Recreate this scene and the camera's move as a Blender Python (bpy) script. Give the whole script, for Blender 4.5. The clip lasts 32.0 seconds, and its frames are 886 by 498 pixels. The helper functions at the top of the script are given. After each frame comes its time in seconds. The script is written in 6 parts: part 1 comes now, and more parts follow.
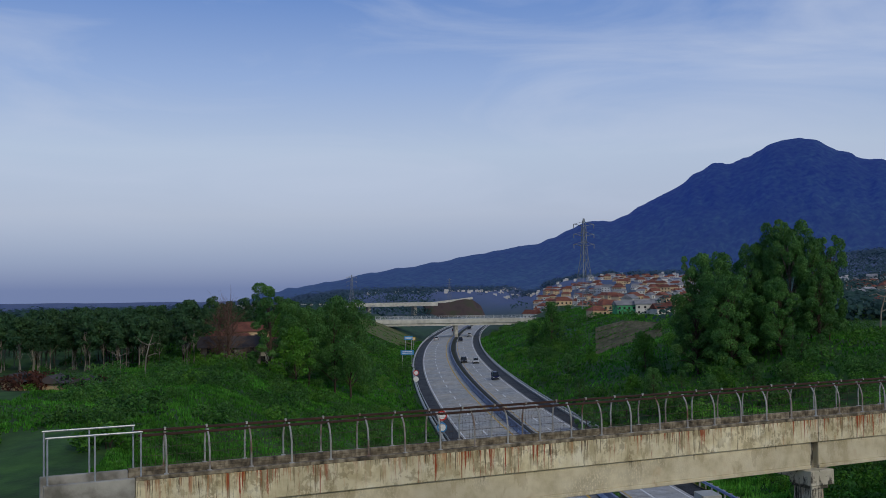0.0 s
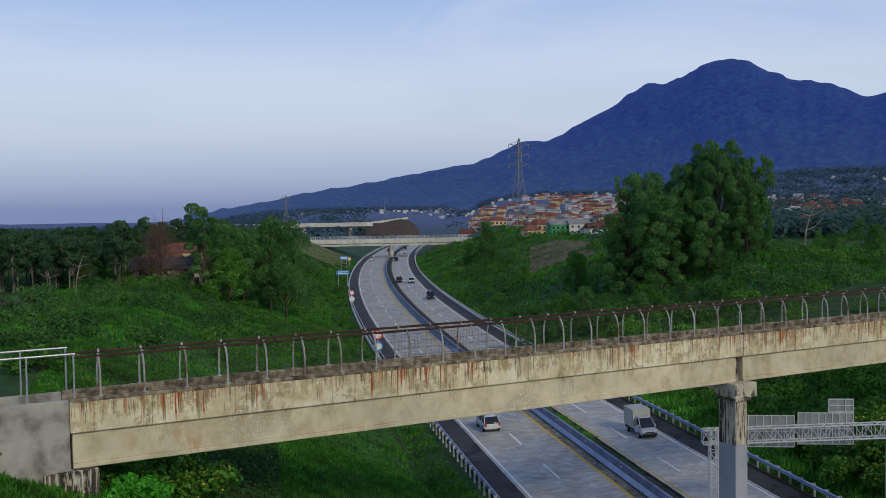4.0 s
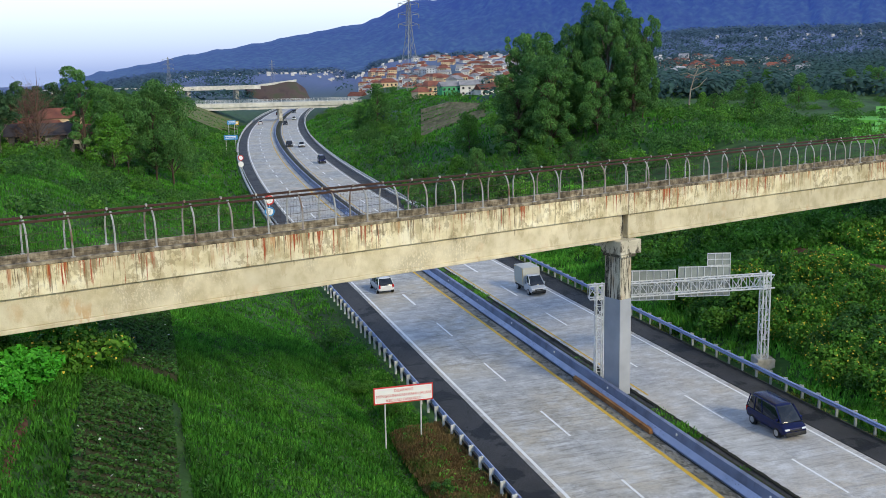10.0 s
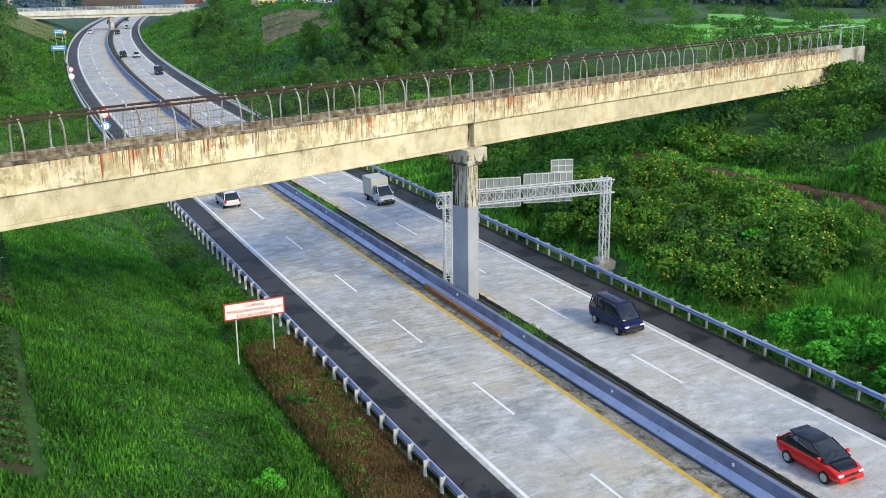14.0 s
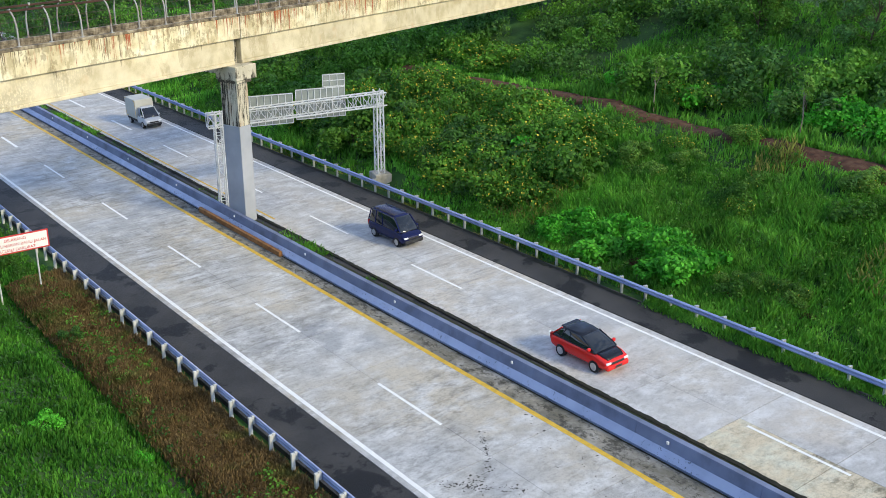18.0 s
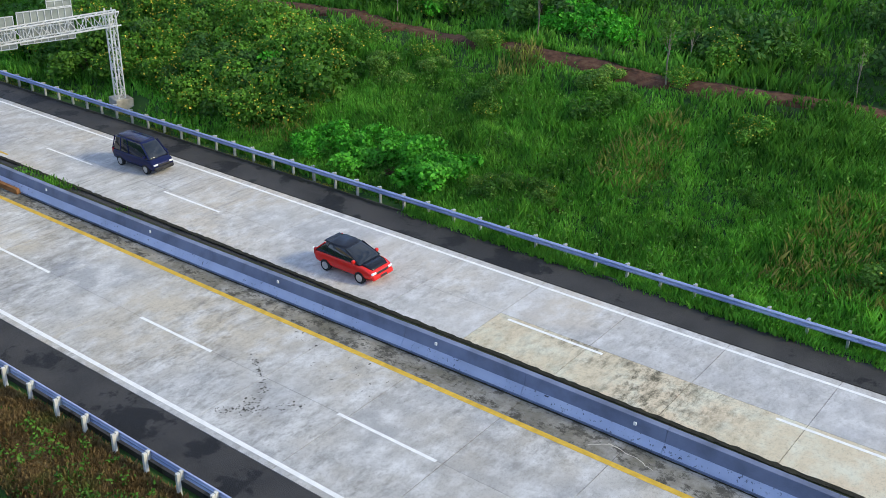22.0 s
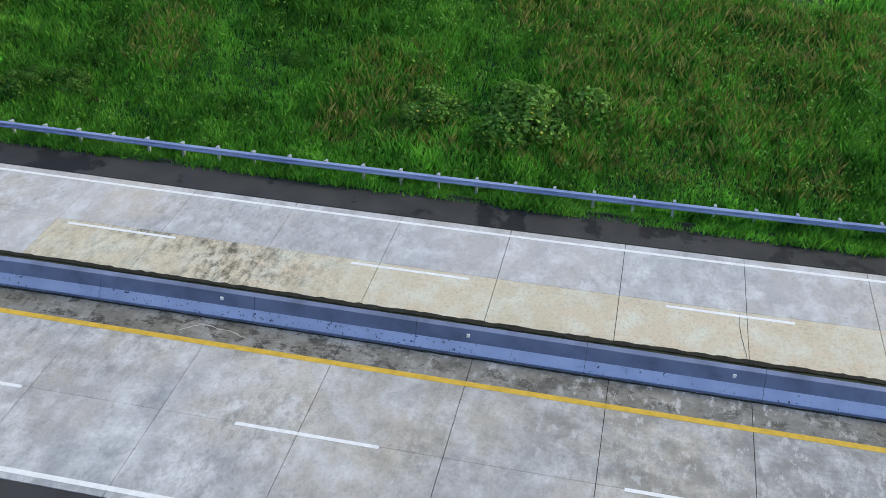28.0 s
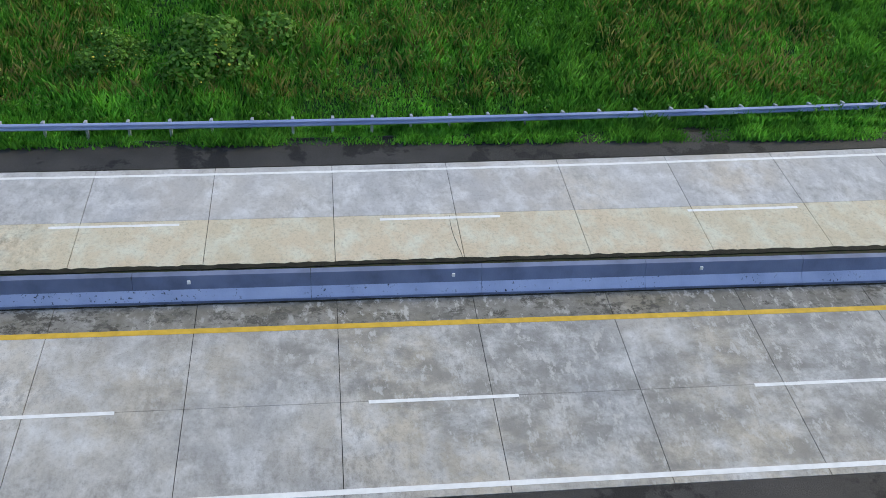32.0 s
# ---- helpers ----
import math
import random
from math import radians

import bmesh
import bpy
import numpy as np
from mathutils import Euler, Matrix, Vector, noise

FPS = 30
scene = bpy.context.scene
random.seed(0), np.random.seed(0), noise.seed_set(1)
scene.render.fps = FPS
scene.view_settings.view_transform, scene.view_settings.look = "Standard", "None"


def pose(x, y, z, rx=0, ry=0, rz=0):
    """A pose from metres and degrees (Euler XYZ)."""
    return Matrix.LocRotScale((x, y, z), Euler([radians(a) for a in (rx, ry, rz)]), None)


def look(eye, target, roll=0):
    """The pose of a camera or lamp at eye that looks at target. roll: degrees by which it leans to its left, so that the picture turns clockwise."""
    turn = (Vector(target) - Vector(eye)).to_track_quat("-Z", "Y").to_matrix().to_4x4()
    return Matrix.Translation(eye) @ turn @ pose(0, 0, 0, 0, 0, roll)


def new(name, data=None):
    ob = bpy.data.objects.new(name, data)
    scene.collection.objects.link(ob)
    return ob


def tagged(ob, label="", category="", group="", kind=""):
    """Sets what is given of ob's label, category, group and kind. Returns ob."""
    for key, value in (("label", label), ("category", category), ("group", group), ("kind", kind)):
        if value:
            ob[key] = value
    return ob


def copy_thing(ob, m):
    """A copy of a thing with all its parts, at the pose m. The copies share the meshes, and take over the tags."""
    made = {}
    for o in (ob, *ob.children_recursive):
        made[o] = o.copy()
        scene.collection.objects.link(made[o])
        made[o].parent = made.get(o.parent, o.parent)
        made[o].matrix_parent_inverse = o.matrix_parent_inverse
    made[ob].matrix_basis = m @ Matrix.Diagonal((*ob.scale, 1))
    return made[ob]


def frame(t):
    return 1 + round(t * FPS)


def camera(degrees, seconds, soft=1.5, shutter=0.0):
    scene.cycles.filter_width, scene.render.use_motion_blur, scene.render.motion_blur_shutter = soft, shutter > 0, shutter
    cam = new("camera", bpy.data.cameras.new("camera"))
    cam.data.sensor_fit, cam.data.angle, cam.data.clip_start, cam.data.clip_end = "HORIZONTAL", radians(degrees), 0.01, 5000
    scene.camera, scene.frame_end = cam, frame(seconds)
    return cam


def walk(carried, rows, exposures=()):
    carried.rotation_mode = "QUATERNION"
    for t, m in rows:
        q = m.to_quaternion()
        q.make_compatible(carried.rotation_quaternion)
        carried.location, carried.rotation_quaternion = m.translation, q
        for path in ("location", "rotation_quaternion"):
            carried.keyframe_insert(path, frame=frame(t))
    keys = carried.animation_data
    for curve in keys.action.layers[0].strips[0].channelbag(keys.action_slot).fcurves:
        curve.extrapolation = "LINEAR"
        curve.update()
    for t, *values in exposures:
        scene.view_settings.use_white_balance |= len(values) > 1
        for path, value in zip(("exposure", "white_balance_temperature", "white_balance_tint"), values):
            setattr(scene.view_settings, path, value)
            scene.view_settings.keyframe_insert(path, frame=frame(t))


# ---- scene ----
cam = camera(47.00, 32.0, soft=0.7)
EYE = (0.0, 0.0, 23.6)
# seconds, yaw, pitch, roll
PATH = [
    (0.0, -6.64, 2.10, 0.59), (0.5, -7.13, 1.90, 0.60),
    (1.0, -7.52, 1.24, 0.60), (1.5, -7.93, 0.61, 0.67),
    (2.0, -8.24, -0.00, 0.65), (2.5, -8.61, -0.62, 0.66),
    (3.0, -9.18, -1.24, 0.63), (3.5, -9.69, -1.83, 0.67),
    (5.5, -12.16, -4.34, 0.67), (6.0, -12.63, -4.98, 0.69),
    (6.5, -13.05, -5.62, 0.68), (7.0, -13.61, -6.30, 0.75),
    (7.5, -14.12, -6.91, 0.84), (8.0, -14.52, -7.60, 0.82),
    (8.5, -14.88, -8.25, 0.87), (9.0, -15.28, -8.91, 0.87),
    (9.5, -15.78, -9.58, 0.90), (10.0, -16.39, -10.21, 0.97),
    (10.5, -17.15, -10.87, 0.90), (11.0, -18.05, -11.49, 0.87),
    (11.5, -19.14, -12.11, 0.79), (12.0, -20.24, -12.71, 0.77),
    (12.5, -21.44, -13.40, 0.74), (13.0, -22.53, -14.04, 0.69),
    (13.5, -23.73, -14.68, 0.67), (14.0, -25.00, -15.34, 0.65),
    (14.5, -26.37, -15.98, 0.64), (16.5, -32.48, -18.38, 0.34),
    (17.0, -34.18, -18.96, 0.16), (17.5, -35.98, -19.55, 0.12),
    (18.0, -37.79, -20.13, -0.03), (18.5, -39.56, -20.74, -0.14),
    (19.0, -41.44, -21.36, -0.21), (19.5, -43.12, -21.99, -0.27),
    (20.0, -44.78, -22.59, -0.36), (20.5, -46.47, -23.19, -0.43),
    (21.0, -48.27, -23.76, -0.53), (21.5, -50.21, -24.30, -0.68),
    (22.0, -52.01, -24.81, -0.74), (22.5, -53.76, -25.39, -0.85),
    (23.0, -55.45, -25.99, -0.98), (23.5, -57.20, -26.55, -1.00),
    (24.0, -59.00, -27.15, -1.14), (24.5, -61.12, -27.72, -1.23),
    (25.0, -63.52, -28.29, -1.34), (25.5, -66.11, -28.88, -1.51),
    (27.5, -75.63, -30.88, -2.01), (28.0, -78.46, -31.28, -2.20),
    (28.5, -80.84, -31.69, -2.37), (29.0, -82.72, -32.15, -2.46),
    (29.5, -84.94, -32.64, -2.55), (30.0, -87.17, -33.15, -2.65),
    (30.5, -89.57, -33.59, -2.77), (31.0, -91.84, -34.03, -2.84),
    (31.5, -94.42, -34.48, -2.92), (32.0, -96.92, -34.55, -3.08),
]
walk(cam, [(t, pose(*EYE, 90 + p, r, y)) for t, y, p, r in PATH],
     [(0.0, -0.84, 6150, 7), (3.5, -0.62, 6300, 7), (6.0, -0.25, 6430, 6), (9.0, 0.18, 6480, 4), (12.0, 0.74, 6620, 3), (14.5, 0.79, 6720, 3), (25.0, 0.76, 6800, 3), (32.0, 0.56, 6780, 3)])

# ---------------------------------------------------------------- light
SUN_AZ, SUN_EL = radians(158), radians(30)      # azimuth from +y towards +x
world = bpy.data.worlds.new("sky_world")
scene.world = world
world.use_nodes = True
wn, wl = world.node_tree.nodes, world.node_tree.links
wn.clear()
w_out = wn.new("ShaderNodeOutputWorld")
w_bg = wn.new("ShaderNodeBackground")
w_sky = wn.new("ShaderNodeTexSky")
w_sky.sky_type = "NISHITA"
w_sky.sun_disc = False
w_sky.sun_elevation, w_sky.sun_rotation = SUN_EL, SUN_AZ
w_sky.altitude, w_sky.air_density, w_sky.dust_density, w_sky.ozone_density = 700, 1.0, 1.2, 2.0
w_bg.inputs["Strength"].default_value = 0.12
w_tc = wn.new("ShaderNodeTexCoord")
w_sep = wn.new("ShaderNodeSeparateXYZ")
wl.new(w_tc.outputs["Generated"], w_sep.inputs[0])
# a thin veil of haze and high cloud over the clear sky, paler above the horizon
w_veil = wn.new("ShaderNodeValToRGB")
ve = w_veil.color_ramp.elements
ve[0].position, ve[0].color = 0.0, (2.1, 2.8, 5.9, 1)
ve[1].position, ve[1].color = 1.0, (0.9, 1.5, 3.1, 1)
for q, c in ((0.025, (4.0, 4.7, 7.5)), (0.07, (7.0, 7.3, 9.2)), (0.13, (7.7, 8.5, 10.5)), (0.20, (5.0, 6.5, 10.4)), (0.28, (2.3, 4.0, 8.9)), (0.40, (1.4, 2.6, 6.0)), (0.6, (1.0, 1.8, 4.0))):
    ve.new(q).color = (*c, 1)
wl.new(w_sep.outputs[2], w_veil.inputs[0])
w_over = wn.new("ShaderNodeMixRGB")
w_over.inputs[0].default_value = 0.8
wl.new(w_sky.outputs[0], w_over.inputs[1])
wl.new(w_veil.outputs[0], w_over.inputs[2])
w_map = wn.new("ShaderNodeMapping")
w_map.inputs["Scale"].default_value = (1.3, 1.3, 7.0)
w_map.inputs["Rotation"].default_value = (0.0, 0.06, 0.0)
w_noise = wn.new("ShaderNodeTexNoise")
w_noise.inputs["Scale"].default_value = 2.1
w_noise.inputs["Detail"].default_value = 8
w_noise.inputs["Roughness"].default_value = 0.55
w_noise.inputs["Distortion"].default_value = 0.9
w_ramp = wn.new("ShaderNodeValToRGB")
w_ramp.color_ramp.elements[0].position, w_ramp.color_ramp.elements[0].color = 0.43, (0, 0, 0, 1)
w_ramp.color_ramp.elements[1].position, w_ramp.color_ramp.elements[1].color = 0.74, (0.56, 0.56, 0.56, 1)
w_high = wn.new("ShaderNodeMapRange")
w_high.inputs[1].default_value, w_high.inputs[2].default_value = 0.03, 0.12
wl.new(w_sep.outputs[2], w_high.inputs[0])
w_mul = wn.new("ShaderNodeMath")
w_mul.operation = "MULTIPLY"
w_mix = wn.new("ShaderNodeMixRGB")
w_mix.inputs[2].default_value = (8.0, 8.6, 10.4, 1)
wl.new(w_tc.outputs["Generated"], w_map.inputs["Vector"])
wl.new(w_map.outputs[0], w_noise.inputs["Vector"])
wl.new(w_noise.outputs["Fac"], w_ramp.inputs[0])
wl.new(w_ramp.outputs[0], w_mul.inputs[0])
wl.new(w_high.outputs[0], w_mul.inputs[1])
wl.new(w_mul.outputs[0], w_mix.inputs[0])
wl.new(w_over.outputs[0], w_mix.inputs[1])
wl.new(w_mix.outputs[0], w_bg.inputs["Color"])
wl.new(w_bg.outputs[0], w_out.inputs["Surface"])

sun_data = bpy.data.lights.new("sun", "SUN")
sun_data.energy, sun_data.angle, sun_data.color = 2.0, radians(12), (1.0, 0.86, 0.62)
sun = new("sun", sun_data)
sun.matrix_world = look((0, 0, 60), (-math.sin(SUN_AZ) * math.cos(SUN_EL), -math.cos(SUN_AZ) * math.cos(SUN_EL), 60 - math.sin(SUN_EL)))


# ---------------------------------------------------------------- materials
def material(name, colors, scale=1.0, rough=0.8, metal=0.0, bump=0.0, bump_scale=20.0, detail=6, island=0.0, obj_random=0.0,
             stretch=(1, 1, 1), blotch=0.0, spec=0.4, thin=0.0):
    """Noise between two or three colours at a real-world scale (1 / metres), a second coarse noise for blotches, and fine relief."""
    m = bpy.data.materials.new(name)
    m.use_nodes = True
    nt = m.node_tree
    n, l = nt.nodes, nt.links
    b = n["Principled BSDF"]
    tc = n.new("ShaderNodeTexCoord")
    geo = n.new("ShaderNodeNewGeometry")
    mp = n.new("ShaderNodeMapping")
    mp.inputs["Scale"].default_value = stretch
    l.new(geo.outputs["Position"], mp.inputs["Vector"])
    no = n.new("ShaderNodeTexNoise")
    no.inputs["Scale"].default_value, no.inputs["Detail"].default_value = scale, detail
    l.new(mp.outputs[0], no.inputs["Vector"])
    ramp = n.new("ShaderNodeValToRGB")
    el = ramp.color_ramp.elements
    el[0].position, el[0].color = 0.32, (*colors[0], 1)
    el[1].position, el[1].color = 0.68, (*colors[-1], 1)
    for i, c in enumerate(colors[1:-1]):
        e = el.new(0.32 + 0.36 * (i + 1) / (len(colors) - 1))
        e.color = (*c, 1)
    l.new(no.outputs["Fac"], ramp.inputs[0])
    col = ramp.outputs[0]
    if blotch:
        no2 = n.new("ShaderNodeTexNoise")
        no2.inputs["Scale"].default_value, no2.inputs["Detail"].default_value = scale * 0.17, 4
        l.new(mp.outputs[0], no2.inputs["Vector"])
        mr = n.new("ShaderNodeMapRange")
        mr.inputs[1].default_value, mr.inputs[2].default_value = 0.3, 0.7
        mr.inputs[3].default_value, mr.inputs[4].default_value = 1 - blotch, 1 + blotch
        l.new(no2.outputs["Fac"], mr.inputs[0])
        hs = n.new("ShaderNodeHueSaturation")
        l.new(mr.outputs[0], hs.inputs["Value"])
        l.new(col, hs.inputs["Color"])
        col = hs.outputs[0]
    for amount, source in ((island, "isl"), (obj_random, "obj")):
        if amount:
            src = geo.outputs["Random Per Island"] if source == "isl" else n.new("ShaderNodeObjectInfo").outputs["Random"]
            mr = n.new("ShaderNodeMapRange")
            mr.inputs[3].default_value, mr.inputs[4].default_value = 1 - amount, 1 + amount
            l.new(src, mr.inputs[0])
            hs = n.new("ShaderNodeHueSaturation")
            l.new(mr.outputs[0], hs.inputs["Value"])
            l.new(col, hs.inputs["Color"])
            col = hs.outputs[0]
    l.new(col, b.inputs["Base Color"])
    if thin:
        tr = n.new("ShaderNodeBsdfTranslucent")
        ms = n.new("ShaderNodeMixShader")
        ms.inputs[0].default_value = thin
        l.new(col, tr.inputs["Color"])
        l.new(b.outputs[0], ms.inputs[1])
        l.new(tr.outputs[0], ms.inputs[2])
        l.new(ms.outputs[0], n["Material Output"].inputs["Surface"])
    b.inputs["Roughness"].default_value, b.inputs["Metallic"].default_value = rough, metal
    b.inputs["Specular IOR Level"].default_value = spec
    if bump:
        nb_ = n.new("ShaderNodeTexNoise")
        nb_.inputs["Scale"].default_value, nb_.inputs["Detail"].default_value = bump_scale, 5
        l.new(geo.outputs["Position"], nb_.inputs["Vector"])
        bp = n.new("ShaderNodeBump")
        bp.inputs["Strength"].default_value, bp.inputs["Distance"].default_value = bump, 0.05
        l.new(nb_.outputs["Fac"], bp.inputs["Height"])
        l.new(bp.outputs[0], b.inputs["Normal"])
    return m


M = {}
M["ground"] = material("ground_grass", [(0.018, 0.050, 0.010), (0.030, 0.085, 0.014), (0.050, 0.120, 0.020)], 0.5, 0.95, bump=1.0, bump_scale=3.0, blotch=0.35)

# woodland floor, tinted bluish for haze, takes over from grass beyond the near fields
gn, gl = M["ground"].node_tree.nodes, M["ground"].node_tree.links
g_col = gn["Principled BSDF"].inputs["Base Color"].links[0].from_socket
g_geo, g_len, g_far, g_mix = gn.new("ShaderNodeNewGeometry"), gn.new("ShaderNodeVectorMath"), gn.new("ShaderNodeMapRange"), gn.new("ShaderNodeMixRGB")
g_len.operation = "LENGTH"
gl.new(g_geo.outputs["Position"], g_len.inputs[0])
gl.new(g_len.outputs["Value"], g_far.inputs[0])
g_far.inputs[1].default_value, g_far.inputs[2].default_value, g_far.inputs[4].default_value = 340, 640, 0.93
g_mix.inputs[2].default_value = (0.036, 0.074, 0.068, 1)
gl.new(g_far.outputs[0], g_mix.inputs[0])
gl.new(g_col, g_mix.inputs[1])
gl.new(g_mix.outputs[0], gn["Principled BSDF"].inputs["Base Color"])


def paint_haze(m, near, far, colour, most):
    """Haze painted into the base colour: woods and fields turn bluer the farther they lie."""
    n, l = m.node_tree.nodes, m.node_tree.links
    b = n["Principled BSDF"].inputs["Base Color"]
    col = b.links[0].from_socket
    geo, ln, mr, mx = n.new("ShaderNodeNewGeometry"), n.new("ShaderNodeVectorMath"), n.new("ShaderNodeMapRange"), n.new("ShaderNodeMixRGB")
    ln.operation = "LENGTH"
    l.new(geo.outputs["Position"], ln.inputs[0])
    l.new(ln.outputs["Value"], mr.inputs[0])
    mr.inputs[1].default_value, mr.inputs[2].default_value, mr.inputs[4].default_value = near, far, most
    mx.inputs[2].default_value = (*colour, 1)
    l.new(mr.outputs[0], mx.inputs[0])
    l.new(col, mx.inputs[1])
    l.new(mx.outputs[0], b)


paint_haze(M["ground"], 600, 1350, (0.10, 0.14, 0.29), 0.92)


def slab_material(name, lo, hi, warm, stain, stain_lo, near_y=None, amount=1.0):
    """Worn paving concrete: a tone of its own for each slab, fine mottling, dark weathered patches, and grime beside the barrier."""
    m = bpy.data.materials.new(name)
    m.use_nodes = True
    n, l = m.node_tree.nodes, m.node_tree.links
    b = n["Principled BSDF"]
    geo = n.new("ShaderNodeNewGeometry")
    info = n.new("ShaderNodeObjectInfo")

    def noise_(scale, detail, rough, stretch=(1, 1, 1)):
        mp = n.new("ShaderNodeMapping")
        mp.inputs["Scale"].default_value = stretch
        l.new(geo.outputs["Position"], mp.inputs["Vector"])
        t = n.new("ShaderNodeTexNoise")
        t.inputs["Scale"].default_value, t.inputs["Detail"].default_value, t.inputs["Roughness"].default_value = scale, detail, rough
        l.new(mp.outputs[0], t.inputs["Vector"])
        return t.outputs["Fac"]

    def ranged(x, a, b_, c, d):
        r_ = n.new("ShaderNodeMapRange")
        for k, v in enumerate((a, b_, c, d)):
            r_.inputs[k + 1].default_value = v
        l.new(x, r_.inputs[0])
        return r_.outputs[0]

    def mix(f, a, c):
        x = n.new("ShaderNodeMixRGB")
        if hasattr(f, "links"):
            l.new(f, x.inputs[0])
        else:
            x.inputs[0].default_value = f
        for q, k in ((a, 1), (c, 2)):
            if hasattr(q, "links"):
                l.new(q, x.inputs[k])
            else:
                x.inputs[k].default_value = (*q, 1)
        return x.outputs[0]

    def times(a, c):
        x = n.new("ShaderNodeMath")
        x.operation = "MULTIPLY"
        l.new(a, x.inputs[0])
        l.new(c, x.inputs[1])
        return x.outputs[0]

    tone = n.new("ShaderNodeMath")
    tone.operation = "ADD"
    l.new(ranged(info.outputs["Random"], 0, 1, 0.0, 0.45), tone.inputs[0])
    l.new(ranged(noise_(0.35, 4, 0.6), 0.3, 0.7, 0.0, 0.55), tone.inputs[1])
    base = mix(tone.outputs[0], lo, hi)
    base = mix(ranged(noise_(0.13, 3, 0.5), 0.40, 0.64, 0.0, 0.85), base, warm)
    # worn pale scuffs across the lanes, then darker weathering in drifts, then fine speckle
    base = mix(ranged(noise_(0.75, 7, 0.60, (1.0, 1.2, 1)), 0.45, 0.66, 0.0, 0.85), base, tuple(min(0.70, 1.28 * q) for q in hi))
    drifts = ranged(noise_(0.17, 3, 0.5), 0.38, 0.58, 0.25 * amount, amount)
    sep = n.new("ShaderNodeSeparateXYZ")
    l.new(geo.outputs["Position"], sep.inputs[0])
    if near_y:
        drifts = times(drifts, ranged(sep.outputs[1], near_y[0], near_y[1], 0.05, 1.0))
    base = mix(times(ranged(noise_(1.7, 11, 0.78, (0.9, 1.6, 1)), stain_lo - 0.06, stain_lo + 0.14, 0.0, 0.85), drifts), base, stain)
    base = mix(times(ranged(noise_(0.75, 9, 0.72, (0.8, 1.3, 1)), stain_lo, stain_lo + 0.2, 0.0, 0.7), drifts), base, tuple(0.85 * q for q in stain))
    base = mix(ranged(noise_(7, 8, 0.8), 0.50, 0.70, 0.0, 0.45), base, stain)
    straight = ranged(sep.outputs[1], 120.0, 100.0, 0.0, 1.0)
    grime = times(ranged(sep.outputs[0], 27.72, 27.88, 0.0, 1.0), ranged(sep.outputs[0], 31.0, 30.2, 0.0, 1.0))
    grime = times(grime, ranged(noise_(0.8, 7, 0.7, (0.8, 0.6, 1)), 0.32, 0.62, 0.30, 0.92))
    base = mix(times(grime, straight), base, (0.13, 0.12, 0.085))
    black = times(times(ranged(sep.outputs[0], 27.75, 27.95, 0.0, 1.0), ranged(sep.outputs[0], 30.0, 29.3, 0.0, 1.0)), ranged(noise_(2.2, 10, 0.78, (1.0, 0.7, 1)), 0.50, 0.57, 0.0, 0.88))
    base = mix(times(black, straight), base, (0.045, 0.042, 0.032))
    spill = times(times(ranged(sep.outputs[0], 26.9, 27.8, 0.0, 1.0), ranged(sep.outputs[0], 30.0, 29.3, 0.0, 1.0)), ranged(noise_(1.1, 8, 0.7), 0.52, 0.66, 0.0, 0.7))
    base = mix(times(spill, straight), base, (0.17, 0.16, 0.13))
    # the surface has scaled off in places: darker aggregate with pale remains of the skin
    if near_y is None and amount > 0.77:
        where = times(ranged(sep.outputs[1], 10.0, 3.0, 0.0, 1.0), ranged(noise_(0.11, 3, 0.5), 0.39, 0.54, 0.15, 1.0))
        base = mix(times(ranged(noise_(0.9, 8, 0.7, (1.0, 0.7, 1)), 0.40, 0.60, 0.10, 0.75), where), base, (0.22, 0.215, 0.195))
        base = mix(times(ranged(noise_(2.6, 9, 0.72, (0.55, 1.0, 1)), 0.545, 0.61, 0.0, 0.75), where), base, (0.56, 0.55, 0.52))
    # faint tyre-polished bands and hair-fine pores
    base = mix(ranged(noise_(0.5, 6, 0.65, (1.2, 0.12, 1)), 0.48, 0.68, 0.0, 0.16), base, tuple(0.62 * q for q in lo))
    if near_y is None:
        across = times(ranged(noise_(0.09, 3, 0.5), 0.38, 0.56, 0.2, 1.0), ranged(sep.outputs[1], 24.0, 46.0, 0.06, 1.0))
        base = mix(times(ranged(noise_(1.2, 8, 0.72, (0.32, 2.8, 1)), 0.51, 0.64, 0.0, 0.55), across), base, stain)
    base = mix(ranged(noise_(26, 4, 0.7), 0.58, 0.70, 0.0, 0.5), base, stain)
    l.new(base, b.inputs["Base Color"])
    b.inputs["Roughness"].default_value = 0.8
    b.inputs["Specular IOR Level"].default_value = 0.3
    bp = n.new("ShaderNodeBump")
    bp.inputs["Strength"].default_value, bp.inputs["Distance"].default_value = 0.2, 0.03
    l.new(noise_(22, 5, 0.6), bp.inputs["Height"])
    l.new(bp.outputs[0], b.inputs["Normal"])
    return m


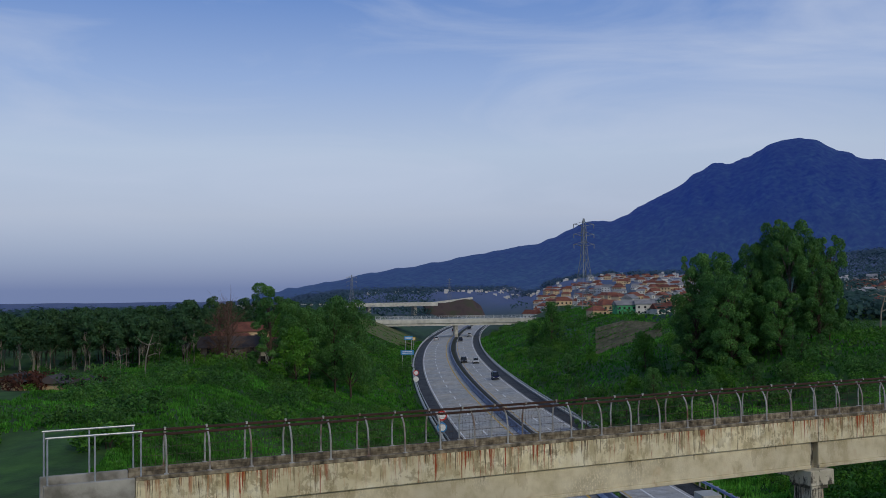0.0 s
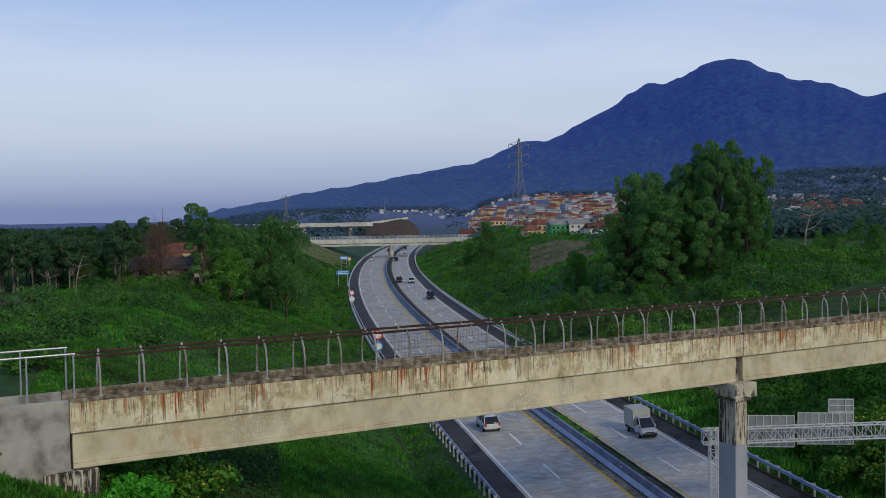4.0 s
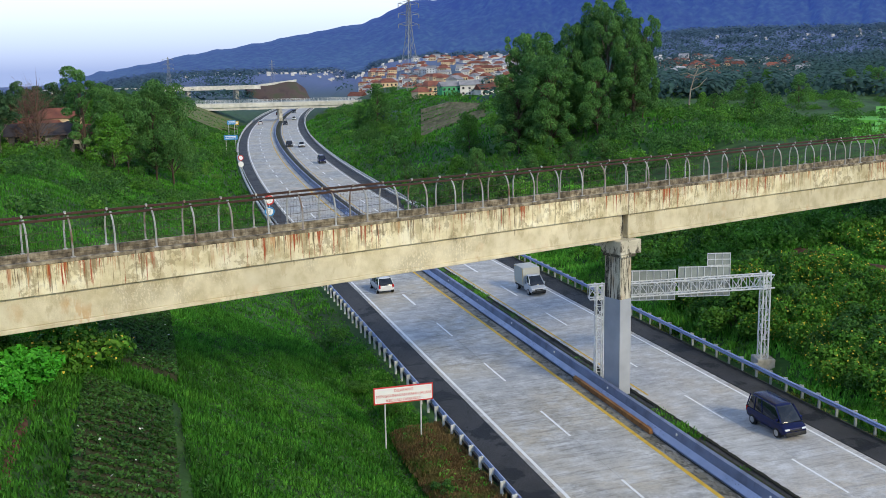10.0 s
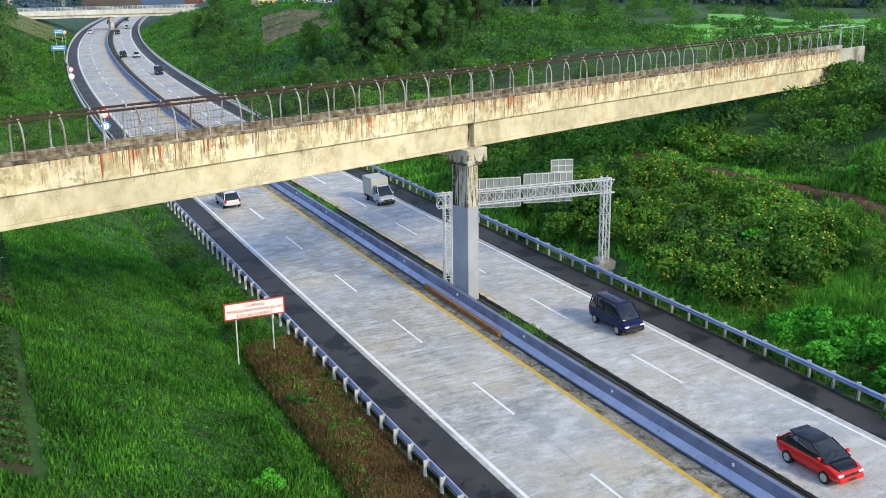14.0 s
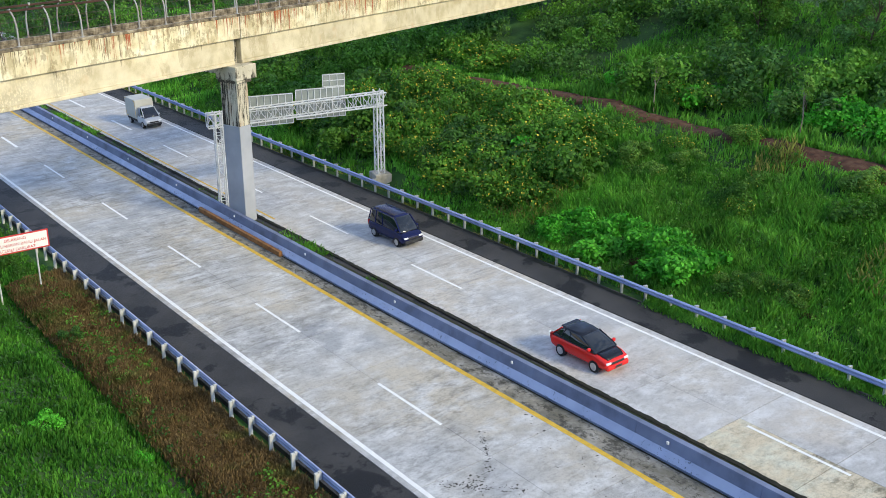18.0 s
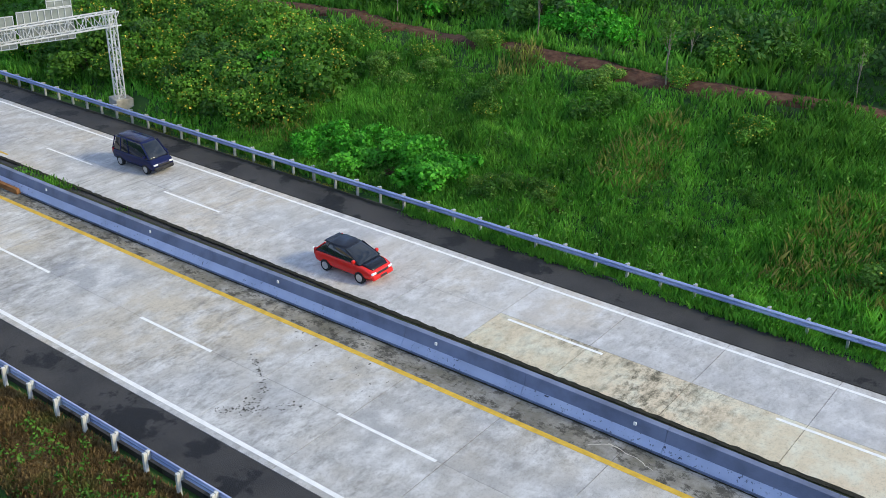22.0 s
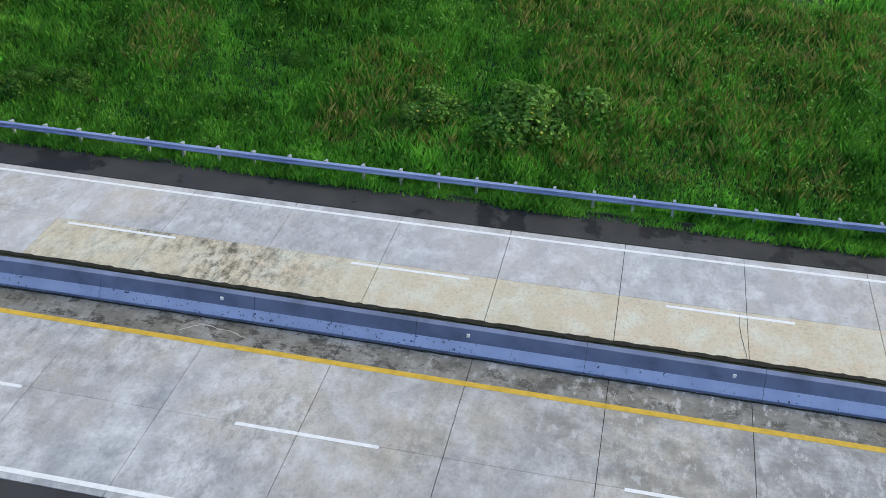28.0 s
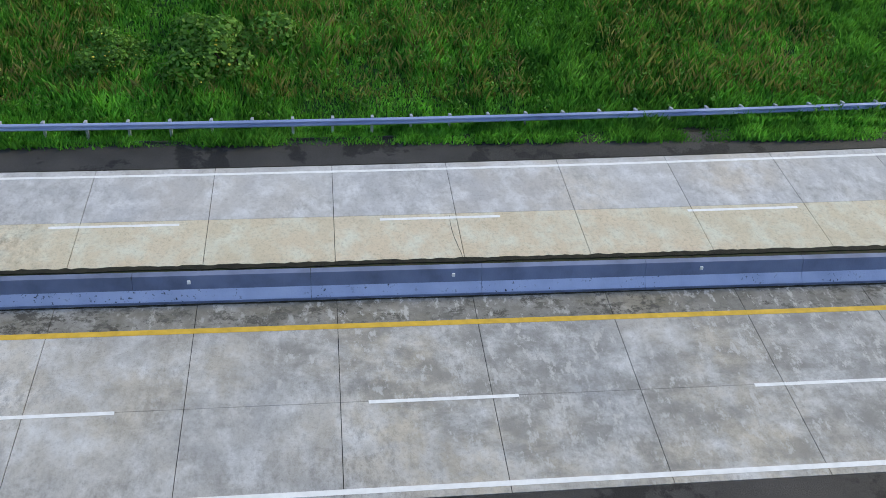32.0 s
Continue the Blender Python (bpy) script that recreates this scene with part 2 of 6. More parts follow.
M["slab_far"] = slab_material("pale_road_concrete", (0.42, 0.425, 0.445), (0.58, 0.57, 0.545), (0.60, 0.54, 0.455), (0.22, 0.215, 0.20), 0.535, None, 0.75)
M["slab"] = slab_material("road_concrete", (0.32, 0.335, 0.36), (0.56, 0.555, 0.54), (0.59, 0.525, 0.415), (0.15, 0.145, 0.13), 0.525, None, 0.8)
M["slab_new"] = slab_material("pale_patch_concrete", (0.60, 0.53, 0.38), (0.68, 0.60, 0.45), (0.68, 0.565, 0.41), (0.12, 0.11, 0.075), 0.52, (9.0, 16.0), 2.0)
M["asphalt"] = material("asphalt", [(0.030, 0.029, 0.028), (0.042, 0.040, 0.039), (0.054, 0.051, 0.048)], 0.55, 0.7, bump=0.5, bump_scale=40, blotch=0.3, detail=9)


def add_wet(m, scale, lo, patch=0.0):
    """Damp dark patches with clear edges over an asphalt."""
    n, l = m.node_tree.nodes, m.node_tree.links
    b = n["Principled BSDF"]
    col = b.inputs["Base Color"].links[0].from_socket
    geo = n.new("ShaderNodeNewGeometry")
    no = n.new("ShaderNodeTexNoise")
    no.inputs["Scale"].default_value, no.inputs["Detail"].default_value, no.inputs["Roughness"].default_value = scale, 8, 0.62
    l.new(geo.outputs["Position"], no.inputs["Vector"])
    mr = n.new("ShaderNodeMapRange")
    mr.inputs[1].default_value, mr.inputs[2].default_value = lo, lo + 0.03
    l.new(no.outputs["Fac"], mr.inputs[0])
    mx = n.new("ShaderNodeMixRGB")
    mx.inputs[2].default_value = (0.009, 0.009, 0.010, 1) if not patch else (0.05, 0.06, 0.09, 1)
    fac = mr.outputs[0]
    if patch:
        n2, r2, m2 = n.new("ShaderNodeTexNoise"), n.new("ShaderNodeMapRange"), n.new("ShaderNodeMath")
        n2.inputs["Scale"].default_value = patch
        l.new(geo.outputs["Position"], n2.inputs["Vector"])
        r2.inputs[1].default_value, r2.inputs[2].default_value = 0.46, 0.58
        l.new(n2.outputs["Fac"], r2.inputs[0])
        m2.operation = "MULTIPLY"
        l.new(r2.outputs[0], m2.inputs[0])
        l.new(fac, m2.inputs[1])
        fac = m2.outputs[0]
    l.new(fac, mx.inputs[0])
    l.new(col, mx.inputs[1])
    l.new(mx.outputs[0], b.inputs["Base Color"])


add_wet(M["asphalt"], 0.42, 0.55)
M["white_line"] = material("white_road_paint", [(0.78, 0.78, 0.76), (0.90, 0.90, 0.88)], 3.0, 0.7, bump=0.1)
M["yellow_line"] = material("yellow_road_paint", [(0.56, 0.36, 0.04), (0.74, 0.48, 0.06)], 3.0, 0.7, bump=0.1)
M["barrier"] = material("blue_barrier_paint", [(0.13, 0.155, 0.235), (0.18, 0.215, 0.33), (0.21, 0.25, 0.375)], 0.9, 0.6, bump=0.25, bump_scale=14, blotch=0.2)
# paler blue for the sloping face between the wall and the toe
M["barrier_low"] = material("pale_blue_barrier_slope", [(0.40, 0.45, 0.62), (0.46, 0.51, 0.69), (0.52, 0.57, 0.74)], 0.8, 0.6, bump=0.25, bump_scale=14, blotch=0.1)
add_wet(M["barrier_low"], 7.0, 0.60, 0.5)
M["concrete"] = material("weathered_concrete", [(0.23, 0.20, 0.15), (0.40, 0.36, 0.28), (0.50, 0.46, 0.36)], 0.7, 0.85, bump=0.35, bump_scale=9, blotch=0.2, stretch=(1, 1, 0.5))
M["far_concrete"] = material("pale_bridge_concrete", [(0.46, 0.45, 0.40), (0.58, 0.565, 0.50), (0.66, 0.64, 0.57)], 0.5, 0.85, bump=0.2, blotch=0.15)
M["steel"] = material("galvanised_steel", [(0.42, 0.44, 0.47), (0.55, 0.57, 0.60)], 4.0, 0.45, metal=0.5, bump=0.05)
M["mountain"] = material("hazy_forested_mountain", [(0.004, 0.010, 0.012), (0.012, 0.030, 0.024), (0.026, 0.056, 0.036)], 0.05, 1.0, bump=1.0, bump_scale=0.09, blotch=0.3, detail=12)
# blue haze between here and there added as glow, thinner and greyer low down
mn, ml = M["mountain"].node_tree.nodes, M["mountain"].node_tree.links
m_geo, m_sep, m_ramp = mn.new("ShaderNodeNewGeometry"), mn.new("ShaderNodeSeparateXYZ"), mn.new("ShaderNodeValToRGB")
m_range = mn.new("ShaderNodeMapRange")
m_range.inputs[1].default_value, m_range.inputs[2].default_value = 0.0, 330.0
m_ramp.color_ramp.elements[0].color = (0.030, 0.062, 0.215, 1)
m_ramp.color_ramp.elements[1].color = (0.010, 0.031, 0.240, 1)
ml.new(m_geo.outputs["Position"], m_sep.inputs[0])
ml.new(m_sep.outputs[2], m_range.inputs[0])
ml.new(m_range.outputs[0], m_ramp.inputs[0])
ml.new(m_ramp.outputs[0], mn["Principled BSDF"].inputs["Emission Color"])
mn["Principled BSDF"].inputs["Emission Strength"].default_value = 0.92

M["soil"] = material("damp_soil", [(0.022, 0.022, 0.014), (0.032, 0.042, 0.016), (0.045, 0.038, 0.026)], 1.5, 0.95, bump=0.8, bump_scale=8)
M["moss"] = material("black_moss", [(0.012, 0.012, 0.009), (0.030, 0.030, 0.018)], 3.0, 0.95, bump=0.6)
M["litter"] = material("brown_dead_grass_litter", [(0.085, 0.050, 0.020), (0.17, 0.105, 0.045), (0.10, 0.085, 0.03)], 1.6, 0.95, bump=1.0, bump_scale=14)
M["dry_slope"] = material("dry_slope_grass", [(0.10, 0.115, 0.035), (0.15, 0.15, 0.055), (0.10, 0.16, 0.04)], 0.25, 0.95, bump=0.6, bump_scale=2)
M["far_earth"] = material("bare_brown_earth", [(0.055, 0.042, 0.045), (0.095, 0.066, 0.062), (0.07, 0.075, 0.045)], 0.12, 0.95, bump=1.0, bump_scale=0.8)
M["soil_pale"] = material("pale_dry_soil", [(0.065, 0.070, 0.040), (0.10, 0.10, 0.06), (0.16, 0.145, 0.10)], 0.8, 0.95, bump=0.5)
M["red_soil"] = material("red_earth", [(0.045, 0.021, 0.011), (0.090, 0.038, 0.020), (0.12, 0.066, 0.036)], 2.2, 0.95, bump=1.0, bump_scale=5)
M["rust"] = material("orange_rust", [(0.22, 0.09, 0.03), (0.38, 0.18, 0.06)], 2.0, 0.85, bump=0.3)
M["dark_rust"] = material("dark_rusty_steel", [(0.035, 0.018, 0.013), (0.075, 0.035, 0.022)], 2.0, 0.8, bump=0.3)
M["wire"] = material("rusty_wire", [(0.06, 0.045, 0.035), (0.10, 0.075, 0.06)], 2.0, 0.8)
M["fence"] = material("worn_galvanised_post", [(0.22, 0.13, 0.08), (0.42, 0.41, 0.38), (0.52, 0.52, 0.50)], 0.9, 0.6, metal=0.2)
M["white_paint"] = material("white_paint", [(0.75, 0.75, 0.74), (0.84, 0.84, 0.82)], 4.0, 0.6)
M["post_white"] = material("white_painted_post", [(0.50, 0.50, 0.48), (0.68, 0.68, 0.66)], 3.0, 0.7, bump=0.1)
M["rail"] = material("blue_grey_galvanised_rail", [(0.24, 0.30, 0.50), (0.36, 0.43, 0.66), (0.46, 0.52, 0.70)], 0.8, 0.45, metal=0.3, stretch=(1, 0.4, 1))
M["coping"] = material("lichened_coping", [(0.060, 0.050, 0.034), (0.22, 0.18, 0.12), (0.44, 0.38, 0.27)], 2.6, 0.9, bump=0.5, bump_scale=12, blotch=0.3)
M["pier_grey"] = material("grey_painted_concrete", [(0.34, 0.36, 0.40), (0.42, 0.44, 0.48)], 0.8, 0.7, bump=0.1, blotch=0.1)
M["abutment"] = material("pale_abutment_concrete", [(0.18, 0.17, 0.14), (0.42, 0.40, 0.35), (0.52, 0.50, 0.44)], 0.8, 0.85, bump=0.4, bump_scale=8, blotch=0.2)
M["steel_pale"] = material("pale_galvanised_lattice", [(0.58, 0.60, 0.62), (0.72, 0.74, 0.76)], 3.0, 0.5, metal=0.25)
M["sign_back"] = material("bare_aluminium_sheet", [(0.22, 0.25, 0.24), (0.31, 0.345, 0.32)], 1.5, 0.5, metal=0.2)
M["red_paint"] = material("red_sign_paint", [(0.55, 0.03, 0.03), (0.65, 0.05, 0.04)], 2.0, 0.5)
M["sign_white"] = material("white_reflective_sheet", [(0.82, 0.82, 0.80), (0.88, 0.88, 0.86)], 2.0, 0.4)
M["sign_blue"] = material("blue_reflective_sheet", [(0.05, 0.25, 0.55), (0.08, 0.32, 0.65)], 2.0, 0.4)
M["sign_yellow"] = material("yellow_reflective_sheet", [(0.75, 0.45, 0.03), (0.8, 0.5, 0.05)], 2.0, 0.4)


def dripped(name, base, layers, z_top, fall):
    """Concrete stained from its top edge: each layer is (colour, streaks a metre, threshold, fade with depth, patch scale, patch threshold, amount)."""
    m = material(name, base, 1.1, 0.88, bump=0.4, bump_scale=10, blotch=0.14, detail=9)
    n, l = m.node_tree.nodes, m.node_tree.links
    b = n["Principled BSDF"]
    col = b.inputs["Base Color"].links[0].from_socket
    tc = n.new("ShaderNodeTexCoord")
    sep = n.new("ShaderNodeSeparateXYZ")
    l.new(tc.outputs["Object"], sep.inputs[0])
    depth = n.new("ShaderNodeMapRange")
    depth.clamp = False
    depth.inputs[1].default_value, depth.inputs[2].default_value = z_top, z_top - fall
    l.new(sep.outputs[2], depth.inputs[0])

    def noise_(scale, detail, rough, seed):
        mp = n.new("ShaderNodeMapping")
        mp.inputs["Scale"].default_value = scale
        mp.inputs["Location"].default_value = (seed, 2 * seed, 3 * seed)
        l.new(tc.outputs["Object"], mp.inputs["Vector"])
        t = n.new("ShaderNodeTexNoise")
        t.inputs["Scale"].default_value, t.inputs["Detail"].default_value, t.inputs["Roughness"].default_value = 1.0, detail, rough
        l.new(mp.outputs[0], t.inputs["Vector"])
        return t.outputs["Fac"]

    def calc(op, a, c):
        x = n.new("ShaderNodeMath")
        x.operation = op
        for k, q in enumerate((a, c)):
            if hasattr(q, "links"):
                l.new(q, x.inputs[k])
            else:
                x.inputs[k].default_value = q
        return x.outputs[0]

    for i, (c, across, lo, fade, patch, p_lo, amount, down) in enumerate(layers):
        line = calc("SUBTRACT", noise_((across, across, down), 7, 0.68, 3.7 * i + 1), calc("MULTIPLY", depth.outputs[0], fade))
        edge = n.new("ShaderNodeMapRange")
        edge.inputs[1].default_value, edge.inputs[2].default_value = lo, lo + 0.045
        edge.inputs[4].default_value = amount
        l.new(line, edge.inputs[0])
        area = n.new("ShaderNodeMapRange")
        area.inputs[1].default_value, area.inputs[2].default_value = p_lo, p_lo + 0.12
        l.new(noise_((patch, patch, patch), 3, 0.5, 11.3 * i + 5), area.inputs[0])
        mx = n.new("ShaderNodeMixRGB")
        mx.inputs[2].default_value = (*c, 1)
        l.new(calc("MULTIPLY", edge.outputs[0], area.outputs[0]), mx.inputs[0])
        l.new(col, mx.inputs[1])
        col = mx.outputs[0]
    l.new(col, b.inputs["Base Color"])
    return m


M["girder"] = dripped("cream_girder_concrete", [(0.55, 0.475, 0.30), (0.67, 0.59, 0.405), (0.73, 0.655, 0.47)], [
    ((0.44, 0.355, 0.20), 1.2, 0.50, 0.06, 0.30, 0.42, 0.45, 0.5),
    ((0.22, 0.18, 0.11), 9.0, 0.45, -0.02, 0.34, 0.545, 0.34, 5.0),
    ((0.18, 0.145, 0.085), 4.5, 0.57, 0.25, 0.7, 0.38, 0.75, 0.3),
    ((0.50, 0.25, 0.07), 1.1, 0.50, 0.00, 0.40, 0.58, 0.5, 0.3)], 13.6, 1.4)
M["streaked"] = dripped("streaked_parapet_concrete", [(0.57, 0.48, 0.28), (0.74, 0.655, 0.43), (0.83, 0.765, 0.57)], [
    ((0.40, 0.32, 0.17), 1.3, 0.50, 0.02, 0.6, 0.42, 0.6, 0.9),
    ((0.27, 0.21, 0.11), 2.6, 0.51, 0.02, 0.5, 0.42, 0.55, 2.2),
    ((0.20, 0.145, 0.065), 5.0, 0.52, 0.10, 0.30, 0.38, 0.7, 0.3),
    ((0.085, 0.062, 0.03), 9.0, 0.54, 0.08, 0.40, 0.38, 0.9, 0.35),
    ((0.12, 0.09, 0.05), 5.0, 0.60, 0.62, 1.1, 0.30, 0.85, 1.5),
    ((0.48, 0.20, 0.06), 3.6, 0.53, 0.07, 0.16, 0.415, 0.75, 0.25),
    ((0.34, 0.055, 0.012), 6.5, 0.53, 0.07, 0.16, 0.415, 0.95, 0.25)], 15.02, 1.4)
M["black_streak"] = dripped("black_streaked_concrete", [(0.52, 0.475, 0.36), (0.68, 0.635, 0.51)], [
    ((0.36, 0.19, 0.07), 2.6, 0.52, 0.02, 0.9, 0.45, 0.4, 0.3),
    ((0.022, 0.019, 0.015), 3.6, 0.50, 0.03, 0.9, 0.30, 0.97, 0.22),
    ((0.03, 0.026, 0.02), 9.0, 0.52, 0.02, 1.3, 0.35, 0.9, 0.4)], 10.9, 3.0)
M["cap"] = dripped("lichened_cap_concrete", [(0.46, 0.42, 0.31), (0.68, 0.63, 0.50)], [
    ((0.035, 0.03, 0.022), 5.0, 0.64, -0.22, 1.4, 0.36, 0.9, 0.8),
    ((0.05, 0.045, 0.03), 4.0, 0.58, 0.0, 2.0, 0.46, 0.7, 4.0)], 11.9, 0.95)


def mesh_object(name, verts, faces, mat, parent=None, smooth=False):
    me = bpy.data.meshes.new(name)
    me.from_pydata([tuple(map(float, v)) for v in verts], [], [tuple(map(int, f)) for f in faces])
    me.materials.append(mat)
    if smooth:
        me.polygons.foreach_set("use_smooth", [True] * len(me.polygons))
    me.update()
    ob = new(name, me)
    if parent:
        ob.parent = parent
    return ob


def part(name, bm, mat, parent=None, label="", smooth=False):
    me = bpy.data.meshes.new(name)
    bm.normal_update()
    bm.to_mesh(me)
    bm.free()
    me.materials.append(mat)
    if smooth:
        me.polygons.foreach_set("use_smooth", [True] * len(me.polygons))
    ob = new(name, me)
    if parent:
        ob.parent = parent
    if label:
        ob["label"] = label
    return ob


def empty(name, m, label="", category="", group="", kind=""):
    e = new(name)
    e.empty_display_size = 0.3
    e.matrix_basis = m
    return tagged(e, label, category, group, kind)


def box(bm, x0, x1, y0, y1, z0, z1, m=None, bevel=0.0):
    v = bmesh.ops.create_cube(bm, size=1.0)["verts"]
    mat = Matrix.Translation(((x0 + x1) / 2, (y0 + y1) / 2, (z0 + z1) / 2)) @ Matrix.Diagonal((x1 - x0, y1 - y0, z1 - z0, 1))
    bmesh.ops.transform(bm, matrix=(m or Matrix()) @ mat, verts=v)
    if bevel:
        bmesh.ops.bevel(bm, geom=list({e for q in v for e in q.link_edges}), offset=bevel, segments=1, affect="EDGES", profile=0.5)
    return v


def rod(bm, a, b, r, seg=6):
    a, b = Vector(a), Vector(b)
    d = b - a
    m = Matrix.Translation((a + b) / 2) @ d.to_track_quat("Z", "Y").to_matrix().to_4x4()
    bmesh.ops.create_cone(bm, cap_ends=True, segments=seg, radius1=r, radius2=r, depth=d.length, matrix=m)


# ---------------------------------------------------------------- plan: the road runs along +y, bends to the right past y = 115
CROSS = 0.0394


def bend(y):
    y = np.asarray(y, float)
    k = np.clip(y - 115, 0, 445)
    return 0.00025 * k * k + np.clip(y - 560, 0, None) * 0.22


def road_x(u, y):
    y = np.asarray(y, float)
    far = 0.0005 * np.clip(20 - y, 0, 70) ** 2 * np.clip((np.asarray(u, float) - 30) / 7.5, 0, 1.5)
    return u + bend(y) + far


def road_p(u, y, h=0.0):
    return (float(road_x(u, y)), float(y), float(CROSS * u + h))


def smooth(a, b, t):
    s = np.clip((t - a) / (b - a), 0, 1)
    return s * s * (3 - 2 * s)


def lattice(x, y, s, seed):
    """Smooth value noise in -1..1."""
    rng = np.random.RandomState(seed)
    g = rng.rand(64, 64) * 2 - 1
    x, y = np.asarray(x, float) / s, np.asarray(y, float) / s
    ix, iy = np.floor(x).astype(int), np.floor(y).astype(int)
    fx, fy = x - ix, y - iy
    fx, fy = fx * fx * (3 - 2 * fx), fy * fy * (3 - 2 * fy)
    a = g[ix % 64, iy % 64] * (1 - fx) + g[(ix + 1) % 64, iy % 64] * fx
    b = g[ix % 64, (iy + 1) % 64] * (1 - fx) + g[(ix + 1) % 64, (iy + 1) % 64] * fx
    return a * (1 - fy) + b * fy


def height(x, y):
    """The ground's height: the road lies in a cut between two plateaus, which rise towards the mountain on the right."""
    x, y = np.asarray(x, float), np.asarray(y, float)
    u = x - bend(y)
    road = CROSS * np.clip(u, 10, 42)
    left = 0.45 + np.clip(13.6 - u, 0, 27) * 0.43 - 0.6 * np.exp(-((u - 13.4) / 0.8) ** 2)
    right = 1.55 + np.clip(u - 41.6, 0, 14.5) * 0.37 + np.clip(u - 59.5, 0, 20) * 0.33
    z = np.where(u < 15, left, np.where(u > 41.2, right, road - 0.3))
    blend = smooth(14.2, 17.4, u)
    z = np.where((u >= 14.2) & (u < 17.6), left * (1 - blend) + (road - 0.12) * blend, z)
    off = np.clip(np.maximum(12 - u, u - 44), 0, None)
    rough = np.clip(off / 15, 0, 1)
    z = z + rough * (0.5 * lattice(x, y, 9, 3) + 1.1 * lattice(x, y, 31, 4)) + np.clip(off / 60, 0, 1) * 1.6 * lattice(x, y, 90, 5)
    r = np.hypot(x, y)
    az = np.degrees(np.arctan2(x, y))
    rise = smooth(500, 1900, r) * 26 * smooth(8.5, 17, az) * np.clip(off / 60, 0, 1) - smooth(260, 1300, r) * 42 * smooth(3, -6, az)
    rise = rise + 42 * smooth(19, 31, az) * smooth(1100, 2300, r) * np.clip(off / 60, 0, 1)
    dip = 9.0 * smooth(480, 600, y) * smooth(150, 90, u) * smooth(-220, -110, u) * np.clip(off / 20, 0, 1)
    return z + rise - dip * smooth(1500, 1000, y)


def ground_at(x, y):
    return float(height(x, y))


def build_ground():
    us = np.unique(np.concatenate([np.arange(-60, 130, 1.5), np.arange(-300, -60, 12), np.arange(130, 420, 12), np.arange(-3600, -300, 110), np.arange(420, 4200, 110)]))
    ys = np.unique(np.concatenate([np.arange(-90, 160, 2.0), np.arange(160, 640, 8), np.arange(640, 4400, 90), np.arange(-900, -90, 60)]))
    U, Y = np.meshgrid(us, ys)
    X = U + bend(Y)
    Z = height(X, Y)
    nx, ny = len(us), len(ys)
    idx = np.arange(nx * ny).reshape(ny, nx)
    f = np.stack([idx[:-1, :-1], idx[:-1, 1:], idx[1:, 1:], idx[1:, :-1]], -1).reshape(-1, 4)
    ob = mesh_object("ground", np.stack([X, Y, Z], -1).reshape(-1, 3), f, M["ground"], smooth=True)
    tagged(ob, "lush green grassy ground cut by the motorway", "ground", kind="structure")


build_ground()


def build_mountain():
    """A wooded volcano: overlapping cones with gullies, about four kilometres off."""
    az = np.radians(np.linspace(-30, 62, 520))
    rr = np.linspace(0, 1, 60)
    # the ridge: azimuth in degrees and rise in metres
    ridge = ((-30, -90), (-6, -70), (-3.6, 0), (-2, 20), (4, 95), (9, 155), (12.3, 195), (14.6, 270), (16.4, 280), (19.8, 410), (21.6, 490), (22.4, 480), (25.1, 565), (26.6, 570), (29, 485), (31, 465), (32.8, 405), (35.5, 440), (42, 520), (62, 420))
    A = np.degrees(az)
    prof = np.interp(A, [q[0] for q in ridge], [q[1] for q in ridge])
    prof = np.convolve(np.pad(prof, 2, mode="edge"), (0.1, 0.2, 0.4, 0.2, 0.1), "valid") + 5 * lattice(A * 6, A * 0, 3.0, 14)
    verts = []
    for i, t in enumerate(rr):
        r = 3100 + 1000 * t
        n = (46 * np.abs(lattice(A * 5 + 9 * t, t * 26, 4.2, 11)) + 24 * np.abs(lattice(A * 7 - 6 * t, t * 40, 2.3, 12)) + 9 * lattice(A * 18, t * 90, 2.1, 15)) * (1.15 - t) + 5 * lattice(A * 30, t * 90, 1.7, 16)
        zz = prof * smooth(-0.15, 1.0, t) ** 1.2 * (1 + 0.10 * lattice(A * 9, t * 9, 8, 13) * (1 - t)) + n * np.clip(prof / 500, 0.05, 1) * (0.35 + 0.65 * (1 - t)) - 30 * (1 - t)
        verts.append(np.stack([np.sin(az) * r, np.cos(az) * r, zz], -1))
    V = np.concatenate(verts)
    n = len(az)
    idx = np.arange(len(V)).reshape(len(rr), n)
    f = np.stack([idx[:-1, :-1], idx[:-1, 1:], idx[1:, 1:], idx[1:, :-1]], -1).reshape(-1, 4)
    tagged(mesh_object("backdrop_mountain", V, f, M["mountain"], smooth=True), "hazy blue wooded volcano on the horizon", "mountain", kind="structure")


build_mountain()


# ---------------------------------------------------------------- motorway
def strip(name, u0, u1, y0, y1, h, thick, mat, parent, step=4.0, taper=0.0):
    n = max(2, int(abs(y1 - y0) / step) + 1)
    v, f = [], []
    for y in np.linspace(y0, y1, n):
        v += [road_p(u0, y, h - thick), road_p(u0, y, h), road_p(u1, y, h), road_p(u1, y, h - thick)]
    for i in range(n - 1):
        a = i * 4
        f += [(a + 1, a + 2, a + 6, a + 5), (a, a + 1, a + 5, a + 4), (a + 2, a + 3, a + 7, a + 6)]
    f += [(0, 3, 2, 1), (a + 4, a + 5, a + 6, a + 7)]
    return mesh_object(name, v, f, mat, parent)


